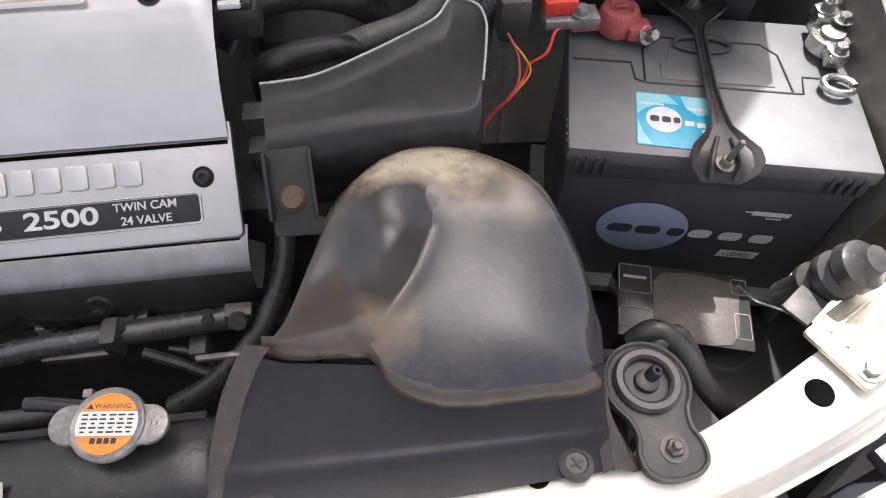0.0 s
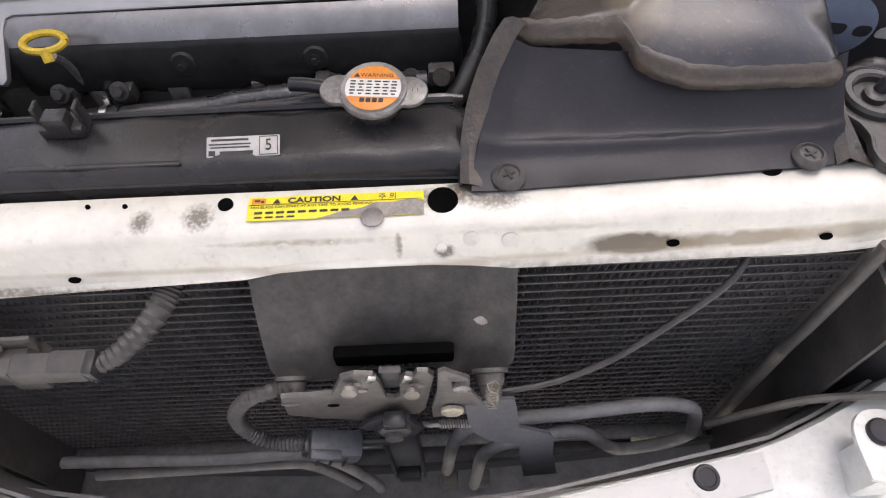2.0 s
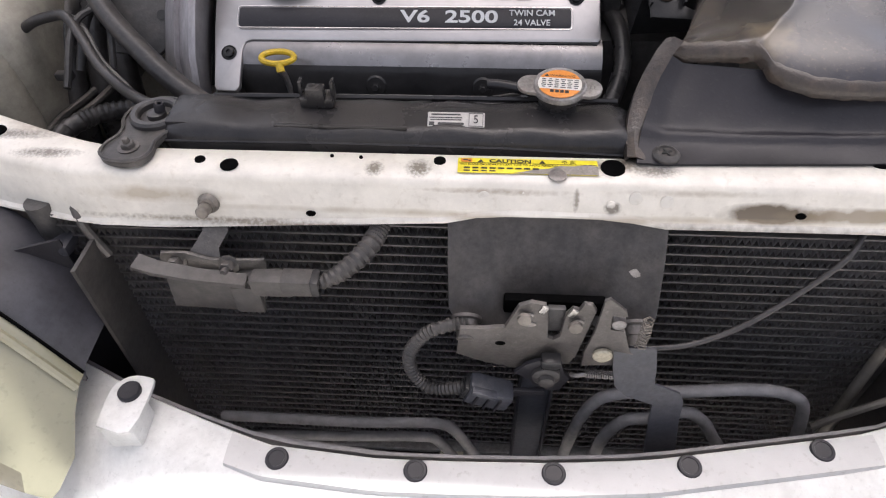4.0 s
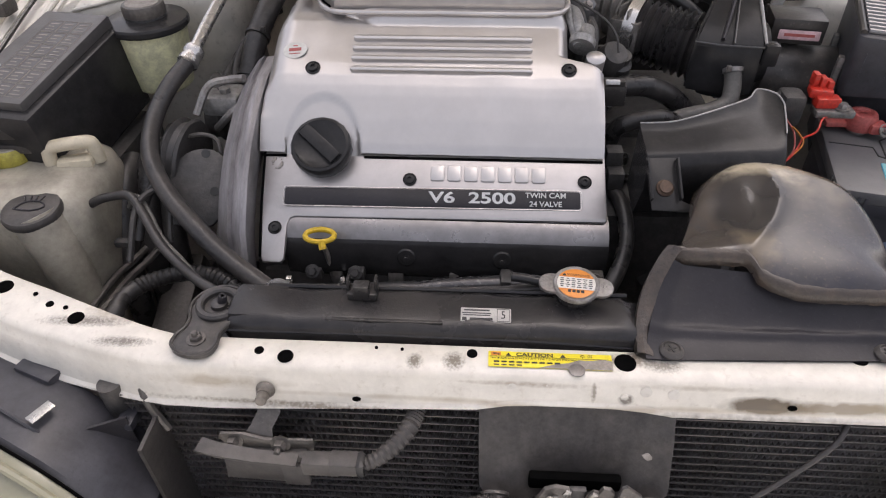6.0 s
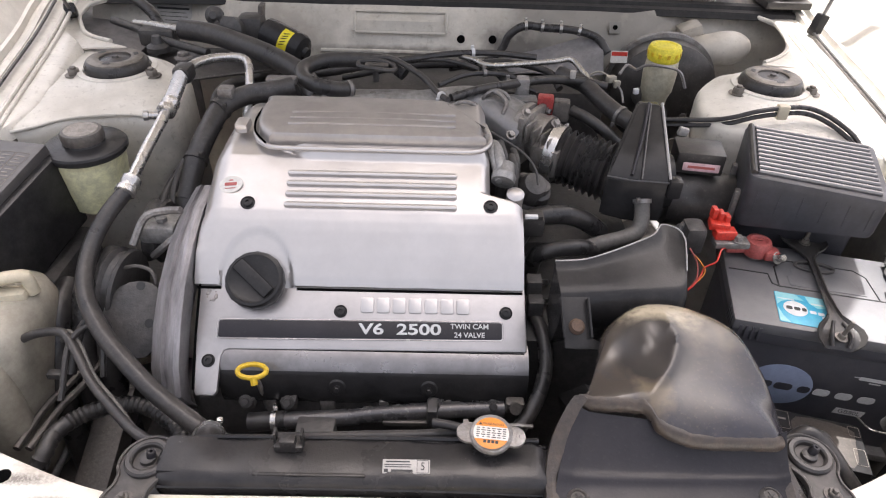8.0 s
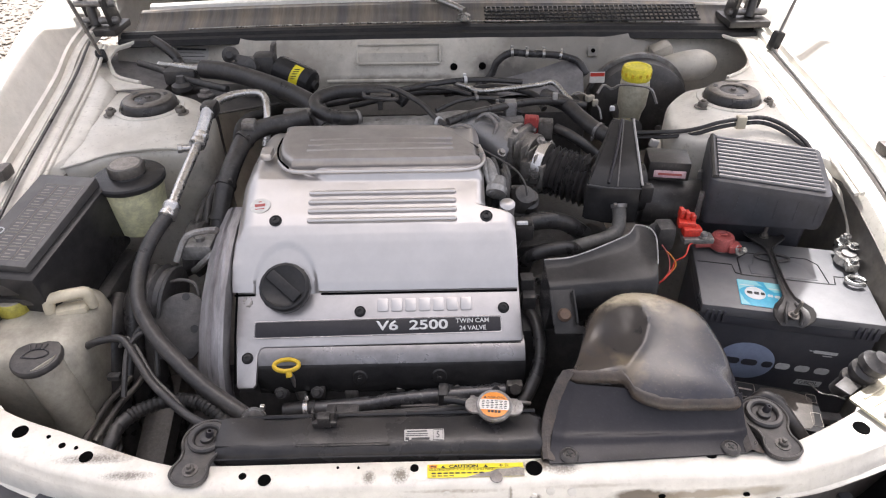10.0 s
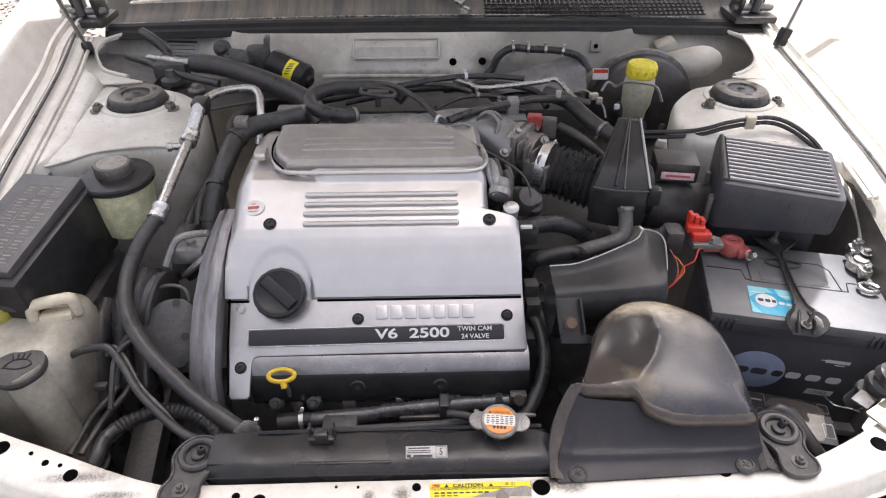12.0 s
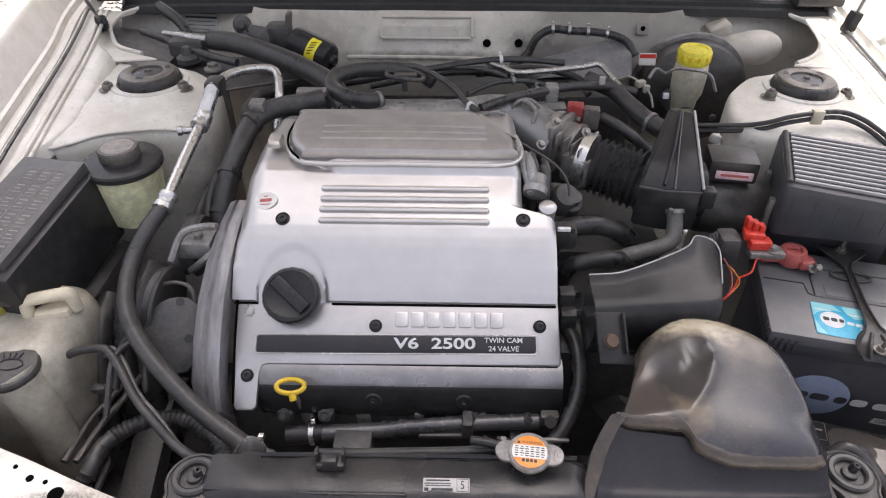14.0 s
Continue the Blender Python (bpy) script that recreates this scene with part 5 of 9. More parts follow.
# oil filler cap
mc = basis((-0.2585, 0.304, 0.757), (1, 0, 0), PANEL_UP)
cap = part("oil_filler_cap", lathe(B(), [(0.037, -0.012), (0.0385, -0.004), (0.0385, 0.010), (0.0365, 0.0135), (0.033, 0.0145), (0.030, 0.0125), (0.004, 0.0120)], mc, 40, lambda w, z: 1 + (0.012 * math.cos(24 * w) if z > -0.01 and z < 0.012 else 0)), BLACK, engine, "black plastic oil filler cap")
bm = box(B(), (0, 0, 0), (0.060, 0.018, 0.008), 0.003)
moved(bm, 0, mc @ Matrix.Translation((0, 0, 0.0155)) @ Matrix.Rotation(radians(-42), 4, "Z"))
part("grip", bm, BLACK, cap)
# corroded bolt by the cap
bm = B()
for k in range(9):
    lathe(bm, [(0.006, 0), (0.005, 0.002), (0.002, 0.003)], mt(-0.317 + 0.006 * math.cos(k * 2.3), 0.293 + 0.006 * math.sin(k * 2.3), 0) @ Matrix.Scale(0.32 + 0.18 * math.sin(k * 1.7), 4), 8)
part("paint_blister", bm, ALLOY, lower, "blistered paint")

# chain cover at the belt end
rows = []
for y, z, w in ((0.205, 0.625, 0.016), (0.190, 0.655, 0.024), (0.205, 0.695, 0.028), (0.240, 0.735, 0.028), (0.28, 0.768, 0.027), (0.33, 0.795, 0.025), (0.39, 0.812, 0.022), (0.45, 0.815, 0.020)):
    n = Vector((0, -0.7, 0.7))
    rows.append([(-0.343, y + 0.02, z - 0.03), (-0.343, y, z), (-0.349, y - 0.003, z + 0.002), (-0.352 - w * 0.35, y + 0.001, z - 0.001), (-0.352 - w * 0.45, y - 0.004, z + 0.003), (-0.352 - w * 0.8, y + 0.001, z - 0.003), (-0.354 - w, y + 0.006, z - 0.008), (-0.356 - w, y + 0.025, z - 0.035), (-0.356 - w, y + 0.08, z - 0.11)])
part("chain_cover", sheet(B(), rows, 0.004), CHAIN_COVER, engine, "chalky corroded alloy chain cover")
# dipstick
dip = part("dipstick", tube(B(), [(-0.247, 0.196, 0.685), (-0.245, 0.205, 0.665), (-0.243, 0.215, 0.60)], 0.0035, 8), STEEL, engine)
bm, ring = B(), []
md = basis((-0.2475, 0.1965, 0.700), (1, 0, 0), (0, 1, 0.12))
pts = [tuple(md @ Vector((0.018 * math.cos(w), 0.0105 * math.sin(w), 0))) for w in (2 * math.pi * k / 24 for k in range(25))]
tube(bm, pts, 0.0033, 8, 1)
tube(bm, [tuple(md @ Vector((0.004, -0.011, 0))), tuple(md @ Vector((0.006, -0.017, -0.006)))], 0.0045, 8, 1)
part("dipstick_handle", bm, GOLD, dip, "yellow plastic ring handle")

# intake manifold, plenum neck and throttle body behind the cover
bm = tube(B(), [(-0.22, 0.655, 0.835, 0.030), (-0.05, 0.665, 0.840, 0.034), (0.03, 0.672, 0.845, 0.036), (0.09, 0.655, 0.838, 0.036), (0.13, 0.625, 0.828, 0.034)], 0.03, 18)
box(bm, (-0.10, 0.70, 0.80), (0.34, 0.12, 0.05), 0.015)
part("intake_manifold", bm, ALLOY_GREY, engine, "dusty grey cast intake manifold")
tb_way = Vector((0.105, -0.075, -0.012)).normalized()
bm = lathe(B(), [(0.045, 0), (0.047, 0.004), (0.047, 0.012), (0.037, 0.014), (0.037, 0.040), (0.040, 0.044), (0.040, 0.052)], toward((0.118, 0.632, 0.828), tb_way), 28)
box(bm, (0.135, 0.615, 0.828), (0.012, 0.085, 0.085), 0.006, Matrix.Rotation(radians(-36), 4, "Z"))
box(bm, (0.155, 0.56, 0.81), (0.05, 0.03, 0.05), 0.01, Matrix.Rotation(radians(-36), 4, "Z"))
part("throttle_body", bm, ALLOY, engine, "cast alloy throttle body")
for dy, dz in ((0.032, 0.03), (-0.032, 0.03)):
    bm = hexbolt(B(), Vector((0.142, 0.613, 0.828)) + Vector((0.6 * dy, 0.8 * dy, dz)), tb_way, 0.005, 0.006)
    part("throttle_bolt", bm, STEEL, engine)
bm = B()
tube(bm, [(0.062, 0.655, 0.877), (0.075, 0.645, 0.885), (0.09, 0.63, 0.875), (0.085, 0.615, 0.86)], 0.004, 8)
pts = [(0.075 + 0.022 * math.cos(w), 0.648, 0.865 + 0.022 * math.sin(w)) for w in (radians(-20 + 17 * k) for k in range(14))]
tube(bm, pts, 0.0035, 8, 1)
part("cable_bracket", bm, STEEL, engine)
# flat manifold top, cast ribs and screws of the throttle body
man2 = part("manifold_top", plate(B(), [(-0.235, 0.625), (-0.235, 0.665), (-0.20, 0.695), (-0.06, 0.70), (-0.03, 0.675), (-0.03, 0.625)], 0.008, Matrix.Translation((0, 0, 0.856)), 0.003), ALLOY_GREY, engine, "dusty flat manifold top")
for x, y in ((-0.21, 0.655), (-0.13, 0.668), (-0.055, 0.66)):
    part("manifold_bolt", hexbolt(B(), (x, y, 0.864), (0, 0, 1), 0.0055, 0.006), STEEL, man2)
part("plenum_elbow", tube(B(), [(-0.02, 0.668, 0.838, 0.030), (0.035, 0.670, 0.842, 0.032), (0.075, 0.645, 0.838, 0.033), (0.105, 0.615, 0.830, 0.032), (0.122, 0.600, 0.826, 0.031)], 0.03, 20), ELBOW, engine, "smooth cast plenum elbow")
for k, (x, y, z) in enumerate(((0.120, 0.597, 0.872), (0.168, 0.590, 0.858), (0.094, 0.562, 0.850), (0.146, 0.556, 0.800))):
    part("throttle_screw", hexbolt(B(), (x, y, z), (0.3, -0.5, 0.8), 0.0058, 0.007, 1.4), ALLOY, engine)
for k in range(4):
    part("throttle_rib", box(B(), (0.128 + 0.011 * k, 0.585 - 0.008 * k, 0.846 - 0.004 * k), (0.003, 0.034, 0.030), 0.001, Matrix.Rotation(radians(-36), 4, "Z")), ALLOY, engine)
part("idle_air_valve", lathe(B(), [(0.016, 0), (0.018, 0.004), (0.018, 0.030), (0.013, 0.034), (0.013, 0.045)], toward((0.132, 0.485, 0.775), (0.1, -0.35, 0.9)), 20), DARK, engine, "rusty brown idle air valve")
part("sensor_stalk", tube(B(), [(0.052, 0.497, 0.880), (0.056, 0.478, 0.872), (0.064, 0.452, 0.855), (0.068, 0.430, 0.845)], 0.006, 10), ALLOY_GREY, engine)
part("sensor_stalk", tube(B(), [(0.072, 0.500, 0.872), (0.078, 0.475, 0.858), (0.080, 0.450, 0.840)], 0.0045, 8), DARK, engine)
part("cable_wheel", tube(B(), [(0.022 + 0.020 * math.cos(w), 0.600 - 0.006 * math.sin(w), 0.872 + 0.018 * math.sin(w)) for w in (2 * math.pi * k / 18 for k in range(17))], 0.0032, 8, 1), STEEL, engine, "worn throttle cable wheel")
part("cable_spring", tube(B(), [(0.002 + 0.0007 * k, 0.598 + 0.006 * math.cos(k * 1.2), 0.872 + 0.006 * math.sin(k * 1.2)) for k in range(30)], 0.0012, 5, 1), BRIGHT, engine)
# crankcase valve and coolant outlet by the cover's notch
bm = lathe(B(), [(0.017, 0), (0.018, 0.01), (0.014, 0.016), (0.012, 0.03)], toward((0.073, 0.432, 0.842), (0.2, 0.75, 0.45)), 20)
tube(bm, [(0.073, 0.44, 0.85), (0.066, 0.475, 0.868), (0.062, 0.50, 0.865)], 0.009, 12)
part("breather", bm, ALLOY_GREY, engine, "dusty grey breather fitting")
bm = lathe(B(), [(0.012, -0.02), (0.0125, 0.005), (0.008, 0.009), (0.002, 0.010)], toward((0.089, 0.405, 0.836), (0.0, -0.3, 0.9)), 20)
part("stub", bm, SILVER, engine)
for k, (x, y, z) in enumerate(((0.075, 0.47, 0.855), (0.092, 0.46, 0.84), (0.10, 0.50, 0.83), (0.115, 0.47, 0.80))):
    part("sensor_pipe", tube(B(), [(x, y, z - 0.06), (x, y, z), (x - 0.004, y + 0.03, z + 0.012)], 0.008 - 0.001 * k, 10), DARK, engine)
part("thermostat_housing", lathe(B(), [(0.026, -0.06), (0.028, -0.01), (0.034, 0.0), (0.034, 0.010), (0.024, 0.016), (0.020, 0.040), (0.017, 0.046), (0.010, 0.048)], toward((0.115, 0.49, 0.785), (0.25, -0.55, 0.8)), 24), DARK, engine, "dirty thermostat housing")
# brackets and pulleys at the belt end
bm = lathe(B(), [(0.055, 0), (0.058, 0.004), (0.052, 0.008), (0.052, 0.016), (0.058, 0.020), (0.055, 0.024), (0.02, 0.026)], toward((-0.445, 0.33, 0.715), (-1, 0.1, 0.1)), 32)
lathe(bm, [(0.045, 0), (0.048, 0.004), (0.044, 0.010), (0.044, 0.016), (0.048, 0.022), (0.02, 0.024)], toward((-0.42, 0.43, 0.745), (-1, 0.0, 0.1)), 32)
part("belt_pulley", bm, DARK, engine, "oily belt pulley")
bm = plate(B(), [(-0.035, -0.030), (0.015, -0.035), (0.035, 0.0), (0.040, 0.04), (0.020, 0.065), (-0.015, 0.062), (-0.038, 0.030)], 0.006, basis((-0.418, 0.262, 0.700), (1, 0.15, 0), (0, 0.72, 0.7)), 0.002, 3)
brk = part("mount_bracket", bm, DARK, engine, "dark stamped bracket")
part("bracket_edge", tube(B(), [(-0.458, 0.305, 0.722), (-0.453, 0.322, 0.750), (-0.429, 0.326, 0.760), (-0.403, 0.318, 0.760), (-0.396, 0.309, 0.742), (-0.403, 0.300, 0.705), (-0.412, 0.294, 0.670)], 0.0028, 8), LATCH_GREY, brk)
for dx, dy in ((0.005, 0.04), (-0.015, 0.01), (0.02, 0.005)):
    bm = lathe(B(), [(0.006, 0), (0.006, 0.001), (0.002, 0.001)], basis((-0.418 + dx, 0.262 + dy, 0.700 + dy + 0.006), (1, 0.15, 0), (0, 0.72, 0.7)), 14)
    part("bolt_head", bm, INK, brk)
bm = box(B(), (-0.415, 0.405, 0.770), (0.055, 0.05, 0.03), 0.01)
lathe(bm, [(0.008, 0), (0.008, 0.006), (0.003, 0.008)], Matrix.Translation((-0.41, 0.40, 0.785)), 6)
part("pump_bracket", bm, ALLOY_GREY, engine)
# coolant pipe in front of the valve cover
bm = tube(B(), [(-0.245, 0.188, 0.612, 0.011), (-0.20, 0.187, 0.618, 0.011), (-0.13, 0.190, 0.622, 0.011), (-0.10, 0.192, 0.626, 0.011), (-0.05, 0.194, 0.630, 0.011), (0.01, 0.197, 0.632, 0.011), (0.075, 0.20, 0.633, 0.011)], 0.011, 16)
cp = part("coolant_pipe", bm, PIPE, engine, "worn steel coolant pipe")
bm = clip_ring(B(), (-0.226, 0.187, 0.615), (-0.218, 0.187, 0.616), 0.0140, 0.007)
part("pipe_clamp", bm, BAND, cp, "bright hose band")
part("pipe_end", tube(B(), [(-0.262, 0.187, 0.611), (-0.238, 0.188, 0.613), (-0.212, 0.187, 0.617)], 0.0128, 14), RUBBER, cp, "black rubber sleeve")
for c, d in (((-0.02, 0.19, 0.636), (0.014, 0.026, 0.03)), ((-0.17, 0.17, 0.60), (0.05, 0.03, 0.06)), ((0.045, 0.185, 0.600), (0.016, 0.022, 0.040))):
    part("pipe_bracket", box(B(), c, d, 0.004), DARK, engine)
for k, (x, w) in enumerate(((-0.235, 0.014), (-0.16, 0.020), (-0.085, 0.012), (-0.040, 0.018), (0.0, 0.010), (0.018, 0.010), (0.050, 0.022))):
    part("manifold_lug", box(B(), (x, 0.213, 0.622), (w, 0.016, 0.028), 0.003), ALLOY, engine, "dirty bright alloy lug")
bm = box(B(), (0.18, 0.42, 0.56), (0.22, 0.30, 0.26), 0.05)
box(bm, (0.20, 0.56, 0.66), (0.20, 0.20, 0.12), 0.04)
lathe(bm, [(0.09, 0), (0.09, 0.05), (0.06, 0.08)], toward((0.22, 0.35, 0.55), (0.3, -0.5, 0.7)), 24)
part("gearbox", bm, DARK, engine, "dirty gearbox housing")


# ---- radiator, cap, brackets ----
radiator = thing("radiator", (0.03, 0.05, 0.27), "radiator with a dusty black plastic top tank", "radiator")
rings = []
for k in range(41):
    x = -0.315 + 0.70 * k / 40
    e = min(1, min(k, 40 - k) / 2 + 0.45)
    low = -0.022 * min(1, max(0, (x - 0.10) / 0.02))
    ring = []
    for j in range(20):
        w = 2 * math.pi * j / 20
        c, s = math.cos(w), math.sin(w)
        ring.append((x, 0.047 + 0.030 * e * math.copysign(abs(c) ** 0.5, c), 0.712 + low + 0.024 * e * math.copysign(abs(s) ** 0.55, s) + 0.0012 * math.sin(x * 90) * (1 if s > 0.6 else 0)))
    rings.append(ring)
tank = part("top_tank", loft(B(), rings), TANK, radiator, "dusty black plastic top tank")
bm = box(B(), (0.03, 0.050, 0.48), (0.70, 0.040, 0.42), 0.004)
part("radiator_core", bm, FIN, radiator)
part("tank_rib", box(B(), (-0.145, 0.0265, 0.7345), (0.115, 0.0035, 0.003), 0.001), TANK, tank)
part("tank_seam", tube(B(), [(-0.27, 0.072, 0.7335), (-0.10, 0.073, 0.7345), (0.095, 0.073, 0.7345)], 0.0026, 6, 2), TANK, tank)
part("tank_seam", tube(B(), [(-0.30, 0.0185, 0.722), (0.0, 0.0180, 0.722), (0.37, 0.0185, 0.702)], 0.0018, 6, 2), TANK, tank)
part("tank_shoulder", box(B(), (-0.275, 0.050, 0.728), (0.055, 0.046, 0.016), 0.006), TANK, tank)
part("hose_neck", tube(B(), [(-0.262, 0.055, 0.715, 0.016), (-0.272, 0.085, 0.700, 0.0155), (-0.280, 0.112, 0.682, 0.015)], 0.015, 16), TANK, tank)
part("neck_band", clip_ring(B(), (-0.280, 0.110, 0.682), (-0.284, 0.120, 0.674), 0.0175, 0.007), BAND, tank, "bright hose band")
bm = box(B(), (-0.170, 0.060, 0.740), (0.030, 0.018, 0.010), 0.003)
box(bm, (-0.170, 0.056, 0.746), (0.016, 0.012, 0.018), 0.002)
box(bm, (-0.184, 0.062, 0.748), (0.003, 0.010, 0.020), 0.001)
box(bm, (-0.156, 0.062, 0.748), (0.003, 0.010, 0.020), 0.001)
part("cable_clip", bm, TANK, tank)
ml = basis((-0.046, 0.036, 0.7376) , (1, 0.0, 0), (0, 0.80, 0.35))
SL = Matrix.Diagonal((0.74, 0.86, 1, 1))
ml = ml @ SL
lab = part("maker_label", plate(B(), rounded(0.066, 0.0165, 0.001), 0.0005, ml, 0.0001), LABEL_GREY, tank, "small white label with black print")
bm = B()
for dx, dy, w, h in ((-0.012, 0.0055, 0.034, 0.0016), (-0.012, 0.002, 0.038, 0.0010), (-0.012, -0.0005, 0.036, 0.0010), (-0.006, -0.005, 0.030, 0.0028), (-0.028, -0.005, 0.006, 0.004)):
    plate(bm, [(x + dx, y + dy) for x, y in rounded(w, h, 0.0004, 2)], 0.0003, ml @ Matrix.Translation((0, 0, 0.0005)), 0)
for dx, dy, w, h in ((0.015, 0, 0.0006, 0.0145), (0.031, 0, 0.0006, 0.0145), (0.023, 0.0072, 0.0165, 0.0006), (0.023, -0.0072, 0.0165, 0.0006)):
    plate(bm, [(x + dx, y + dy) for x, y in rounded(w, h, 0.0002, 1)], 0.0003, ml @ Matrix.Translation((0, 0, 0.0005)), 0)
part("label_print", bm, INK, lab)
words("label_number", "5", 0.013, ml @ Matrix.Translation((0.023, 0, 0.0008)), INK, lab, 0.0002)
# filler neck and pressure cap
mcap = basis((0.042, 0.066, 0.754), (1, -0.10, 0), (0.1, 1, 0.10)) @ Matrix.Scale(0.80, 4)
part("filler_neck", lathe(B(), [(0.021, -0.045), (0.021, -0.014), (0.0265, -0.010), (0.0265, -0.002)], mcap, 24), TANK, tank)
bm = tube(B(), [(0.024, 0.085, 0.735), (-0.005, 0.090, 0.738), (-0.02, 0.092, 0.738)], 0.005, 10)
part("overflow_nipple", bm, TANK, tank)
ears = []
for k in range(96):
    w = 2 * math.pi * k / 96
    e = max(0, (abs(math.cos(w)) - 0.86) / 0.14)
    r = 0.0286 + 0.0170 * e ** 0.75
    ears.append((r * math.cos(w), r * math.sin(w)))
bm = plate(B(), ears, 0.0042, mcap @ Matrix.Translation((0, 0, -0.0035)), 0.0015)
lathe(bm, [(0.0281, 0), (0.0286, 0.0010), (0.0281, 0.0026), (0.0268, 0.0034), (0.0252, 0.0026), (0.0240, 0.0022), (0.002, 0.0024)], mcap, 40)
body = part("radiator_cap", bm, STEEL, radiator, "dull bright steel cap with two ears and a warning label")
for dy, up, material in ((1, True, ORANGE), (0, False, WHITE_LABEL), (-1, True, ORANGE)):
    pts = []
    lim = 0.0096
    if dy:
        a0 = math.asin(lim / 0.0234)
        pts = [(0.0234 * math.cos(a0 + (math.pi - 2 * a0) * k / 16), dy * 0.0234 * math.sin(a0 + (math.pi - 2 * a0) * k / 16)) for k in range(17)]
        if dy < 0:
            pts = pts[::-1]
    else:
        a0 = math.asin((lim - 0.0003) / 0.0234)
        for s in (0, math.pi):
            pts += [(0.0234 * math.cos(s - a0 + 2 * a0 * k / 8), 0.0234 * math.sin(s - a0 + 2 * a0 * k / 8)) for k in range(9)]
    part("warning_label", plate(B(), pts, 0.0005, mcap @ Matrix.Translation((0, 0, 0.0024)), 0.0001), material, body, "orange label band" if dy else "white label band with fine print")
mz = mcap @ Matrix.Translation((0, 0, 0.0030)) @ Matrix.Scale(1.05, 4)
words("warning_word", "WARNING", 0.0050, mz @ Matrix.Translation((0.002, 0.0125, 0)), INK, body, 0.0001, wide=1.1)
bm = B()
for k in range(5):
    for j in range(6):
        w = 0.0042 + 0.0014 * math.sin(3 * k + 5 * j)
        plate(bm, [(x - 0.0165 + 0.0066 * j, y + 0.0062 - 0.0031 * k) for x, y in rounded(w, 0.0013, 0.0002, 1)], 0.0002, mz, 0)
for j in range(4):
    plate(bm, [(x - 0.0075 + 0.005 * j, y - 0.0125) for x, y in rounded(0.0038, 0.0042, 0.0006, 2)], 0.0002, mz, 0)
plate(bm, [(-0.0165, 0.0105), (-0.0115, 0.0105), (-0.014, 0.0145)], 0.0002, mz, 0)
part("fine_print", bm, INK, body)
words("pressure_mark", "1.1", 0.0058, mcap @ Matrix.Translation((0.0350, 0, 0.0009)), INK, body, 0.0002)

# caution sticker on the support
msk = basis((0.015, -0.0045, 0.7212), (1, 0, 0), (0, 1, 0.02)) @ Matrix.Diagonal((0.945, 0.82, 1, 1))
stick = thing("caution_sticker", (0.022, -0.006, 0.7205), "torn yellow caution sticker on the radiator support", "sticker")
base = part("sticker_film", plate(B(), rounded(0.122, 0.0225, 0.0008, 2), 0.0004, msk, 0.0001), STICKER_YELLOW, stick)
tear = [(0.061, -0.0112), (0.061, 0.002), (0.052, 0.004), (0.040, 0.0015), (0.028, 0.0018), (0.018, -0.003), (0.006, -0.0048), (-0.004, -0.0085), (-0.012, -0.0112)]
part("torn_film", plate(B(), tear[::-1], 0.0003, msk @ Matrix.Translation((0, 0, 0.0003)), 0), WORN, base, "bare grey film where the print is torn off")
ms = msk @ Matrix.Translation((0, 0, 0.0006))
words("caution_word", "CAUTION", 0.0068, ms @ Matrix.Translation((-0.015, 0.0068, 0)), INK, base, 0.0001, wide=1.2, bold=0.00022)
words("caution_word", "\uc8fc \uc758", 0.0062, ms @ Matrix.Translation((0.036, 0.0068, 0)), INK, base, 0.0001)
words("caution_line", "FAN BLADE CAN START AT ANY TIME. TO AVOID PERSONAL", 0.0034, ms @ Matrix.Translation((-0.016, 0.0012, 0)), INK, base, 0.0001, wide=0.92)
bm = B()
for x in (-0.041, 0.013):
    plate(bm, [(x - 0.0028, 0.0045), (x + 0.0028, 0.0045), (x, 0.0092)], 0.0002, ms, 0)
plate(bm, [(x, y + 0.0036) for x, y in rounded(0.120, 0.0004, 0.0001, 1)], 0.0002, ms, 0)
for k in range(9):
    plate(bm, [(x - 0.053 + 0.0075 * k, y - 0.0042) for x, y in rounded(0.0055, 0.0022, 0.0002, 1)], 0.0002, ms, 0)
for k in range(4):
    plate(bm, [(x - 0.053 + 0.0075 * k, y - 0.0085) for x, y in rounded(0.0055, 0.0016, 0.0002, 1)], 0.0002, ms, 0)
part("fine_print", bm, INK, base)
part("fan_picture", plate(B(), [(x - 0.0535, y + 0.0072) for x, y in rounded(0.010, 0.0052, 0.0008, 2)], 0.0002, ms, 0), ORANGE, base, "small orange picture")
bars("picture_bar", ((-0.0545, 0.0075, 0.0040, 0.0018), (-0.0510, 0.0066, 0.0022, 0.0022)), ms @ Matrix.Translation((0, 0, 0.0002)), INK, base, 0.0001)
bm = lathe(B(), [(0.0075, 0), (0.0075, 0.0012), (0.005, 0.002), (0.002, 0.0022)], Matrix.Translation((0.039, -0.0145, 0.7205)), 18)
tagged(part("rivet", bm, STEEL, stick), "")


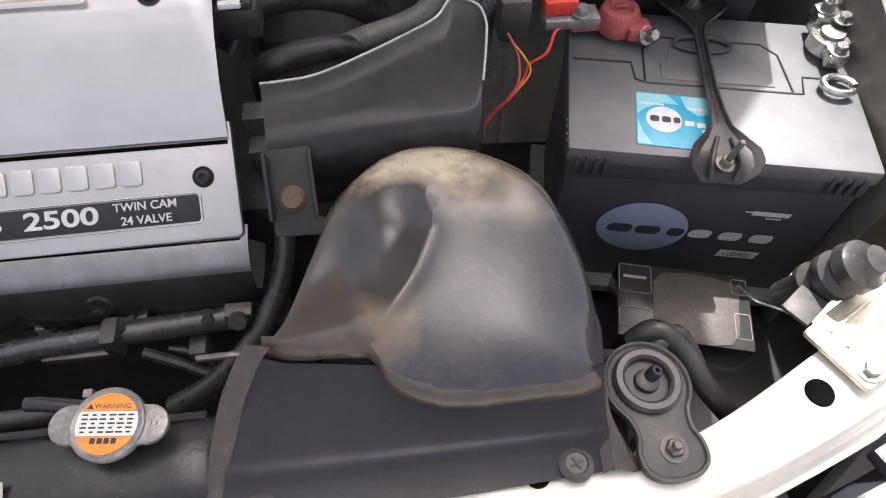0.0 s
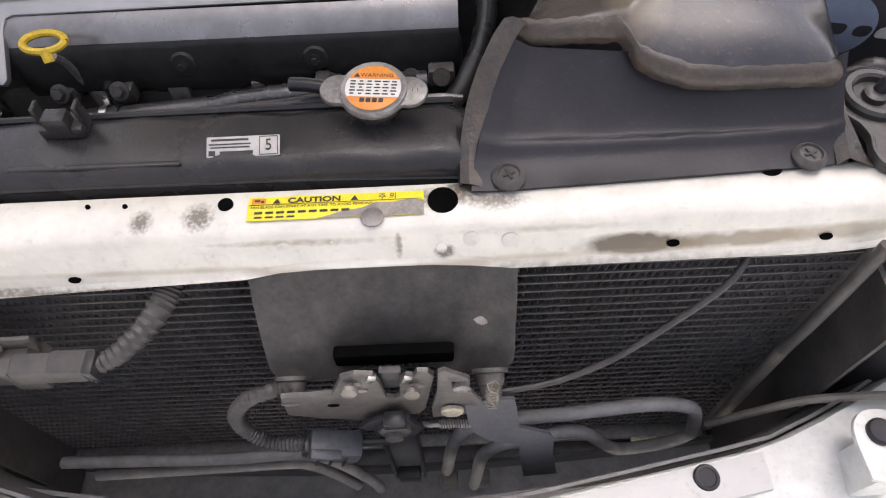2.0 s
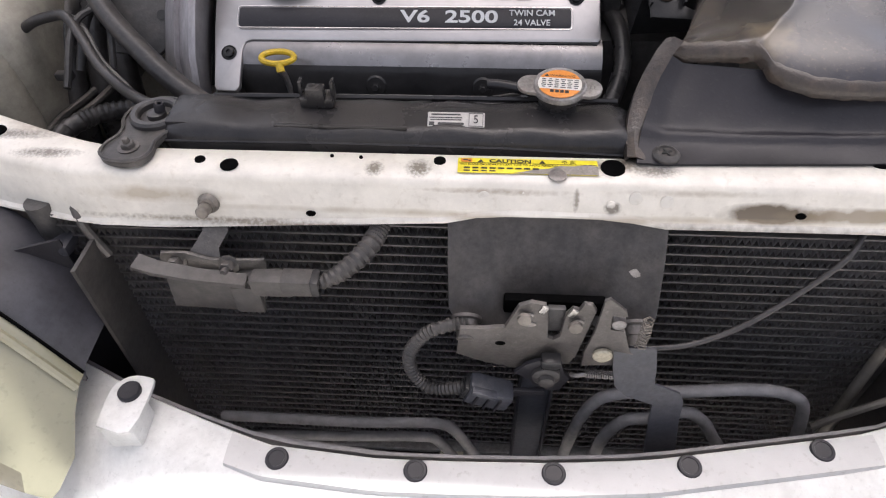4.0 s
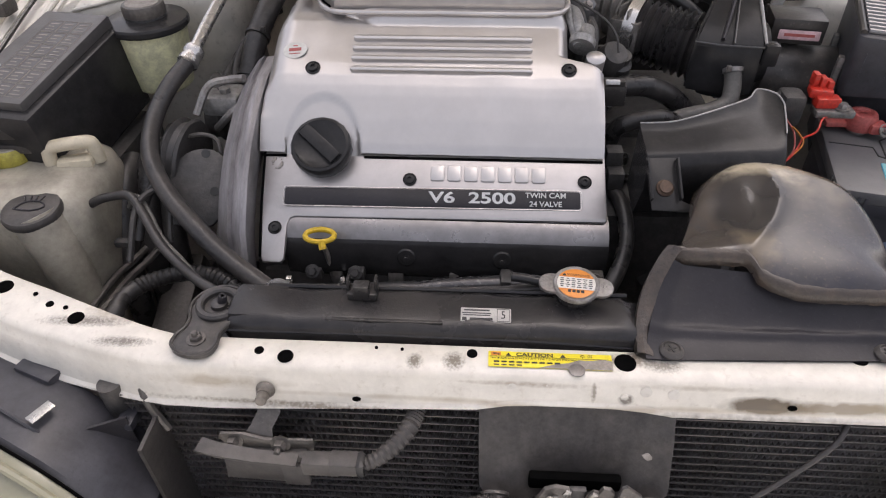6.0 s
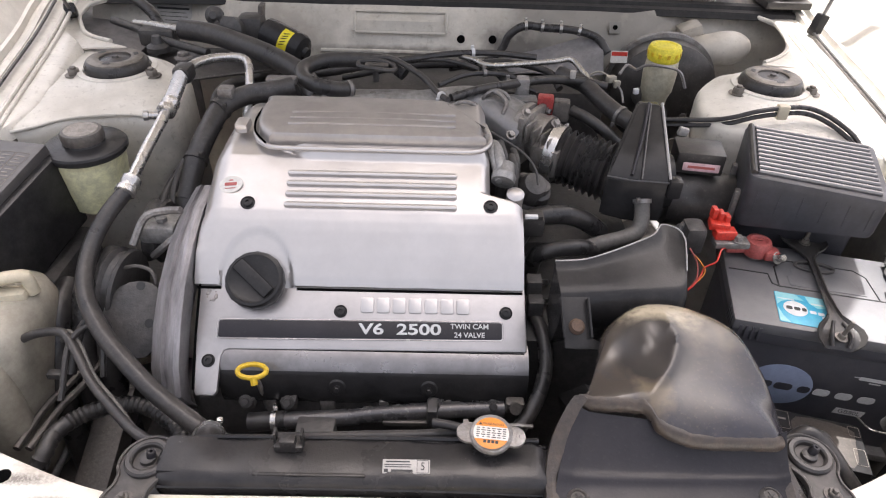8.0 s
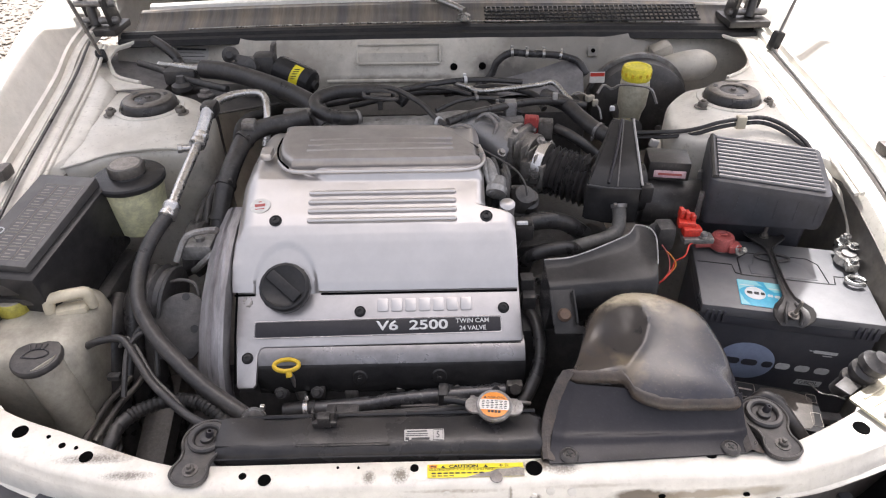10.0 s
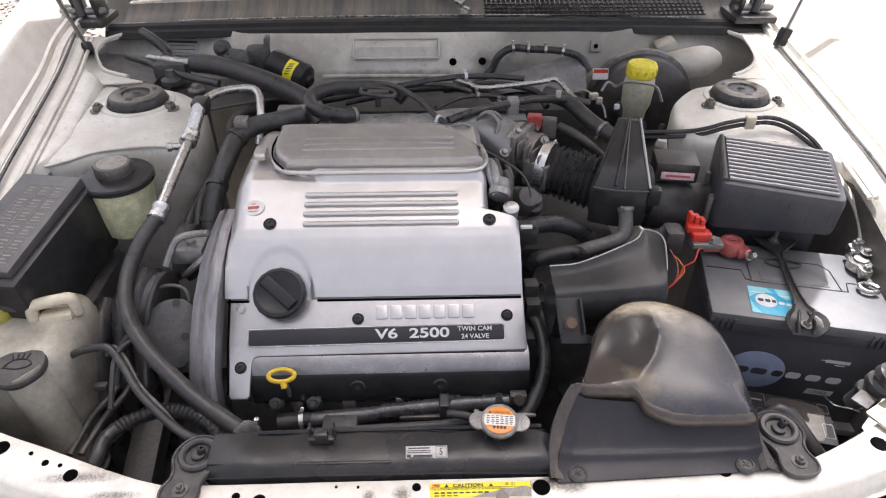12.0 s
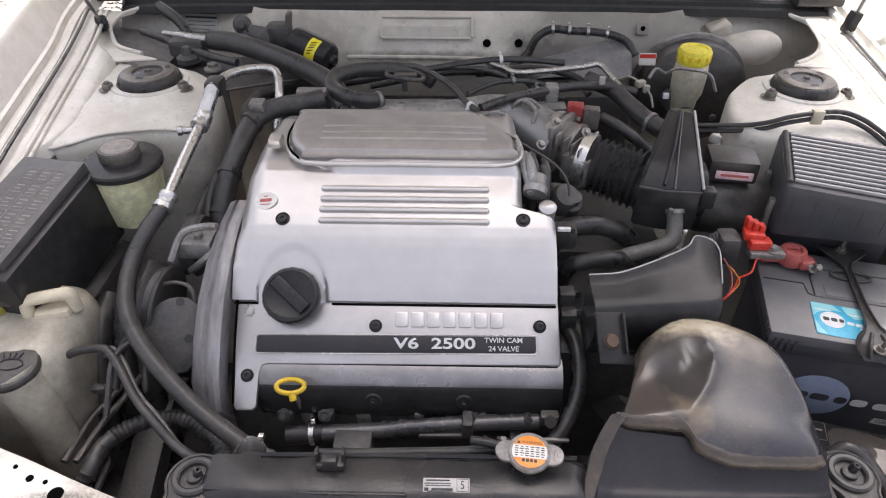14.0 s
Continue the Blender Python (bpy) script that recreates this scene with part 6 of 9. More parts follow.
def radiator_mount(x, y, turn, name="radiator_mount"):
    """A stamped bracket: a round rubber bush behind, a bolted foot in front."""
    h = thing(name, (x, y - 0.05, 0.7205), "dusty black stamped bracket with a rubber bush, bolted to the support", "bracket", "radiator mounts")
    m = Matrix.Translation((x, y, 0.727)) @ Matrix.Rotation(turn, 4, "Z")
    out = [(0.030 * math.cos(w), 0.002 + 0.030 * math.sin(w)) for w in (radians(-40 + 260 * k / 22) for k in range(23))]
    out += [(-0.0205, -0.022), (-0.0190, -0.033), (-0.0225, -0.045), (-0.0205, -0.057), (-0.009, -0.064), (0.009, -0.064), (0.0205, -0.057), (0.0225, -0.045), (0.0190, -0.033), (0.0205, -0.022)]
    out = [tuple(p) for p in smooth_line(out + [out[0]], 3)[:-1]]
    bm = plate(B(), out, 0.006, m @ Matrix.Translation((0, 0, -0.005)), 0.0018)
    pl = part("bracket_plate", bm, BRACKET, h)
    bm = B()
    rim = [tuple(m @ Vector((px * 0.95, py * 0.97 - 0.001, 0.0012))) for px, py in out]
    tube(bm, rim + [rim[0]], 0.0018, 6, 1)
    part("rolled_rim", bm, BRACKET, pl)
    bush = part("rubber_bush", lathe(B(), [(0.0235, 0.0), (0.0235, 0.0045), (0.0215, 0.0068), (0.0175, 0.0068), (0.0155, 0.0052), (0.0148, 0.0005), (0.0088, 0.0005), (0.0082, 0.0050), (0.0060, 0.0060), (0.002, 0.0060)], m @ Matrix.Translation((0, 0.002, 0)), 30), RUBBER, h, "black rubber bush")
    part("bush_pin", lathe(B(), [(0.0048, -0.002), (0.0048, 0.010), (0.0036, 0.0125), (0.0018, 0.0125), (0.0016, 0.008), (0.0004, 0.008)], m @ Matrix.Translation((0.002, 0.004, 0.002)) @ Matrix.Rotation(0.25, 4, "Y"), 16), GREY_PLASTIC, bush)
    bm = B()
    hexbolt(bm, m @ Vector((0.001, -0.045, 0.001)), (0, 0, 1), 0.0062, 0.006, 1.5, 0.003)
    part("bolt", bm, LATCH_GREY, h, "dusty hex bolt")
    return h


radiator_mount(-0.316, 0.044, radians(-11))
radiator_mount(0.388, 0.062, radians(4))

# ---- condenser behind the grille opening ----
cond = thing("condenser", (-0.015, -0.02, 0.27), "dusty air conditioning condenser with thin fins and flat tubes", "condenser")
part("fin_core", box(B(), (-0.015, -0.010, 0.475), (0.79, 0.012, 0.40), 0.002), FIN, cond, "dark packed fin core")
tubes0 = None
for k in range(32):
    z = 0.285 + 0.0124 * k
    if tubes0 is None:
        tubes0 = part("flat_tube", box(B(), (-0.015, -0.0223, z), (0.785, 0.009, 0.0022), 0.0007), FIN_LIGHT, cond, "thin grey flat tube")
        z0 = z
    else:
        again(tubes0, (0, 0, z - z0))
verts, faces = [], []
for r in range(31):
    z = 0.2912 + 0.0124 * r
    n = 260
    for k in range(n):
        x = -0.405 + 0.78 * k / n
        i = len(verts)
        s = 0.0049 if k % 2 else -0.0049
        verts += [(x, -0.0185, z - s), (x, -0.0265, z - s), (x + 0.003, -0.0265, z + s), (x + 0.003, -0.0185, z + s)]
        faces.append((i, i + 1, i + 2, i + 3))
me = bpy.data.meshes.new("fin_layer")
me.from_pydata([Vector(v) - Vector((-0.015, -0.02, 0.27)) for v in verts], [], faces)
me.materials.append(FIN)
fins = new("fin_layer", me)
fins.parent = cond
tagged(fins, "zigzag cooling fins", kind="stuff")
part("side_header", tube(B(), [(0.388, -0.02, 0.68), (0.388, -0.02, 0.27)], 0.012, 14), DARK, cond)
part("side_header", tube(B(), [(-0.418, -0.02, 0.68), (-0.418, -0.02, 0.27)], 0.012, 14), DARK, cond)
part("lower_rail", box(B(), (-0.015, -0.03, 0.276), (0.79, 0.018, 0.008), 0.002), STEEL, cond)
for pts, r in (
    ([(-0.30, -0.080, 0.420), (-0.144, -0.085, 0.428), (-0.085, -0.085, 0.434), (-0.050, -0.085, 0.429), (-0.029, -0.085, 0.388), (-0.007, -0.088, 0.333), (0.0, -0.090, 0.30)], 0.0058),
    ([(-0.28, -0.085, 0.388), (-0.151, -0.085, 0.397), (-0.083, -0.085, 0.403), (-0.062, -0.085, 0.396), (-0.041, -0.085, 0.349), (-0.024, -0.088, 0.31)], 0.0058),
    ([(0.072, -0.088, 0.300), (0.076, -0.085, 0.350), (0.083, -0.085, 0.436), (0.095, -0.085, 0.490), (0.120, -0.084, 0.508), (0.185, -0.082, 0.514), (0.243, -0.078, 0.515), (0.276, -0.076, 0.508), (0.298, -0.076, 0.492), (0.310, -0.076, 0.455), (0.316, -0.077, 0.422)], 0.0062),
    ([(0.104, -0.097, 0.330), (0.107, -0.095, 0.373), (0.111, -0.095, 0.437), (0.126, -0.095, 0.475), (0.150, -0.094, 0.482), (0.185, -0.088, 0.485), (0.208, -0.087, 0.466), (0.228, -0.086, 0.430), (0.248, -0.084, 0.402), (0.275, -0.081, 0.396), (0.302, -0.078, 0.400), (0.316, -0.077, 0.422)], 0.0062),
):
    part("refrigerant_pipe", tube(B(), pts, r, 12), UNDER, cond, "dull grey refrigerant pipe")
for x in (0.078, 0.112):
    part("pipe_fitting", box(B(), (x, -0.092, 0.335), (0.018, 0.016, 0.026), 0.004), LATCH_GREY, cond)
part("receiver_pipe", tube(B(), [(0.359, -0.050, 0.557), (0.361, -0.050, 0.485), (0.363, -0.050, 0.42), (0.364, -0.050, 0.375)], 0.0052, 12), WELL, cond, "dusty ochre pipe")
part("receiver_pipe", tube(B(), [(0.372, -0.040, 0.70), (0.363, -0.048, 0.64), (0.360, -0.050, 0.59), (0.359, -0.050, 0.556)], 0.0050, 12), BRACKET, cond, "dusty dark pipe")
part("lower_beam", sheet(B(), [[(-0.40 + 0.1 * k, -0.060 + 0.12 * (0.1 * k - 0.4) ** 2, z) for k in range(9)] for z in (0.24, 0.262, 0.268)], 0.004), BRACKET, cond, "grey lower beam")
for x in (-0.05, 0.31):
    part("fixing_tab", box(B(), (x, -0.038, 0.276), (0.030, 0.012, 0.005), 0.001), ZINC, cond)

# ---- hood latch on its plate ----
latch = thing("hood_latch", (0.04, -0.07, 0.56), "dusty grey hood latch on a stamped plate under the support", "hood latch")
rows = []
for j in range(13):
    f = j / 12
    y, z = -0.0265 - 0.0495 * f, 0.692 - 0.092 * f
    half = 0.092 - 0.003 * f - 0.016 * max(0, (f - 0.8) / 0.2) ** 2
    row = []
    for i in range(33):
        u = -1 + i / 16
        flange = -0.006 * max(0, (abs(u) - 0.86) / 0.14) * min(1, 3 * f)
        well = 0.010 * max(0, 1 - ((u - 0.02) / 0.55) ** 4) * max(0, (f - 0.45) / 0.55) if abs(u - 0.02) < 0.55 else 0
        row.append((0.042 + u * half, y + flange + well + 0.0012 * noise.noise(Vector((u * 3, f * 3, 4))), z))
    rows.append(row)
lp = part("latch_plate", sheet(B(), rows, 0.002), BRACKET, latch, "dusty dark grey stamped plate")
# black block paints the soft shade in the plate's well
part("painted_well_shade", box(B(), (0.044, -0.0655, 0.618), (0.088, 0.010, 0.018), 0.003), HOLE, lp)
part("paint_chip", plate(B(), [(0.004 * (1 + 0.5 * math.sin(5 * k)) * math.cos(k * 0.7), 0.004 * math.sin(k * 0.7)) for k in range(9)], 0.0004, basis((0.108, -0.0592, 0.655), (1, 0, 0), (0, 0.4, 0.9)), 0), ALLOY, lp)
for x in (-0.032, 0.114):
    bm = lathe(B(), [(0.0135, -0.002), (0.0135, 0.001), (0.0105, 0.002), (0.0098, 0.010), (0.0085, 0.0105), (0.0080, 0.018), (0.0070, 0.019), (0.003, 0.019)], toward((x, -0.078, 0.608), (0, -0.70, -0.25)), 20)
    part("mounting_nut", bm, LATCH_GREY, latch, "dirty flange nut")
# x and z read straight on this upright frame
def upright(y):
    return basis((0, y, 0), (1, 0, 0), (0, 0, 1))


bm = plate(B(), [(-0.040, 0.581), (-0.015, 0.569), (0.013, 0.562), (0.060, 0.572), (0.065, 0.584), (0.069, 0.611), (0.074, 0.648), (0.070, 0.655), (0.063, 0.656), (0.060, 0.648), (0.055, 0.650), (0.050, 0.642), (0.048, 0.612), (0.043, 0.607), (0.038, 0.610), (0.036, 0.640), (0.033, 0.653), (0.021, 0.656), (0.011, 0.651), (0.001, 0.622), (-0.016, 0.619), (-0.037, 0.618)], 0.004, upright(-0.092), 0.0012)
lb = part("latch_body", bm, LATCH_GREY, latch, "worn grey latch body with a hook slot")
for x, z, rx, rz in ((0.021, 0.629, 0.006, 0.003), (0.021, 0.641, 0.003, 0.002), (0.061, 0.634, 0.005, 0.003)):
    part("pressed_boss", plate(B(), [(x + rx * math.cos(w), z + rz * math.sin(w)) for w in (2 * math.pi * k / 14 for k in range(14))], 0.0016, upright(-0.096), 0.0006), ALLOY, lb)
part("bolt_hole", plate(B(), [(-0.002 + 0.0045 * math.cos(w), 0.600 + 0.0028 * math.sin(w)) for w in (2 * math.pi * k / 14 for k in range(14))], 0.0004, upright(-0.0962), 0), HOLE, lb)
for x, z in ((0.031, 0.648), (0.055, 0.645)):
    part("chipped_edge", box(B(), (x, -0.096, z), (0.006, 0.003, 0.009), 0.0012, Matrix.Rotation(0.4, 4, "Y")), BRIGHT, lb, "bare worn metal edge")
part("striker_well", box(B(), (0.043, -0.086, 0.625), (0.016, 0.006, 0.030), 0.002), DARK, lb)
bm = plate(B(), [(0.070, 0.577), (0.110, 0.582), (0.117, 0.594), (0.108, 0.601), (0.099, 0.629), (0.087, 0.631), (0.086, 0.649), (0.098, 0.648), (0.096, 0.655), (0.081, 0.670), (0.077, 0.667), (0.075, 0.630), (0.070, 0.598)], 0.003, upright(-0.098), 0.001)
part("latch_claw", bm, LATCH_GREY, lb, "grey pawl plate")
part("claw_pin", lathe(B(), [(0.006, -0.004), (0.006, 0.005), (0.004, 0.006)], upright(-0.098) @ Matrix.Translation((0.092, 0.640, 0)), 14), STEEL, lb)
part("return_spring", tube(B(), [(0.113 + 0.0042 * math.cos(1.3 * k), -0.106 + 0.0042 * math.sin(1.3 * k), 0.652 - 0.0009 * k) for k in range(42)], 0.0009, 5, 1), MOUNT, lb, "rusty coil spring")
part("latch_rivet", lathe(B(), [(0.0062, 0), (0.0055, 0.003), (0.002, 0.004)], toward((0.016, -0.101, 0.642), (0, -1, 0.2)), 14), MOUNT, lb)
part("latch_rivet", lathe(B(), [(0.0062, 0), (0.0055, 0.003), (0.002, 0.004)], toward((0.058, -0.101, 0.634), (0, -1, 0.2)), 14), MOUNT, lb)
bm = lathe(B(), [(0.0085, 0.003), (0.0085, 0.0055), (0.0070, 0.0068), (0.002, 0.0070)], upright(-0.099) @ Matrix.Translation((0.085, 0.598, 0)), 20)
part("latch_rivet", bm, ZINC, lb, "yellow zinc rivet")
bm = tube(B(), [(0.0745 + 0.00034 * k, -0.103 + 0.0032 * math.cos(k * 1.05), 0.5675 + 0.0032 * math.sin(k * 1.05)) for k in range(78)], 0.0009, 5, 1)
part("coil_spring", bm, STEEL, lb, "small dull coil spring")
part("spring_hook", tube(B(), [(0.063, -0.100, 0.562), (0.067, -0.103, 0.565), (0.075, -0.103, 0.5675)], 0.0022, 7, 2), STEEL, lb)
part("spring_hook", tube(B(), [(0.1005, -0.103, 0.5675), (0.106, -0.103, 0.569), (0.110, -0.100, 0.574)], 0.0022, 7, 2), STEEL, lb)
bm = plate(B(), [(0.012, 0.566), (0.022, 0.580), (0.032, 0.586), (0.052, 0.584), (0.056, 0.568), (0.062, 0.560), (0.054, 0.540), (0.034, 0.538), (0.026, 0.556)], 0.004, upright(-0.100), 0.001)
sw = part("latch_switch", bm, GREY_PLASTIC, latch, "dusty dark pivot plate")
part("switch_pivot", lathe(B(), [(0.0125, 0.003), (0.0125, 0.008), (0.0100, 0.0095), (0.0075, 0.010), (0.0070, 0.014), (0.003, 0.0145)], upright(-0.100) @ Matrix.Translation((0.040, 0.567, 0)), 20), BRACKET, sw)
part("switch_block", box(B(), (0.042, -0.106, 0.590), (0.017, 0.012, 0.011), 0.002), BLACK, sw)
part("switch_arm", box(B(), (0.024, -0.107, 0.541), (0.034, 0.005, 0.009), 0.002, Matrix.Rotation(-0.05, 4, "Y")), GREY_PLASTIC, sw)
bm = sheet(B(), [[(0.094, -0.100, 0.606), (0.131, -0.098, 0.602)], [(0.096, -0.105, 0.585), (0.134, -0.103, 0.583)], [(0.101, -0.109, 0.560), (0.136, -0.107, 0.562)], [(0.112, -0.112, 0.549), (0.160, -0.110, 0.553)], [(0.137, -0.115, 0.541), (0.164, -0.113, 0.545)], [(0.139, -0.117, 0.515), (0.166, -0.116, 0.517)], [(0.146, -0.119, 0.455), (0.176, -0.118, 0.456)]], 0.003)
part("release_lever", bm, BLUE_GREY, latch, "dusty blue grey release lever")
bm = box(B(), (0.036, -0.078, 0.44), (0.031, 0.006, 0.23), 0.002)
br0 = part("centre_brace", bm, BLUE_GREY, latch, "dark blue grey centre brace")
part("brace_edge", box(B(), (0.0205, -0.082, 0.44), (0.003, 0.010, 0.22), 0.001), GREY_PLASTIC, br0)
part("brace_edge", box(B(), (0.0515, -0.082, 0.44), (0.003, 0.010, 0.22), 0.001), GREY_PLASTIC, br0)
part("brace_foot", box(B(), (0.036, -0.086, 0.345), (0.024, 0.014, 0.024), 0.003), GREY_PLASTIC, br0)
hose("hood_release_cable", [(0.112, -0.088, 0.588), (0.162, -0.080, 0.585), (0.206, -0.070, 0.600), (0.247, -0.055, 0.626), (0.282, -0.041, 0.659), (0.299, -0.022, 0.675), (0.316, -0.006, 0.690)], 0.0028, HOSE, "grey hood release cable running to the support", "cable", seg=10)
hw = thing("latch_harness", (0.0, -0.09, 0.56), "ribbed black wire conduit with a plug at the hood latch", "wire harness")
part("conduit", tube(B(), [(-0.030, -0.084, 0.612), (-0.050, -0.088, 0.610), (-0.068, -0.090, 0.600), (-0.083, -0.092, 0.572), (-0.080, -0.096, 0.545), (-0.062, -0.102, 0.532), (-0.030, -0.108, 0.546)], 0.0058, 12, 6, 0.0014, 0.0034), BRACKET, hw)
mpl = Matrix.Rotation(radians(20), 4, "Y")
pb = part("plug", box(B(), (-0.010, -0.110, 0.543), (0.042, 0.022, 0.024), 0.005, mpl), BLUE_GREY, hw, "blue grey electrical plug")
part("plug_latch", box(B(), (-0.014, -0.120, 0.556), (0.024, 0.008, 0.006), 0.002, mpl), BLUE_GREY, pb)
for k in range(3):
    part("plug_rib", box(B(), (-0.022 + 0.010 * k, -0.1215, 0.546 - 0.0035 * k), (0.002, 0.004, 0.018), 0.0008, mpl), GREY_PLASTIC, pb)
part("plug_collar", box(B(), (-0.031, -0.109, 0.549), (0.006, 0.018, 0.018), 0.003, mpl), BLACK, pb)

# sensor box, hung from the support by a bracket
sens = thing("ambient_sensor_unit", (-0.264, -0.05, 0.628), "dusty black sensor box on a grey bracket under the support", "sensor")
bm = sheet(B(), [[(-0.265, -0.024, 0.680), (-0.245, -0.024, 0.680)], [(-0.266, -0.036, 0.666), (-0.243, -0.036, 0.666)], [(-0.270, -0.050, 0.662), (-0.249, -0.050, 0.659)], [(-0.276, -0.056, 0.656), (-0.248, -0.056, 0.648)]], 0.003)
plate(bm, [(-0.301, 0.652), (-0.298, 0.660), (-0.276, 0.661), (-0.255, 0.653), (-0.208, 0.655), (-0.206, 0.650), (-0.212, 0.629), (-0.222, 0.628), (-0.250, 0.634), (-0.290, 0.640)], 0.003, upright(-0.056), 0.001)
part("sensor_bracket", bm, LATCH_GREY, sens, "grey stamped bracket")
bm = plate(B(), [(-0.296, 0.640), (-0.300, 0.600), (-0.240, 0.597), (-0.216, 0.604), (-0.208, 0.626), (-0.215, 0.642)], 0.018, upright(-0.052), 0.003)
sb = part("sensor_box", bm, BRACKET, sens)
part("box_step", box(B(), (-0.226, -0.072, 0.618), (0.026, 0.006, 0.034), 0.003), BRACKET, sb)
bm = sheet(B(), [[(-0.312, -0.083, 0.668), (-0.308, -0.070, 0.671)], [(-0.296, -0.083, 0.661), (-0.294, -0.070, 0.663)], [(-0.262, -0.083, 0.654), (-0.262, -0.070, 0.655)], [(-0.220, -0.082, 0.648), (-0.220, -0.070, 0.649)]], 0.005)
part("sensor_shield", bm, BRACKET, sens, "grey shield strip")
for x, z in ((-0.286, 0.650), (-0.240, 0.648)):
    part("bracket_nut", hexbolt(B(), (x, -0.059, z), (0, -1, 0.3), 0.0065, 0.009, 1.5, 0.005), LATCH_GREY, sens)
bm = box(B(), (-0.196, -0.078, 0.648), (0.036, 0.016, 0.020), 0.003)
box(bm, (-0.172, -0.078, 0.650), (0.032, 0.018, 0.018), 0.003)
pg = part("plug", bm, BRACKET, sens)
part("plug_seal", box(B(), (-0.158, -0.080, 0.652), (0.008, 0.018, 0.018), 0.003), BLACK, pg)
part("conduit", tube(B(), [(-0.156, -0.079, 0.651, 0.006), (-0.142, -0.073, 0.655, 0.0075), (-0.128, -0.062, 0.660, 0.0085), (-0.117, -0.047, 0.664, 0.0090), (-0.110, -0.028, 0.667, 0.0085), (-0.106, -0.008, 0.678, 0.0085)], 0.008, 12, 6, 0.0014, 0.0034), BRACKET, sens, "ribbed grey wire conduit")

# ---- air intake: the taped scoop on the support and its guard ----
scoop = thing("air_intake_scoop", (0.23, 0.03, 0.7205), "sun-browned black plastic air intake scoop with brown taped edges", "air duct")
F = [(0.138, 0.098, 0.772), (0.160, 0.092, 0.776), (0.192, 0.089, 0.779), (0.206, 0.084, 0.780), (0.216, 0.068, 0.774), (0.232, 0.057, 0.770), (0.260, 0.051, 0.768), (0.300, 0.051, 0.767), (0.332, 0.051, 0.766), (0.349, 0.056, 0.760)]
Bk = [(0.154, 0.118, 0.767), (0.172, 0.171, 0.767), (0.185, 0.208, 0.767), (0.209, 0.232, 0.769), (0.233, 0.247, 0.772), (0.261, 0.253, 0.769), (0.299, 0.243, 0.768), (0.336, 0.209, 0.767), (0.354, 0.155, 0.758), (0.360, 0.095, 0.751)]
# how far the shell swells above the straight line from mouth to back, at three shares of the way
SWELL = [(0, 0.0022, 0.0052, 0.0110, 0.0189, 0.0219, 0.0213, 0.0171, 0.0096, 0), (0, 0.0046, 0.0108, 0.0205, 0.0298, 0.0341, 0.0329, 0.0260, 0.0142, 0), (0, 0.0080, 0.0168, 0.0240, 0.0281, 0.0313, 0.0317, 0.0280, 0.0165, 0)]
fl, bl = smooth_line(F, 6), smooth_line(Bk, 6)
swell = [smooth_line([(k, h) for k, h in enumerate(row)], 6) for row in SWELL]
fits = [np.polyfit((0, 0.3, 0.6, 0.85, 1), (0, swell[0][i][1], swell[1][i][1], swell[2][i][1], 0), 4) for i in range(len(fl))]
rows = []
for j in range(37):
    v = j / 36
    row = []
    for i in range(len(fl)):
        x, y, z = fl[i] * (1 - v) + bl[i] * v
        # a soft ridge climbs from the mouth's corner to the peak, with a hollow on its low side
        d = x - float(np.interp(y, (0.086, 0.130, 0.161, 0.216), (0.205, 0.240, 0.253, 0.247)))
        on = min(1, max(0, (y - 0.080) / 0.03)) * min(1, max(0, (0.225 - y) / 0.03))
        z += 0.0045 * on * math.exp(-abs(d) / 0.007)
        z -= 0.0058 * on * math.exp(-((d + 0.020) / 0.014) ** 2) * math.exp(-((y - 0.168) / 0.032) ** 2)
        z += float(np.polyval(fits[i], v)) + 0.0012 * noise.noise(Vector((x * 22, y * 22, 2))) * min(1, 4 * v)
        row.append((x, y, z))
    rows.append(row)
back = [[(x * 1.0, y, z) for x, y, z in rows[-1]], [(0.245 + (x - 0.245) * 0.97, 0.15 + (y - 0.15) * 0.96, z - 0.03) for x, y, z in rows[-1]], [(0.245 + (x - 0.245) * 0.93, 0.15 + (y - 0.15) * 0.92, z - 0.08) for x, y, z in rows[-1]]]
shell = part("scoop_shell", sheet(B(), rows + back[1:], 0.0025), DUCT, scoop, "glossy sun-browned plastic shell with a painted glint and dark reflection")
# taped edge along the mouth
rows = []
for q in fl:
    x, y, z = q
    k = 0.0022 * noise.noise(Vector((x * 95, y * 95, 5)))
    rows.append([(x, y + 0.006 + k, z + 0.0042 + k), (x, y + 0.002, z + 0.003 + 0.6 * k), (x, y - 0.0015, z - 0.0005), (x, y - 0.003 + k, z - 0.006), (x, y - 0.002, z - 0.0115 + 1.6 * k)])
part("edge_tape", sheet(B(), rows, 0.0012), TAPE, shell, "wrinkled brown tape along the edge")
# guard below the mouth
rows = []
for j in range(29):
    v = j / 28
    row = []
    for i in range(61):
        u = i / 60
        x0, x1 = 0.104 + 0.030 * v ** 1.4, 0.352 - 0.004 * v
        x = x0 + (x1 - x0) * u
        y = 0.000 + 0.010 * u * (1 - v) + 0.092 * v - 0.030 * v * u
        z = 0.7235 + 0.014 * v + 0.026 * v * v - 0.004 * math.sin(math.pi * v) * math.sin(math.pi * u)
        edge = max(0, 1 - u / 0.07) + max(0, (u - 0.95) / 0.05)
        crease = 0.0016 * noise.noise(Vector((x * 42, y * 26, 4))) * math.sin(math.pi * v) + 0.0022 * math.exp(-((v - 0.34 - 0.06 * u) / 0.05) ** 2)
        row.append((x, y, z + crease + 0.007 * min(1, edge) * (0.2 + v)))
    rows.append(row)
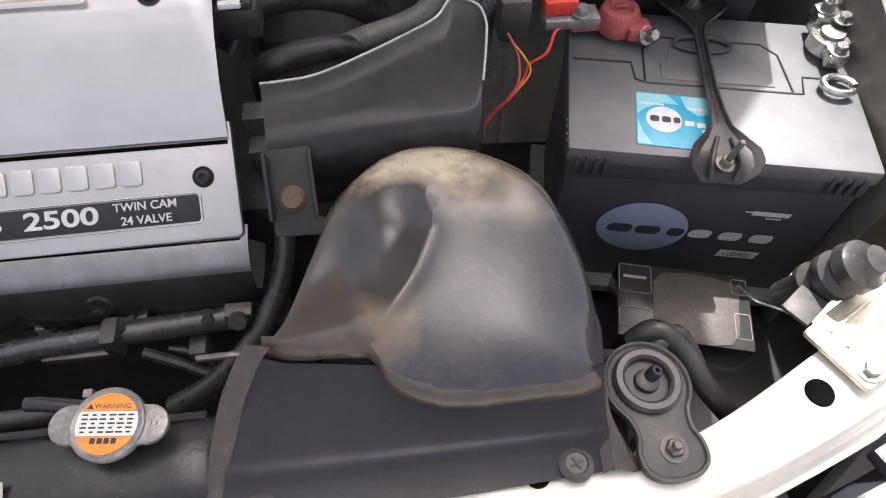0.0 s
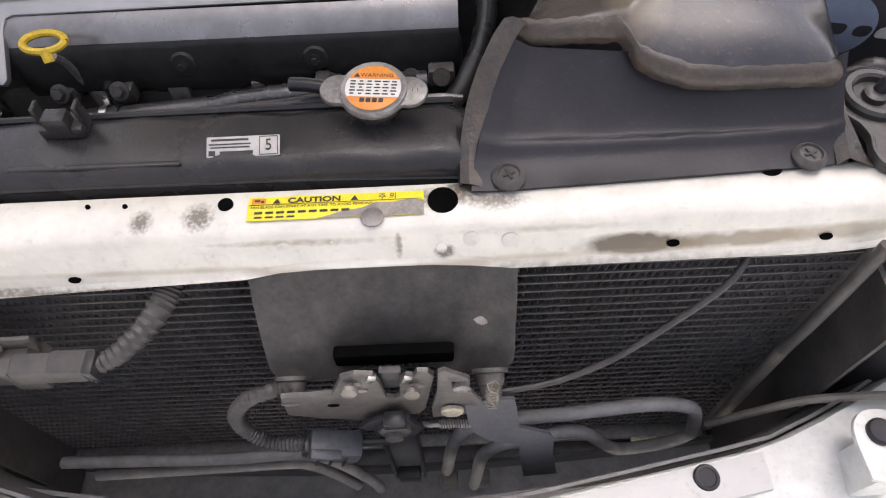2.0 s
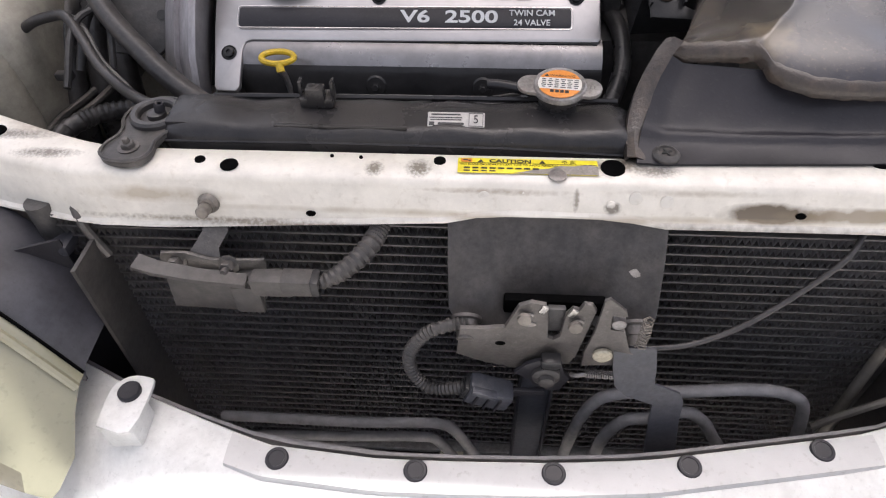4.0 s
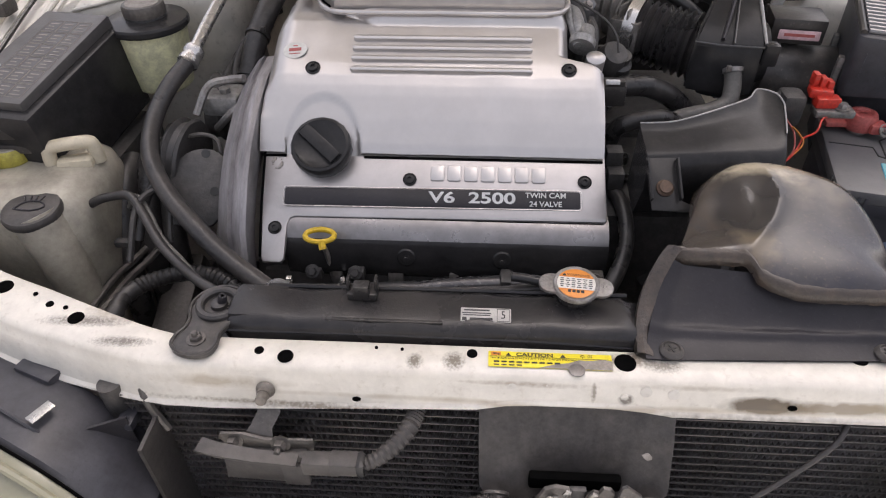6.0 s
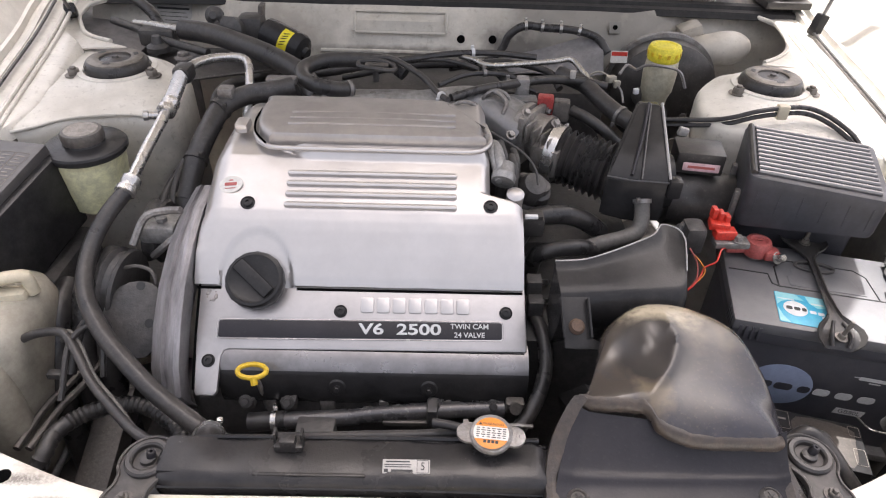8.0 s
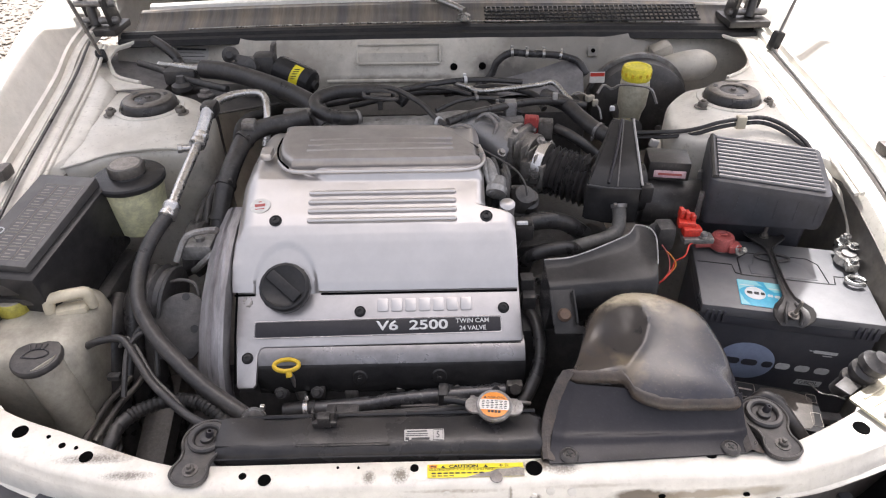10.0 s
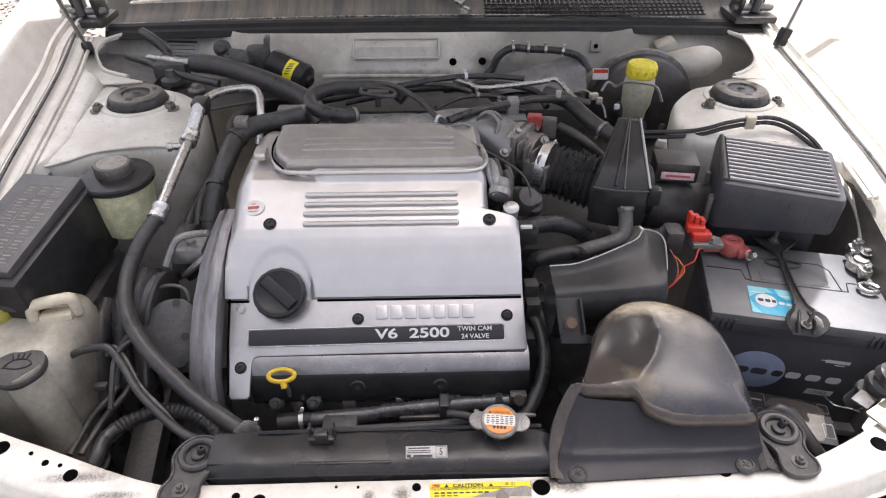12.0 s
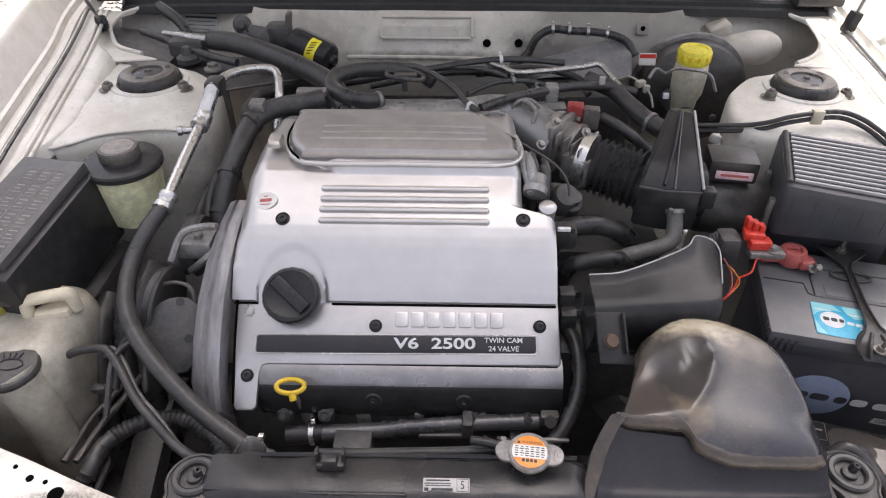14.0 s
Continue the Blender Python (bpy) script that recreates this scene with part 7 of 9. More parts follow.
guard = part("lower_guard", sheet(B(), rows, 0.0025), GREY_PLASTIC, scoop, "dark grey plastic guard with bolted corners")
rows = []
for q in smooth_line([(0.102, 0.006, 0.724), (0.103, 0.030, 0.730), (0.110, 0.060, 0.748), (0.122, 0.080, 0.768), (0.135, 0.095, 0.782)], 5):
    x, y, z = q
    k = 0.0014 * noise.noise(Vector((x * 90, y * 90, 8)))
    rows.append([(x - 0.006, y + 0.002, z - 0.006), (x - 0.005 + k, y, z + 0.002), (x + 0.001, y - 0.002, z + 0.004 + k), (x + 0.0095 + 1.2 * k, y - 0.003, z + 0.001)])
part("edge_tape", sheet(B(), rows, 0.0015), TAPE, guard, "brown tape along the edge")
rows = []
for q in smooth_line([(0.353, 0.010, 0.724), (0.353, 0.026, 0.729), (0.350, 0.042, 0.738), (0.349, 0.055, 0.746)], 5):
    x, y, z = q
    w = max(0.0, 1 - (y - 0.010) / 0.03)
    rows.append([(x - 0.009, y - 0.002, z + 0.001), (x - 0.002, y, z + 0.006), (x + 0.004 + 0.007 * w, y - 0.003 * w, z + 0.003 - 0.001 * w), (x + 0.005 + 0.012 * w, y + 0.002 - 0.004 * w, z - 0.005 + 0.003 * w)])
part("edge_tape", sheet(B(), rows, 0.0015), TAPE, guard, "brown tape along the edge")
for x, y in ((0.129, 0.010), (0.328, 0.016)):
    bm = lathe(B(), [(0.0115, 0), (0.0115, 0.002), (0.0090, 0.0045), (0.0075, 0.0050), (0.0068, 0.0035), (0.002, 0.0035)], Matrix.Translation((x, y, 0.7245)), 24)
    sc = part("guard_screw", bm, BRACKET, guard, "plastic screw with a cross slot")
    bm = box(B(), (x, y, 0.7285), (0.009, 0.002, 0.001), 0.0003, Matrix.Rotation(0.4, 4, "Z"))
    box(bm, (x, y, 0.7286), (0.002, 0.009, 0.001), 0.0003, Matrix.Rotation(0.4, 4, "Z"))
    part("cross_slot", bm, INK, sc)

# ---- the upper resonator behind the scoop ----
res = thing("intake_resonator", (0.22, 0.30, 0.70), "glossy black plastic intake resonator with a bolted bracket", "air duct")
back_ = [(0.136, 0.304, 0.800), (0.152, 0.305, 0.800), (0.178, 0.308, 0.801), (0.212, 0.321, 0.804), (0.247, 0.338, 0.807), (0.277, 0.356, 0.809), (0.292, 0.375, 0.812), (0.312, 0.367, 0.811), (0.317, 0.349, 0.808)]
front_ = [(0.139, 0.257, 0.785), (0.158, 0.2585, 0.7855), (0.180, 0.260, 0.786), (0.209, 0.262, 0.787), (0.240, 0.264, 0.7875), (0.268, 0.266, 0.788), (0.290, 0.268, 0.788), (0.302, 0.275, 0.790), (0.307, 0.293, 0.794)]
rows = []
for a, b in zip(smooth_line(front_, 4), smooth_line(back_, 4)):
    mid = lambda f, lift: tuple(a * (1 - f) + b * f + np.array((0, 0, lift)))
    rows.append([tuple(a + np.array((0, 0.010, -0.090))), tuple(a + np.array((0, -0.012, -0.040))), tuple(a + np.array((0, -0.013, -0.022))), tuple(a + np.array((0, -0.008, -0.008))), mid(0.0, 0.0), mid(0.06, 0.001), mid(0.35, 0.0), mid(0.7, -0.0005), mid(0.95, 0.0), mid(0.985, 0.0015), mid(1.0, 0.0015), mid(1.015, -0.003), tuple(b + np.array((0, 0.008, -0.09)))])
shell2 = part("resonator_body", loft(B(), rows), BLACK, res, "glossy black plastic body with a bright rolled rim")
part("resonator_rim", tube(B(), [tuple(q + np.array((0, 0.001, 0.002))) for q in smooth_line(back_ + [(0.3150, 0.332, 0.8035), (0.311, 0.312, 0.799), (0.307, 0.294, 0.795)], 4)], 0.0011, 8, 1), EDGE, shell2, "rim with a painted sun glint")
part("resonator_fold", tube(B(), [tuple(q + np.array((0, 0.001, -0.001))) for q in smooth_line(front_[:-1], 4)], 0.0013, 8, 1), DUSTY_LID, shell2)
mk_ = basis((0.155, 0.224, 0.766), (1, 0.05, 0), (0, 0.80, 0.55))
bm = plate(B(), [(-0.016, -0.030), (0.034, -0.034), (0.036, -0.028), (0.017, -0.018), (0.017, 0.034), (-0.018, 0.034)], 0.003, mk_, 0.001)
for sx in (-0.0165, 0.0165):
    box(bm, mk_ @ Vector((sx, 0.006, 0.006)), (0.0028, 0.050, 0.010), 0.001, mk_.to_3x3().to_4x4())
lug = part("resonator_bracket", bm, BLACK, res)
bm = lathe(B(), [(0.010, 0), (0.010, 0.002), (0.0075, 0.004), (0.0072, 0.006), (0.002, 0.0055)], mk_ @ Matrix.Translation((0, -0.004, 0.003)), 20)
part("rusty_bolt", bm, RUST, lug, "rusty bolt")


# ---- battery, its clamp and terminals ----
BM = Matrix.Translation((0.5275, 0.3310, -0.029)) @ Matrix.Rotation(radians(-12.9), 4, "Z")


def bp(x, y, z):
    return BM @ Vector((x * 0.98, y * 0.98, z))


bat = thing("battery", bp(0, 0, 0.565), "dark grey car battery with pale blue printing on its front", "battery")
case = part("battery_case", box(B(), bp(0, 0, 0.648), (0.256, 0.170, 0.166), 0.004, BM.to_3x3().to_4x4()), BATTERY, bat, "dark blue grey plastic case")
bm = box(B(), bp(0, 0.005, 0.738), (0.258, 0.186, 0.018), 0.003, BM.to_3x3().to_4x4())
lidb = part("battery_lid", bm, BATTERY, bat, "dark grey battery lid with a dusty top")
part("lid_top", box(B(), bp(0, 0.005, 0.756), (0.262, 0.190, 0.018), 0.004, BM.to_3x3().to_4x4()), BATTERY_LID, lidb, "dusty grey lid top")
for s in (-1, 1):
    for k in range(4):
        part("lid_rib", box(B(), bp(s * 0.123 - s * 0.0085 * k, -0.0905, 0.746), (0.0040, 0.006, 0.022), 0.0008, BM.to_3x3().to_4x4()), BATTERY, lidb)
for k in range(4):
    part("lid_rib", box(B(), bp(-0.1332, -0.080 + 0.0085 * k, 0.752), (0.003, 0.0035, 0.020), 0.0008, BM.to_3x3().to_4x4()), BATTERY, lidb)
# moulded seams of the lid: a central well and its step lines
def seam(pts, r=0.0011):
    return part("lid_seam", tube(B(), [tuple(bp(x, y, 0.7652)) for x, y in pts], r, 5, 1), INK, lidb)


seam([(-0.129, 0.024), (-0.074, 0.024), (-0.071, 0.002), (-0.062, -0.002), (-0.02, -0.002), (0.073, -0.002), (0.082, -0.002), (0.085, 0.021), (0.130, 0.022)])
seam([(-0.062, -0.002), (-0.062, 0.045), (-0.043, 0.064), (0.052, 0.064), (0.067, 0.050), (0.073, -0.002)])
bm = plate(B(), [(-0.045, 0.004), (-0.046, 0.026), (-0.040, 0.028), (-0.036, 0.046), (0.030, 0.048), (0.042, 0.040), (0.048, 0.020), (0.054, 0.018), (0.056, 0.004)], 0.0015, BM @ Matrix.Translation((0, 0, 0.7645)), 0.0005)
part("vent_cover", bm, BATTERY_LID, lidb)
# front printing: a disc, and plain bars for the maker's name
mf = basis(bp(0, -0.0885, 0.648), BM.to_3x3() @ Vector((1, 0, 0)), (0, 0, 1))
part("printed_disc", plate(B(), [(-0.042 + 0.0435 * math.cos(w), 0.010 + 0.0385 * math.sin(w)) for w in (2 * math.pi * k / 40 for k in range(40))], 0.0004, mf, 0.0001), PALE_BLUE, case, "pale blue printed disc")
bars("print_bar", [(-0.064 + 0.027 * k, 0.008, w, 0.013) for k, w in enumerate((0.024, 0.024, 0.016))], mf @ Matrix.Translation((0, 0, 0.0005)), BATTERY, case, lean=0.14, round_=0.005)
bars("print_bar", [(0.013 + 0.029 * k, 0.008, 0.021, 0.013) for k in range(3)], mf, PRINT, case, lean=0.2, round_=0.005, label="white printed bar")
bars("print_bar", ((0.060, 0.047, 0.034, 0.006), (0.040, 0.048, 0.008, 0.0015), (0.065, 0.0405, 0.014, 0.002)), mf, PRINT, case, lean=0.15)
part("print_bar", plate(B(), [(0.040, -0.026), (0.078, -0.026), (0.081, -0.015), (0.043, -0.015)], 0.0003, mf, 0), PRINT, case, "white printed bar")
words("battery_code", "GB80L", 0.0100, mf @ Matrix.Translation((0.0605, -0.0205, 0.0005)), BATTERY, case, 0.0001, wide=1.05)
# sticker on the lid
mS = BM @ Matrix.Translation((-0.038, -0.049, 0.7654)) @ Matrix.Rotation(radians(-2), 4, "Z")
stk = part("lid_sticker", plate(B(), rounded(0.068, 0.064, 0.002), 0.0006, mS, 0.0001), BLUE, lidb, "blue plastic sticker with a white disc")
part("sticker_disc", plate(B(), [(-0.010 + 0.0155 * math.cos(w), 0.0155 * math.sin(w)) for w in (2 * math.pi * k / 28 for k in range(28))], 0.0003, mS @ Matrix.Translation((0, 0, 0.0006)), 0), PRINT, stk)
bars("sticker_bar", ((-0.018, 0, 0.008, 0.007), (-0.008, 0, 0.008, 0.007), (0.001, 0, 0.006, 0.007)), mS @ Matrix.Translation((0, 0, 0.0010)), INK, stk, 0.0002, round_=0.002)
bars("sticker_bar", ((0.012, -0.002, 0.008, 0.006), (0.022, -0.003, 0.008, 0.006), (0.026, -0.010, 0.008, 0.004), (0.020, 0.016, 0.016, 0.003), (-0.02, 0.018, 0.022, 0.002)), mS @ Matrix.Translation((0, 0, 0.0007)), PRINT, stk, 0.0002, round_=0.001)
for pts in ([(-0.033, 0.031), (-0.006, 0.031), (0.004, 0.020), (-0.012, 0.020), (-0.026, 0.012), (-0.033, 0.004)], [(-0.033, -0.031), (-0.020, -0.031), (-0.028, -0.018), (-0.033, -0.002)], [(0.006, 0.031), (0.033, 0.031), (0.033, 0.012), (0.020, 0.008), (0.010, 0.016)]):
    part("sticker_swirl", plate(B(), pts[::-1], 0.0002, mS @ Matrix.Translation((0, 0, 0.0006)), 0), TEAL, stk, "pale teal swirl")
# terminals: a red-capped positive, a bare negative with its clamp
pos = part("positive_terminal", lathe(B(), [(0.012, 0.760), (0.011, 0.785), (0.002, 0.786)], Matrix.Translation(bp(-0.088, 0.066, 0)), 18), STEEL, bat)
bm = lathe(B(), [(0.019, 0.772), (0.020, 0.778), (0.020, 0.788), (0.017, 0.794), (0.012, 0.795), (0.010, 0.792), (0.002, 0.792)], Matrix.Translation(bp(-0.088, 0.066, 0)), 24)
box(bm, bp(-0.088, 0.066, 0.796), (0.012, 0.003, 0.002), 0.0006)
box(bm, bp(-0.070, 0.054, 0.780), (0.022, 0.020, 0.014), 0.004)
box(bm, bp(-0.115, 0.064, 0.777), (0.040, 0.020, 0.008), 0.003)
part("red_terminal_cap", bm, RED_FADED, pos, "faded red terminal cover")
bm = hexbolt(B(), bp(-0.062, 0.046, 0.780), (0.3, -0.6, 0.5), 0.006, 0.012)
part("clamp_bolt", bm, BRIGHT, pos)
neg = part("negative_terminal", lathe(B(), [(0.012, 0.760), (0.011, 0.788), (0.002, 0.789)], Matrix.Translation(bp(0.112, 0.062, 0)), 18), STEEL, bat)
bm = lathe(B(), [(0.0115, 0.770), (0.018, 0.770), (0.018, 0.784), (0.0115, 0.784)], Matrix.Translation(bp(0.112, 0.062, 0)), 24)
box(bm, bp(0.112, 0.042, 0.778), (0.018, 0.026, 0.014), 0.003, BM.to_3x3().to_4x4())
box(bm, bp(0.112, 0.084, 0.785), (0.030, 0.022, 0.020), 0.004, BM.to_3x3().to_4x4())
hexbolt(bm, bp(0.112, 0.036, 0.785), (0, 0, 1), 0.006, 0.008)
hexbolt(bm, bp(0.106, 0.084, 0.795), (0, 0, 1), 0.007, 0.010, 1.4, 0.004)
hexbolt(bm, bp(0.120, 0.072, 0.793), (0, 0, 1), 0.006, 0.007)
part("terminal_clamp", bm, BRIGHT, neg, "bright metal terminal clamp")
bm = tube(B(), [tuple(bp(0.112 + 0.014 * math.cos(w), 0.006 + 0.011 * math.sin(w), 0.772)) for w in (2 * math.pi * k / 20 for k in range(19))], 0.0035, 8, 1)
part("loose_ring_terminal", bm, BRIGHT, neg, "bright loose ring terminal")
part("ground_strap", tube(B(), [tuple(bp(0.112, 0.097, 0.788)), tuple(bp(0.135, 0.10, 0.80)), (0.67, 0.38, 0.76), (0.69, 0.35, 0.70)], 0.006, 10), STEEL, neg)

clamp = thing("battery_clamp", bp(0.0, 0, 0.765), "black steel battery hold-down strap with bolts at both ends", "clamp")
rows = []
for y, w, z, xo in ((-0.111, 0.020, 0.757, -0.004), (-0.106, 0.028, 0.764, -0.003), (-0.097, 0.030, 0.770, -0.002), (-0.086, 0.027, 0.7715, -0.001), (-0.073, 0.016, 0.772, -0.002), (-0.060, 0.0085, 0.772, -0.003), (-0.042, 0.0055, 0.772, -0.004), (-0.010, 0.0038, 0.772, -0.006), (0.030, 0.0036, 0.772, -0.007), (0.066, 0.0036, 0.772, -0.008), (0.078, 0.009, 0.773, -0.009), (0.088, 0.023, 0.775, -0.011), (0.098, 0.033, 0.777, -0.013), (0.110, 0.034, 0.776, -0.014)):
    rim = 0.0036 if w < 0.015 else 0.0055
    rows.append([tuple(bp(xo + w * f, y, z + (rim if abs(f) == 1 else 0.0012 if f == 0 else 0))) for f in (-1, -0.78, -0.4, 0, 0.4, 0.78, 1)])
part("strap", sheet(B(), rows, 0.002), BLACK_DUSTY, clamp, "black pressed strap with raised rims and flared ends")
for f in (-1, 1):
    part("strap_rib", tube(B(), [tuple(bp(-0.004 + 0.010 * f, -0.112, 0.763)), tuple(bp(-0.003 + 0.012 * f, -0.100, 0.7735)), tuple(bp(-0.002 + 0.006 * f, -0.074, 0.7735))], 0.0022, 8), BRACKET, clamp)
part("hold_bolt", hexbolt(B(), bp(-0.004, -0.101, 0.770), (0.10, -0.1, 1), 0.0055, 0.007, 1.5, 0.022), MOUNT, clamp, "dull threaded stud with its nut")
part("hold_bolt", hexbolt(B(), bp(-0.012, 0.102, 0.778), (0, 0, 1), 0.0055, 0.007, 1.5, 0.034), MOUNT, clamp, "dull threaded stud with its nut")
bm = tube(B(), [tuple(bp(-0.005 + 0.027 * math.cos(w), 0.054 + 0.011 * math.sin(w), 0.7685)) for w in (2 * math.pi * k / 24 for k in range(25))], 0.0026, 8, 1)
part("strap_loop", bm, BRACKET, clamp)
part("battery_tray", box(B(), bp(0, 0, 0.558), (0.29, 0.20, 0.014), 0.004, BM.to_3x3().to_4x4()), UNDER, car)

# positive fuse link: red connector and wires
fl_ = thing("fuse_link", (0.385, 0.395, 0.76), "red plastic fuse link block beside the battery", "fuse link")
bm = box(B(), (0.384, 0.402, 0.800), (0.028, 0.024, 0.012), 0.003, Matrix.Rotation(-0.2, 4, "Z"))
for k in range(3):
    box(bm, (0.376 + 0.0085 * k, 0.410 - 0.003 * k, 0.814 - 0.0035 * k), (0.0075, 0.014, 0.016), 0.002)
box(bm, (0.390, 0.390, 0.792), (0.030, 0.018, 0.014), 0.003)
part("red_block", bm, RED, fl_)
bm = box(B(), (0.40, 0.385, 0.780), (0.05, 0.022, 0.010), 0.003)
hexbolt(bm, (0.408, 0.381, 0.786), (0, 0, 1), 0.006, 0.008)
part("link_bar", bm, STEEL, fl_)
bm = box(B(), (0.352, 0.405, 0.775), (0.030, 0.035, 0.045), 0.008)
tube(bm, [(0.345, 0.41, 0.79), (0.33, 0.42, 0.76), (0.33, 0.41, 0.70)], 0.009, 10, ribs=0.002)
part("conduit_end", bm, DARK, fl_)
hose("red_wire", [(0.392, 0.376, 0.778), (0.384, 0.372, 0.775), (0.375, 0.358, 0.765), (0.361, 0.357, 0.755), (0.356, 0.351, 0.745), (0.342, 0.338, 0.735), (0.325, 0.334, 0.720), (0.312, 0.327, 0.700), (0.300, 0.330, 0.670)], 0.0014, RED, "thin red wire beside the battery", "wire", seg=8)
hose("orange_wire", [(0.350, 0.372, 0.764), (0.356, 0.362, 0.760), (0.361, 0.352, 0.750), (0.345, 0.341, 0.735), (0.325, 0.336, 0.715), (0.310, 0.330, 0.690)], 0.0010, ORANGE, "thin orange wire beside the battery", "wire", seg=8)
hose("red_wire", [(0.345, 0.385, 0.768), (0.352, 0.366, 0.758), (0.350, 0.348, 0.742), (0.336, 0.338, 0.728), (0.318, 0.333, 0.708), (0.306, 0.332, 0.680)], 0.0012, RED_FADED, "thin faded red wire beside the battery", "wire", seg=8)

# ---- relay box before the battery ----
MR = Matrix.Translation((0.488, 0.172, 0.613)) @ Matrix.Rotation(radians(-15), 4, "Z")
rb = thing("relay_box", (0.488, 0.172, 0.563), "dusty black relay box with faint grey markings", "relay box")
bm = box(B(), (0, 0.004, -0.025), (0.124, 0.080, 0.050), 0.004)
moved(bm, 0, MR)
rbb = part("relay_cover", bm, BLACK, rb, "black plastic cover")
part("dust_patch", plate(B(), [(-0.026, -0.034), (0.040, -0.032), (0.050, 0.010), (0.046, 0.034), (-0.020, 0.036), (-0.028, 0.0)], 0.0006, MR, 0.0002, 3), SCUFFED, rbb, "brown scuffed patch")
for x0, y0, w, h in ((-0.045, 0.026, 0.030, 0.030), (-0.045, -0.016, 0.030, 0.020), (0.052, 0.030, 0.014, 0.016), (0.052, -0.012, 0.014, 0.026)):
    pts = [tuple(MR @ Vector((x + x0, y + y0, 0.0006))) for x, y in rounded(w, h, 0.002, 2)]
    part("printed_frame", tube(B(), pts + [pts[0]], 0.0004, 4, 1), WORN, rbb)
bars("print_bar", ((-0.045, 0.028, 0.022, 0.003),), MR, WORN, rbb)
hose("relay_harness", [(0.395, 0.105, 0.70), (0.412, 0.108, 0.712), (0.430, 0.095, 0.705), (0.445, 0.070, 0.69), (0.47, 0.055, 0.66)], 0.009, RUBBER, "black taped wire harness beside the relay box", "wire harness")
hose("relay_harness", [(0.375, 0.10, 0.69), (0.40, 0.092, 0.702), (0.428, 0.105, 0.71), (0.45, 0.08, 0.68)], 0.007, HOSE, "dusty taped wire harness beside the relay box", "wire harness")

# rubber-capped connector and bracket at the right end of the support
cb = thing("lamp_bracket", (0.555, 0.09, 0.72), "zinc plated bracket bolted to the support with a rubber boot", "bracket")
mb = Matrix.Translation((0.560, 0.083, 0.7255)) @ Matrix.Rotation(radians(28), 4, "Z")
bm = plate(B(), rounded(0.085, 0.055, 0.004), 0.004, mb, 0.001)
pz = part("zinc_plate", bm, ZINC, cb, "yellowish zinc plate")
for dy in (-0.014, 0.002, 0.016):
    part("pressed_rib", box(B(), mb @ Vector((0, dy, 0.0045)), (0.055, 0.003, 0.003), 0.001, mb.to_3x3().to_4x4()), ZINC, pz)
for dx, dy in ((-0.030, -0.018), (0.028, -0.018)):
    part("bolt", hexbolt(B(), mb @ Vector((dx, dy, 0.004)), (0, 0, 1), 0.006, 0.006), BRIGHT, pz)
bm = lathe(B(), [(0.012, -0.055), (0.0135, -0.032), (0.017, -0.026), (0.0175, -0.020), (0.0135, -0.014), (0.0185, -0.006), (0.019, 0.002), (0.0145, 0.008), (0.0195, 0.014), (0.0185, 0.024), (0.012, 0.029), (0.010, 0.036), (0.004, 0.038)], toward((0.548, 0.125, 0.738), (0.25, -0.25, 1)), 24)
part("rubber_boot", bm, HOSE, cb, "dusty black rubber boot")
part("tab", box(B(), (0.546, 0.148, 0.700), (0.016, 0.009, 0.008), 0.002, Matrix.Rotation(0.6, 4, "Z")), PRINT, cb, "small white plug")
bm = box(B(), (0.520, 0.108, 0.728), (0.028, 0.022, 0.004), 0.002, Matrix.Rotation(0.6, 4, "Z"))
part("tab", bm, BRACKET, cb)
hose("lamp_wire", [(0.50, 0.150, 0.690), (0.515, 0.140, 0.68), (0.525, 0.125, 0.69), (0.536, 0.118, 0.690)], 0.0012, BRIGHT, "bare thin wire loop by the relay box", "wire", seg=6)

# ---- air cleaner box, sensor duct, bellows ----
MA = Matrix.Translation((0.530, 0.475, 0.0)) @ Matrix.Rotation(radians(-17), 4, "Z")
ab = thing("air_cleaner", MA @ Vector((0, 0, 0.62)), "black plastic air cleaner box with a ribbed lid", "air cleaner")
bm = B()
a_ring = lambda sx, sy, dz, yo=0, kx=-0.03: [tuple(MA @ Vector((x * sx, y * sy + yo, 0)) + Vector((0, 0, dz + 0.09 * y * sy + kx * x * sx))) for x, y in rounded(0.185, 0.150, 0.012)]
loft(bm, [a_ring(0.90, 0.62, 0.66, 0.028), a_ring(0.92, 0.66, 0.788, 0.024, 0.09), a_ring(0.97, 0.97, 0.794, 0, 0.09), a_ring(0.985, 0.985, 0.799, 0, 0.09), a_ring(1.0, 1.0, 0.853), a_ring(1.0, 0.995, 0.860), a_ring(0.985, 0.975, 0.8655), a_ring(0.94, 0.92, 0.867), a_ring(0.05, 0.05, 0.868)])
abb = part("box_body", bm, HOUSING, ab)
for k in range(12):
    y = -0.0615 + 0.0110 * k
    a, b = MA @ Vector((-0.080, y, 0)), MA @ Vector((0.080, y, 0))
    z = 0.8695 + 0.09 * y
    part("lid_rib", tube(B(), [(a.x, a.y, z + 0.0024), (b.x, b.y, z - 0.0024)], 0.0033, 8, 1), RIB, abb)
for k in range(6):
    x = -0.075 + 0.030 * k
    part("body_rib", tube(B(), [tuple(MA @ Vector((x, -0.0745, 0.842))), tuple(MA @ Vector((x, -0.0735, 0.806)))], 0.0012, 6, 1), HOUSING, abb)
part("lid_bead", tube(B(), [tuple(MA @ Vector((-0.086, -0.066, 0.8645))), tuple(MA @ Vector((-0.086, 0.066, 0.8765)))], 0.0045, 8, 1), BLACK_DUSTY, abb)
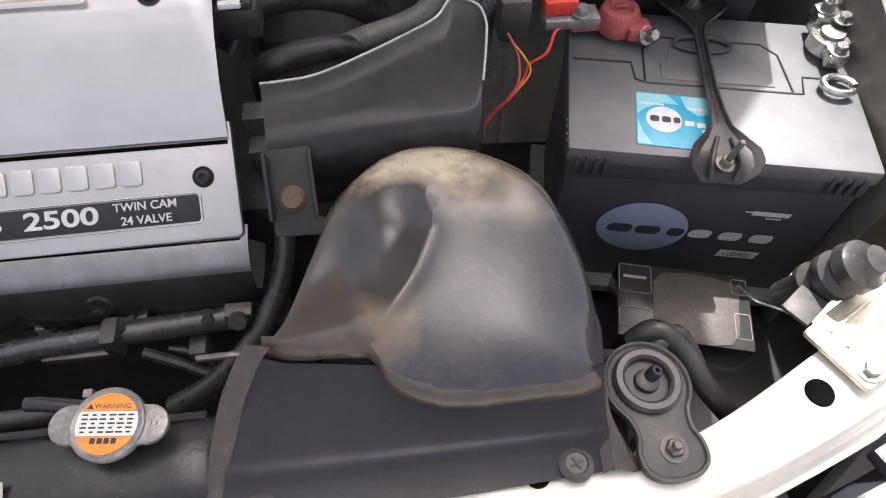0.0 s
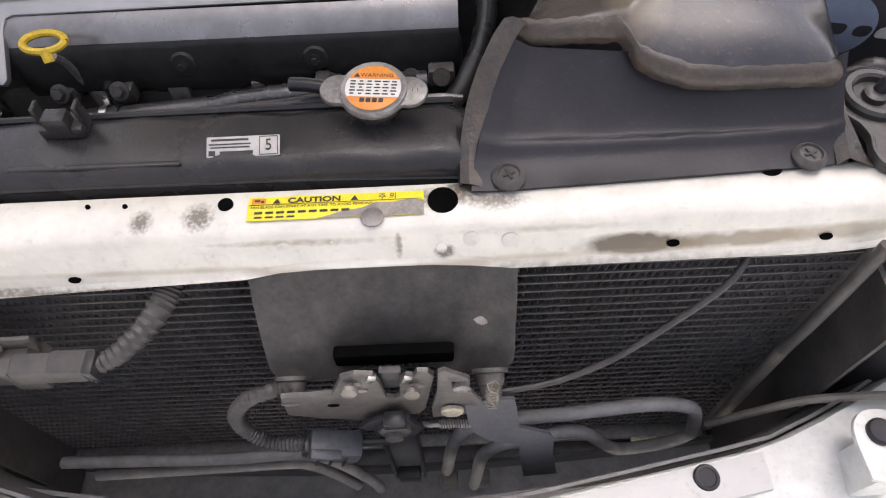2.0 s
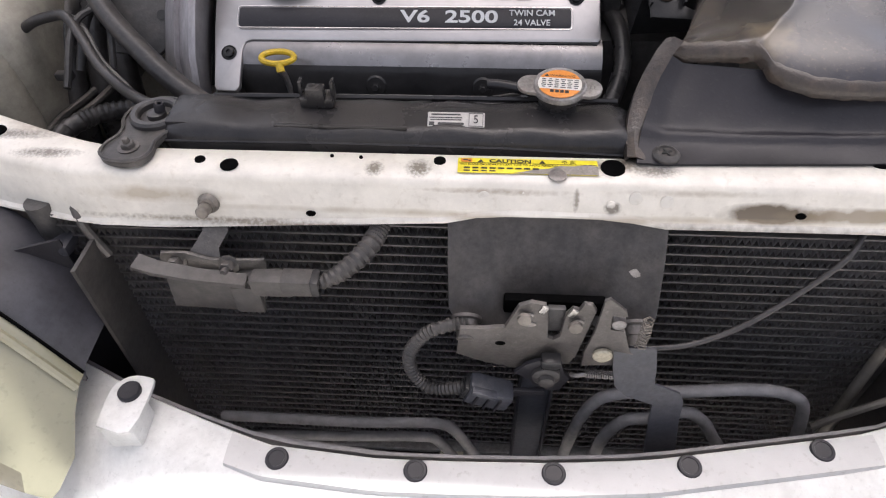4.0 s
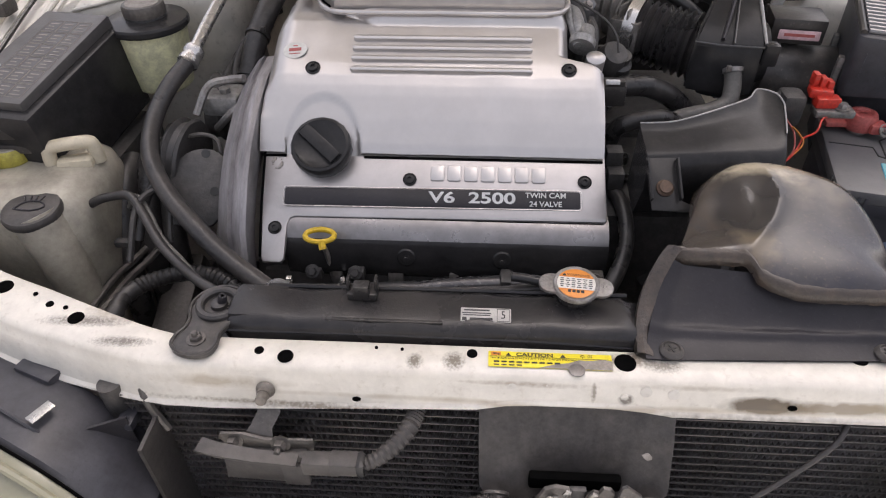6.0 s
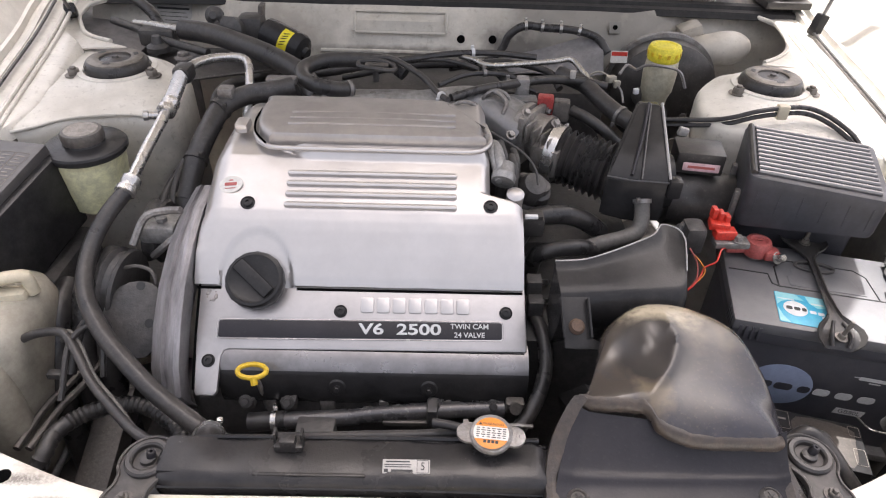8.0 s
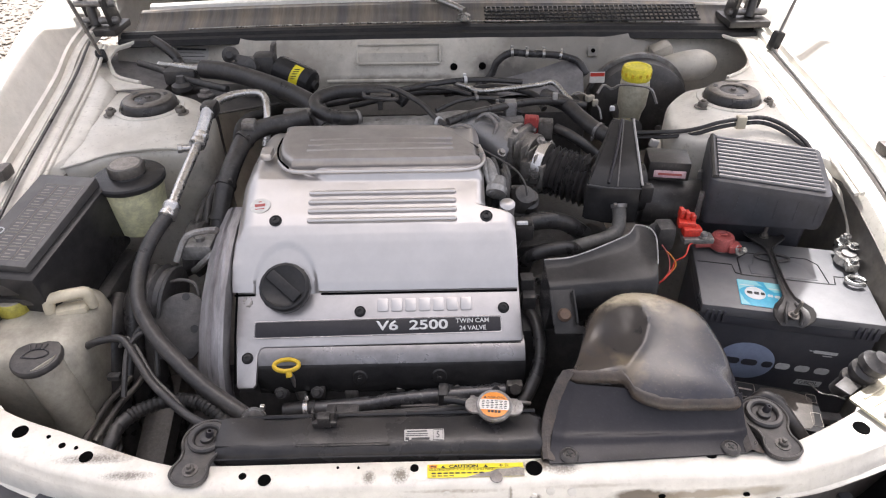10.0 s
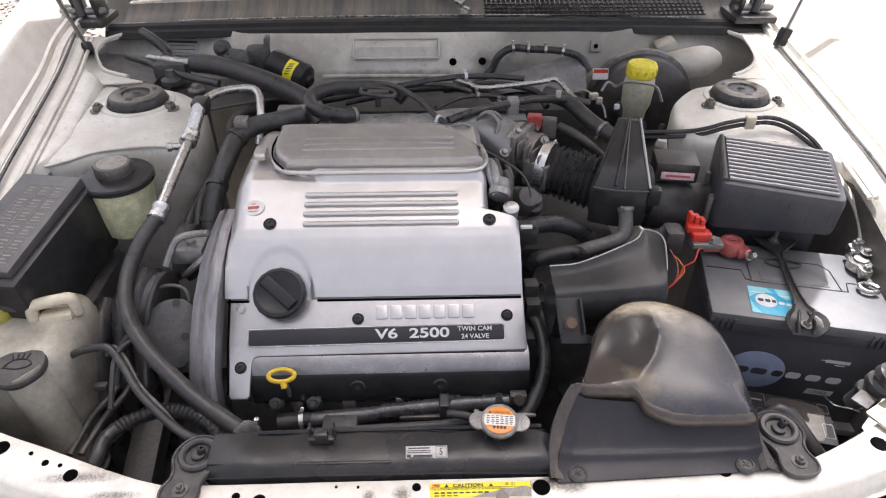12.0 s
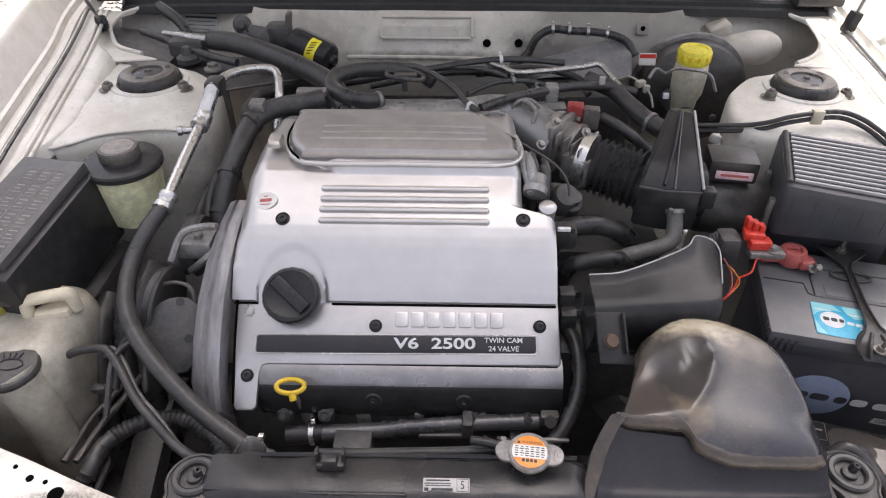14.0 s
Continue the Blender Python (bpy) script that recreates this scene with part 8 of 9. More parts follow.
for y in (-0.05, 0.03):
    part("lid_catch", box(B(), MA @ Vector((-0.096, y, 0.80)), (0.008, 0.012, 0.05), 0.002, MA.to_3x3().to_4x4()), STEEL, ab)
bm = lathe(B(), [(0.042, 0), (0.042, 0.06), (0.045, 0.065), (0.045, 0.11), (0.041, 0.115), (0.041, 0.16)], toward((0.452, 0.512, 0.770), (-1, 0.10, 0.0)), 28)
part("sensor_duct", bm, BLACK_DUSTY, ab, "dusty black air flow duct")
bm = box(B(), (0.385, 0.535, 0.836), (0.072, 0.056, 0.036), 0.005, Matrix.Rotation(radians(-9), 4, "Z"))
maf = part("air_flow_sensor", bm, BLACK_DUSTY, ab, "black air flow sensor with a pink label")
ms_ = basis((0.3806, 0.5022, 0.834), (1, -0.16, 0), (0, 0.10, 1))
part("sensor_label", plate(B(), rounded(0.054, 0.013, 0.001), 0.0006, ms_, 0.0001), PINK, maf, "pale pink label")
part("label_print", plate(B(), rounded(0.040, 0.004, 0.0005), 0.0003, ms_ @ Matrix.Translation((0, 0, 0.0007)), 0), RED_FADED, maf)
part("sensor_plug", box(B(), (0.375, 0.59, 0.850), (0.016, 0.010, 0.014), 0.003, Matrix.Rotation(0.3, 4, "Y")), LABEL_GREY, maf)
bel = thing("intake_bellows", (0.23, 0.55, 0.77), "black rubber intake bellows with a steel clamp", "air duct")
pts = []
for k in range(31):
    f = k / 30
    pts.append((0.168 + 0.098 * f, 0.584 - 0.052 * f, 0.810 - 0.010 * f, 0.041 + 0.004 * f + (0.0045 if k % 3 == 1 else -0.003 if k % 3 == 2 else 0)))
part("bellows", tube(B(), pts, 0.04, 24, 2), RUBBER, bel)
part("steel_band", clip_ring(B(), (0.172, 0.582, 0.810), (0.20, 0.567, 0.808), 0.0465, 0.017), BAND, bel, "bright steel hose band")
bm = box(B(), (0.285, 0.515, 0.795), (0.06, 0.085, 0.095), 0.02, Matrix.Rotation(radians(-12), 4, "Z"))
tube(bm, [(0.255, 0.535, 0.805, 0.044), (0.30, 0.52, 0.800, 0.045), (0.34, 0.518, 0.800, 0.045)], 0.045, 22)
part("duct_elbow", bm, BLACK, bel)
# tall wedge resonator over the duct
wr = thing("wedge_resonator", (0.275, 0.48, 0.76), "tall wedge-shaped black plastic resonator over the intake duct", "air duct")
lower_ = [(0.228, 0.462, 0.838), (0.262, 0.450, 0.838), (0.318, 0.448, 0.836), (0.322, 0.474, 0.842), (0.322, 0.505, 0.846), (0.240, 0.498, 0.846)]
upper_ = [(0.292, 0.588, 0.898), (0.304, 0.580, 0.899), (0.326, 0.576, 0.899), (0.330, 0.586, 0.898), (0.329, 0.606, 0.893), (0.296, 0.608, 0.893)]
bm = B()
low0 = [(x, y + 0.004, z - 0.07) for x, y, z in lower_]
loft(bm, [low0, lower_, [tuple(np.array(a) * 0.97 + np.array(b) * 0.03 + np.array((0, 0, 0.004))) for a, b in zip(lower_, upper_)], [tuple(np.array(a) * 0.5 + np.array(b) * 0.5) for a, b in zip(lower_, upper_)], upper_])
bmesh.ops.bevel(bm, geom=list(bm.edges), offset=0.003, segments=2, affect="EDGES")
wb = part("wedge_body", bm, BLACK, wr, "glossy black plastic")
part("wedge_ridge", tube(B(), [(0.262, 0.455, 0.846), (0.287, 0.52, 0.876), (0.306, 0.580, 0.902)], 0.0026, 8), GREY_PLASTIC, wb)
part("wedge_ridge", tube(B(), [(0.318, 0.450, 0.842), (0.323, 0.52, 0.874), (0.327, 0.580, 0.902)], 0.0022, 8), EDGE, wb)
for f in (0.24,):
    a, b = [Vector(lower_[1]).lerp(Vector(lower_[2]), f), Vector(upper_[1]).lerp(Vector(upper_[2]), f)]
    part("wedge_ridge", tube(B(), [tuple(a + Vector((0, -0.002, 0.006))), tuple(a.lerp(b, 0.5) + Vector((0, -0.001, 0.003))), tuple(b + Vector((0, 0, 0.002)))], 0.0014, 6), DUSTY_LID, wb)
part("wedge_rim", tube(B(), [tuple(Vector(q) + Vector((0, -0.001, 0.002))) for q in (lower_[0], lower_[1], lower_[2], lower_[3])], 0.0016, 6, 1), DUSTY_LID, wb, "worn lower rim")
part("wedge_flange", box(B(), (0.326, 0.452, 0.828), (0.020, 0.020, 0.030), 0.004), BLACK, wb)
hose("breather_hose", [(0.283, 0.448, 0.808), (0.283, 0.432, 0.787), (0.277, 0.420, 0.772), (0.255, 0.412, 0.764), (0.22, 0.405, 0.758), (0.19, 0.402, 0.748)], 0.0115, HOSE_DUSTY, "grey rubber breather hose with a clamp", clamps=(0.02,))
hose("heater_hose", [(0.12, 0.395, 0.70), (0.125, 0.385, 0.745), (0.145, 0.380, 0.762), (0.18, 0.385, 0.765), (0.21, 0.40, 0.750), (0.23, 0.41, 0.73)], 0.012, RUBBER, "black rubber heater hose bending beside the engine", "hose")
hose("coolant_hose", [(0.095, 0.41, 0.75), (0.12, 0.43, 0.78), (0.16, 0.44, 0.785), (0.20, 0.45, 0.77), (0.235, 0.46, 0.74)], 0.015, RUBBER, "black rubber coolant hose beside the engine", "hose", clamps=(0.15,))
hose("lower_cable", [(0.115, 0.33, 0.70), (0.130, 0.285, 0.69), (0.130, 0.235, 0.665), (0.105, 0.185, 0.635), (0.06, 0.15, 0.61), (0.02, 0.14, 0.59)], 0.010, RUBBER, "black sheathed cable below the resonator", "cable")
bm = box(B(), (0.115, 0.40, 0.795), (0.035, 0.03, 0.03), 0.005)
box(bm, (0.118, 0.392, 0.812), (0.022, 0.012, 0.008), 0.002)
cc = thing("sensor_plug", (0.115, 0.40, 0.76), "dark electrical plugs beside the engine cover", "electrical plug")
part("plug_body", bm, BLACK_DUSTY, cc)
part("plug_latch", box(B(), (0.112, 0.385, 0.816), (0.018, 0.006, 0.005), 0.001), PRINT, cc)
for k, (x, y, z) in enumerate(((0.118, 0.335, 0.735), (0.120, 0.315, 0.715))):
    c2 = thing("sensor_plug", (x, y, z - 0.02), "dark electrical plug beside the engine cover", "electrical plug")
    bm = box(B(), (x, y, z), (0.022, 0.022, 0.026), 0.004)
    part("plug_body", bm, DARK, c2)
    part("plug_wire", tube(B(), [(x, y, z), (x + 0.02, y + 0.02, z - 0.01), (x + 0.03, y + 0.05, z - 0.04)], 0.004, 8), RUBBER, c2)

# ---- belt side: fuse box, fluid reservoirs, hoses ----
MF = Matrix.Translation((-0.652, 0.390, 0.0)) @ Matrix.Rotation(radians(-9), 4, "Z")
fb = thing("fuse_box", MF @ Vector((0, 0, 0.70)), "black plastic fuse box with a printed lid", "fuse box")
bm = box(B(), MF @ Vector((0.004, 0, 0.765)), (0.118, 0.215, 0.125), 0.006, MF.to_3x3().to_4x4() @ Matrix.Rotation(radians(9), 4, "X"))
part("fuse_case", bm, BLACK, fb)
MFt = MF @ Matrix.Translation((0, 0, 0.832)) @ Matrix.Rotation(radians(10), 4, "X")
bm = box(B(), (0, 0, 0), (0.100, 0.205, 0.020), 0.004)
moved(bm, 0, MFt)
fl2 = part("fuse_lid", bm, DUSTY_LID, fb, "dusty black lid with printed grid")
for i in range(3):
    for j in range(6):
        x0, y0 = -0.014 + 0.0225 * i, -0.078 + 0.0285 * j
        pts = [tuple(MFt @ Vector((x + x0, y + y0, 0.0102))) for x, y in rounded(0.0215, 0.0265, 0.001, 1)]
        part("printed_cell", tube(B(), pts + [pts[0]], 0.0004, 4, 1), WORN, fl2)
        bars("print_bar", ((x0, y0 + 0.006, 0.013, 0.0022), (x0 - 0.002, y0 - 0.001, 0.009, 0.0022), (x0, y0 - 0.008, 0.015, 0.0016)), MFt @ Matrix.Translation((0, 0, 0.0102)), WORN, fl2)
pts = [tuple(MFt @ Vector((-0.036 + 0.007 * math.cos(w), -0.035 + 0.007 * math.sin(w), 0.0104))) for w in (2 * math.pi * k / 16 for k in range(17))]
part("lid_mark", tube(B(), pts, 0.0012, 5, 1), PRINT, fl2)
bm = box(B(), MF @ Vector((0.012, -0.108, 0.785)), (0.030, 0.010, 0.020), 0.002)
box(bm, MF @ Vector((0.0, -0.108, 0.760)), (0.080, 0.012, 0.012), 0.003)
part("lid_catch", bm, BLACK_DUSTY, fb)
box_dark = box(B(), (-0.62, 0.43, 0.60), (0.10, 0.16, 0.20), 0.02)
part("fuse_pedestal", box_dark, DARK, fb)

ps = thing("power_steering_reservoir", (-0.553, 0.520, 0.73), "greenish plastic fluid reservoir with a black lid", "fluid reservoir")
mp_ = Matrix.Translation((-0.553, 0.518, 0)) @ Matrix.Diagonal((0.99, 0.99, 1, 1))
part("tank", lathe(B(), [(0.036, 0.735), (0.044, 0.742), (0.049, 0.775), (0.0535, 0.815), (0.0550, 0.828), (0.0565, 0.830), (0.0565, 0.835), (0.053, 0.838)], mp_, 36), GREENISH, ps, "yellow green translucent tank")
l_ = part("lid", lathe(B(), [(0.058, 0.830), (0.0605, 0.833), (0.0605, 0.839), (0.058, 0.842), (0.040, 0.8445), (0.031, 0.8455), (0.030, 0.848)], mp_, 40), BLACK, ps, "glossy black plastic lid")
cap_ = part("screw_cap", lathe(B(), [(0.029, 0.845), (0.030, 0.848), (0.030, 0.861), (0.0285, 0.864), (0.026, 0.8645), (0.004, 0.8645)], mp_, 72, lambda w, z: 1 + (0.022 * math.cos(24 * w) if 0.847 < z < 0.862 else 0)), LATCH_GREY, l_, "dusty grey black screw cap")
part("cap_dust", lathe(B(), [(0.0245, 0.8645), (0.024, 0.8652), (0.002, 0.8652)], mp_, 28), WORN, cap_, "gritty dust on the cap")

wr_ = thing("washer_reservoir", (-0.62, 0.26, 0.45), "aged milky plastic washer reservoir with a capped filler neck", "washer reservoir")
rings = []
for z, ax, ay, dx in ((0.44, 0.06, 0.07, 0.0), (0.56, 0.075, 0.085, 0.0), (0.66, 0.080, 0.090, 0.0), (0.70, 0.080, 0.088, 0.0), (0.722, 0.076, 0.082, 0.0), (0.735, 0.064, 0.070, 0.0), (0.740, 0.04, 0.045, 0.0)):
    ring = []
    for k in range(40):
        w = 2 * math.pi * k / 40
        c, s = math.cos(w), math.sin(w)
        ring.append((-0.625 + dx + ax * math.copysign(abs(c) ** 0.55, c), 0.272 + ay * math.copysign(abs(s) ** 0.55, s), z + 0.10 * (0.0 if z < 0.6 else ay * math.copysign(abs(s) ** 0.55, s) * 0.6)))
    rings.append(ring)
part("tank", loft(B(), rings), MILKY, wr_, "aged milky tank")
bm = tube(B(), [(-0.612, 0.280, 0.732), (-0.610, 0.281, 0.756), (-0.602, 0.284, 0.763), (-0.566, 0.294, 0.765), (-0.558, 0.297, 0.760), (-0.557, 0.298, 0.735)], 0.0088, 10, 3)
box(bm, (-0.582, 0.286, 0.738), (0.046, 0.024, 0.018), 0.008, Matrix.Rotation(0.25, 4, "Z"))
part("carry_handle", bm, CREAM, wr_, "cream moulded handle")
nk = part("filler_neck", tube(B(), [(-0.597, 0.196, 0.722, 0.030), (-0.590, 0.192, 0.70, 0.029), (-0.578, 0.185, 0.64, 0.027), (-0.572, 0.18, 0.55, 0.026)], 0.028, 24), MILKY, wr_)
mcp = basis((-0.598, 0.197, 0.724), (1, 0.1, 0), (0, 1, 0.10))
cp_ = part("filler_cap", lathe(B(), [(0.034, -0.004), (0.035, 0.0), (0.035, 0.004), (0.033, 0.007), (0.026, 0.0085), (0.002, 0.0085)], mcp, 36), BRACKET, nk, "grey filler cap with an embossed washer mark")
bm = B()
tube(bm, [tuple(mcp @ Vector((x, y, 0.009))) for x, y in ((-0.018, -0.004), (-0.008, 0.008), (0.010, 0.008), (0.018, -0.002), (0.004, -0.008), (-0.018, -0.004))], 0.0012, 6, 2)
for k in range(4):
    tube(bm, [tuple(mcp @ Vector((-0.009 + 0.006 * k, 0.010, 0.009))), tuple(mcp @ Vector((-0.012 + 0.008 * k, 0.018, 0.009)))], 0.001, 5, 1)
part("embossed_mark", bm, GREY_PLASTIC, cp_)
part("yellow_cap", lathe(B(), [(0.024, 0.738), (0.025, 0.742), (0.025, 0.756), (0.022, 0.760), (0.002, 0.760)], Matrix.Translation((-0.668, 0.290, 0.0)), 28), DIRTY_YELLOW, wr_, "dirty yellow screw cap")
part("cap_top", lathe(B(), [(0.021, 0.7600), (0.020, 0.7612), (0.002, 0.7612)], Matrix.Translation((-0.668, 0.290, 0.0)), 28), MILKY, wr_, "faded milky cap top")

ac = thing("air_conditioning_line", (-0.46, 0.45, 0.70), "bare metal and rubber air conditioning line with crimped fittings", "refrigerant line")
bm = tube(B(), [(-0.36, 0.70, 0.80), (-0.358, 0.745, 0.848), (-0.372, 0.790, 0.872), (-0.41, 0.780, 0.880), (-0.440, 0.740, 0.886), (-0.452, 0.700, 0.884)], 0.008, 12)
part("upper_pipe", bm, ALUMINIUM, ac, "bright metal pipe")
part("joint_block", box(B(), (-0.453, 0.700, 0.882), (0.028, 0.040, 0.026), 0.006), RUBBER, ac)
part("metal_pipe", tube(B(), [(-0.453, 0.685, 0.882), (-0.449, 0.60, 0.866), (-0.456, 0.51, 0.842), (-0.463, 0.430, 0.817)], 0.0085, 14), ALUMINIUM, ac, "bright bare metal pipe")
part("braided_sleeve", tube(B(), [(-0.4535, 0.690, 0.884), (-0.451, 0.65, 0.876), (-0.449, 0.605, 0.867)], 0.0115, 14, 6, 0.0014, 0.004), ALUMINIUM, ac)
for a, b in (((-0.449, 0.598, 0.866), (-0.452, 0.56, 0.857)), ((-0.4625, 0.435, 0.8185), (-0.466, 0.415, 0.811))):
    bm = B()
    d = (Vector(b) - Vector(a)).normalized()
    lathe(bm, [(0.010, -0.016), (0.014, -0.014), (0.014, -0.006), (0.0125, -0.004), (0.0125, 0.002), (0.0145, 0.004), (0.0145, 0.012), (0.011, 0.014)], toward(a, d), 20)
    part("crimped_fitting", bm, ALUMINIUM, ac, "bright crimped fitting")
bm = lathe(B(), [(0.006, 0), (0.006, 0.014), (0.008, 0.015), (0.008, 0.022), (0.003, 0.023)], toward((-0.462, 0.585, 0.858), (-0.8, -0.3, 0.1)), 16)
part("service_port", bm, ALUMINIUM, ac)
part("rubber_hose", tube(B(), [(-0.465, 0.425, 0.814), (-0.480, 0.385, 0.798), (-0.488, 0.34, 0.776), (-0.478, 0.285, 0.755), (-0.445, 0.235, 0.735), (-0.400, 0.195, 0.712), (-0.355, 0.163, 0.690), (-0.305, 0.135, 0.672), (-0.278, 0.120, 0.665)], 0.0115, 16), HOSE, ac, "thick grey rubber hose")
d = Vector((0.027, -0.015, -0.006)).normalized()
bm = lathe(B(), [(0.0125, 0), (0.015, 0.001), (0.015, 0.008), (0.0135, 0.010), (0.0135, 0.016), (0.015, 0.018), (0.015, 0.026), (0.009, 0.030), (0.0065, 0.031), (0.0065, 0.062)], toward((-0.283, 0.122, 0.666), d), 20)
part("crimped_fitting", bm, ALUMINIUM, ac, "bright crimped fitting")

hose("overflow_hose", [(-0.575, 0.240, 0.690), (-0.540, 0.236, 0.714), (-0.512, 0.234, 0.724), (-0.488, 0.228, 0.728), (-0.466, 0.207, 0.716), (-0.435, 0.170, 0.704), (-0.40, 0.137, 0.700), (-0.36, 0.100, 0.708), (-0.325, 0.075, 0.715)], 0.0058, HOSE, "thin grey rubber overflow hose", "hose")
hose("washer_tube", [(-0.505, 0.243, 0.700), (-0.488, 0.238, 0.722), (-0.466, 0.219, 0.716), (-0.436, 0.180, 0.702), (-0.402, 0.150, 0.694), (-0.37, 0.118, 0.690), (-0.345, 0.10, 0.68)], 0.0032, HOSE_DUSTY, "thin pale washer tube beside the overflow hose", "hose", seg=8)
hose("vacuum_hose", [(-0.475, 0.16, 0.68), (-0.478, 0.215, 0.72), (-0.462, 0.240, 0.730), (-0.445, 0.235, 0.722), (-0.44, 0.20, 0.68)], 0.004, RUBBER, "thin black vacuum hose", "hose", seg=8)
hose("wire_conduit", [(-0.515, 0.085, 0.595), (-0.494, 0.117, 0.628), (-0.490, 0.147, 0.634), (-0.469, 0.176, 0.634), (-0.428, 0.196, 0.632), (-0.385, 0.190, 0.630), (-0.345, 0.160, 0.625), (-0.32, 0.12, 0.61)], 0.0105, RUBBER, "black corrugated wire conduit behind the support", "wire conduit", ribs=0.0016, pitch=0.006)
for x, dx in ((-0.512, 0.0), (-0.528, -0.004)):
    hose("frame_pipe", [(x + 0.012, 0.310, 0.606), (x + dx, 0.255, 0.602), (x - 0.014 + dx, 0.215, 0.600), (x - 0.026, 0.150, 0.596)], 0.0052, LATCH_GREY, "dull grey pipe beside the washer reservoir", "pipe", seg=8)
for x, y, z in ((-0.53, 0.40, 0.70), (-0.505, 0.42, 0.71), (-0.555, 0.37, 0.69)):
    hose("drain_hose", [(x, y, z), (x + 0.005, y - 0.06, z - 0.02), (x + 0.01, y - 0.12, z - 0.12), (x + 0.03, y - 0.16, z - 0.26)], 0.017, RUBBER, "dark rubber hose below the fluid reservoir", "hose")
bm = box(B(), (-0.49, 0.20, 0.50), (0.05, 0.26, 0.04), 0.008, Matrix.Rotation(0.35, 4, "X"))
rail = thing("side_rail", (-0.49, 0.2, 0.28), "dusty grey chassis rail deep in the bay", "chassis rail")
part("rail", bm, LATCH_GREY, rail)
part("rail", box(B(), (-0.545, 0.22, 0.42), (0.08, 0.40, 0.08), 0.01), LATCH_GREY, rail)
part("clip", box(B(), (-0.520, 0.225, 0.655), (0.020, 0.012, 0.010), 0.003), DARK, rail)

hose("tank_hose", [(-0.20, 0.105, 0.690), (-0.16, 0.098, 0.700), (-0.10, 0.095, 0.708), (-0.03, 0.092, 0.716), (0.010, 0.090, 0.724), (0.030, 0.082, 0.730)], 0.0062, HOSE, "dusty rubber overflow hose along the radiator tank", "hose", clamps=(0.85,))


# ---- firewall side: brake fluid, wiper motor, lines ----
br = thing("brake_fluid_reservoir", (0.405, 0.845, 0.79), "milky brake fluid reservoir with a yellow cap", "fluid reservoir")
mb_ = Matrix.Translation((0.405, 0.845, 0))
part("reservoir", lathe(B(), [(0.022, 0.780), (0.024, 0.800), (0.030, 0.815), (0.032, 0.850), (0.030, 0.872), (0.025, 0.878)], mb_, 28), AGED_TANK, br, "aged yellowish tank")
part("yellow_cap", lathe(B(), [(0.029, 0.874), (0.0305, 0.878), (0.0305, 0.896), (0.028, 0.901), (0.022, 0.902), (0.020, 0.900), (0.003, 0.900)], mb_, 36, lambda w, z: 1 + (0.02 * math.cos(20 * w) if 0.876 < z < 0.898 else 0)), YELLOW, br, "bright yellow screw cap")
for k in range(12):
    w = 2 * math.pi * k / 12
    part("cap_mark", box(B(), (0.405 + 0.0308 * math.cos(w), 0.845 + 0.0308 * math.sin(w), 0.888), (0.0016, 0.006, 0.008), 0.0005, Matrix.Rotation(w, 4, "Z")), GOLD, br)
bm = tube(B(), [(0.405, 0.80, 0.78, 0.018), (0.405, 0.86, 0.77, 0.018), (0.405, 0.93, 0.765, 0.020)], 0.018, 18)
part("master_cylinder", bm, DARK, br)
bo = thing("brake_booster", (0.44, 0.97, 0.66), "black round brake booster on the firewall", "brake booster")
part("booster_drum", lathe(B(), [(0.05, 0), (0.10, 0.015), (0.112, 0.03), (0.112, 0.07), (0.118, 0.072), (0.118, 0.08), (0.10, 0.10)], toward((0.455, 0.920, 0.755), (0.05, 1, 0.02)), 40), BLACK_DUSTY, bo)
part("crimped_rim", lathe(B(), [(0.1125, 0.0685), (0.1205, 0.0705), (0.1205, 0.0815), (0.1125, 0.0835)], toward((0.455, 0.920, 0.755), (0.05, 1, 0.02)), 40), STEEL, bo, "dull crimped steel rim")
for dx, dz in ((-0.045, 0.03), (0.045, -0.03)):
    part("booster_stud", hexbolt(B(), (0.455 + dx, 0.9215, 0.755 + dz), (0, -1, 0), 0.007, 0.008), STEEL, bo)

wm = thing("wiper_motor", (-0.33, 0.95, 0.80), "black wiper motor with a yellow label", "wiper motor")
wway = Vector((0.10, -0.05, -0.03)).normalized()
bm = lathe(B(), [(0.020, 0), (0.030, 0.004), (0.032, 0.020), (0.032, 0.085), (0.028, 0.092), (0.012, 0.096), (0.010, 0.104)], toward((-0.372, 0.955, 0.868), wway), 28)
part("motor_can", bm, BLACK, wm)
bm = box(B(), (-0.40, 0.965, 0.872), (0.05, 0.05, 0.055), 0.012)
lathe(bm, [(0.024, 0), (0.024, 0.02), (0.01, 0.024)], toward((-0.43, 0.945, 0.875), (-0.2, -0.9, 0.3)), 20)
tube(bm, [(-0.40, 0.95, 0.86), (-0.44, 0.94, 0.86), (-0.47, 0.95, 0.885)], 0.007, 10)
part("gear_case", bm, DARK, wm)
part("crank_arm", plate(B(), [(-0.033, 0.006), (0.030, 0.010), (0.034, 0.0), (0.030, -0.008), (-0.033, -0.006)], 0.005, basis((-0.463, 1.012, 0.870), (1, 0, -0.26), (0.1, 0.5, 1)), 0.001), LATCH_GREY, wm)
part("crank_joint", lathe(B(), [(0.019, 0), (0.020, 0.004), (0.019, 0.010), (0.012, 0.013), (0.008, 0.018), (0.002, 0.018)], toward((-0.490, 1.020, 0.876), (0, -0.9, 0.4)), 22), DARK, wm)
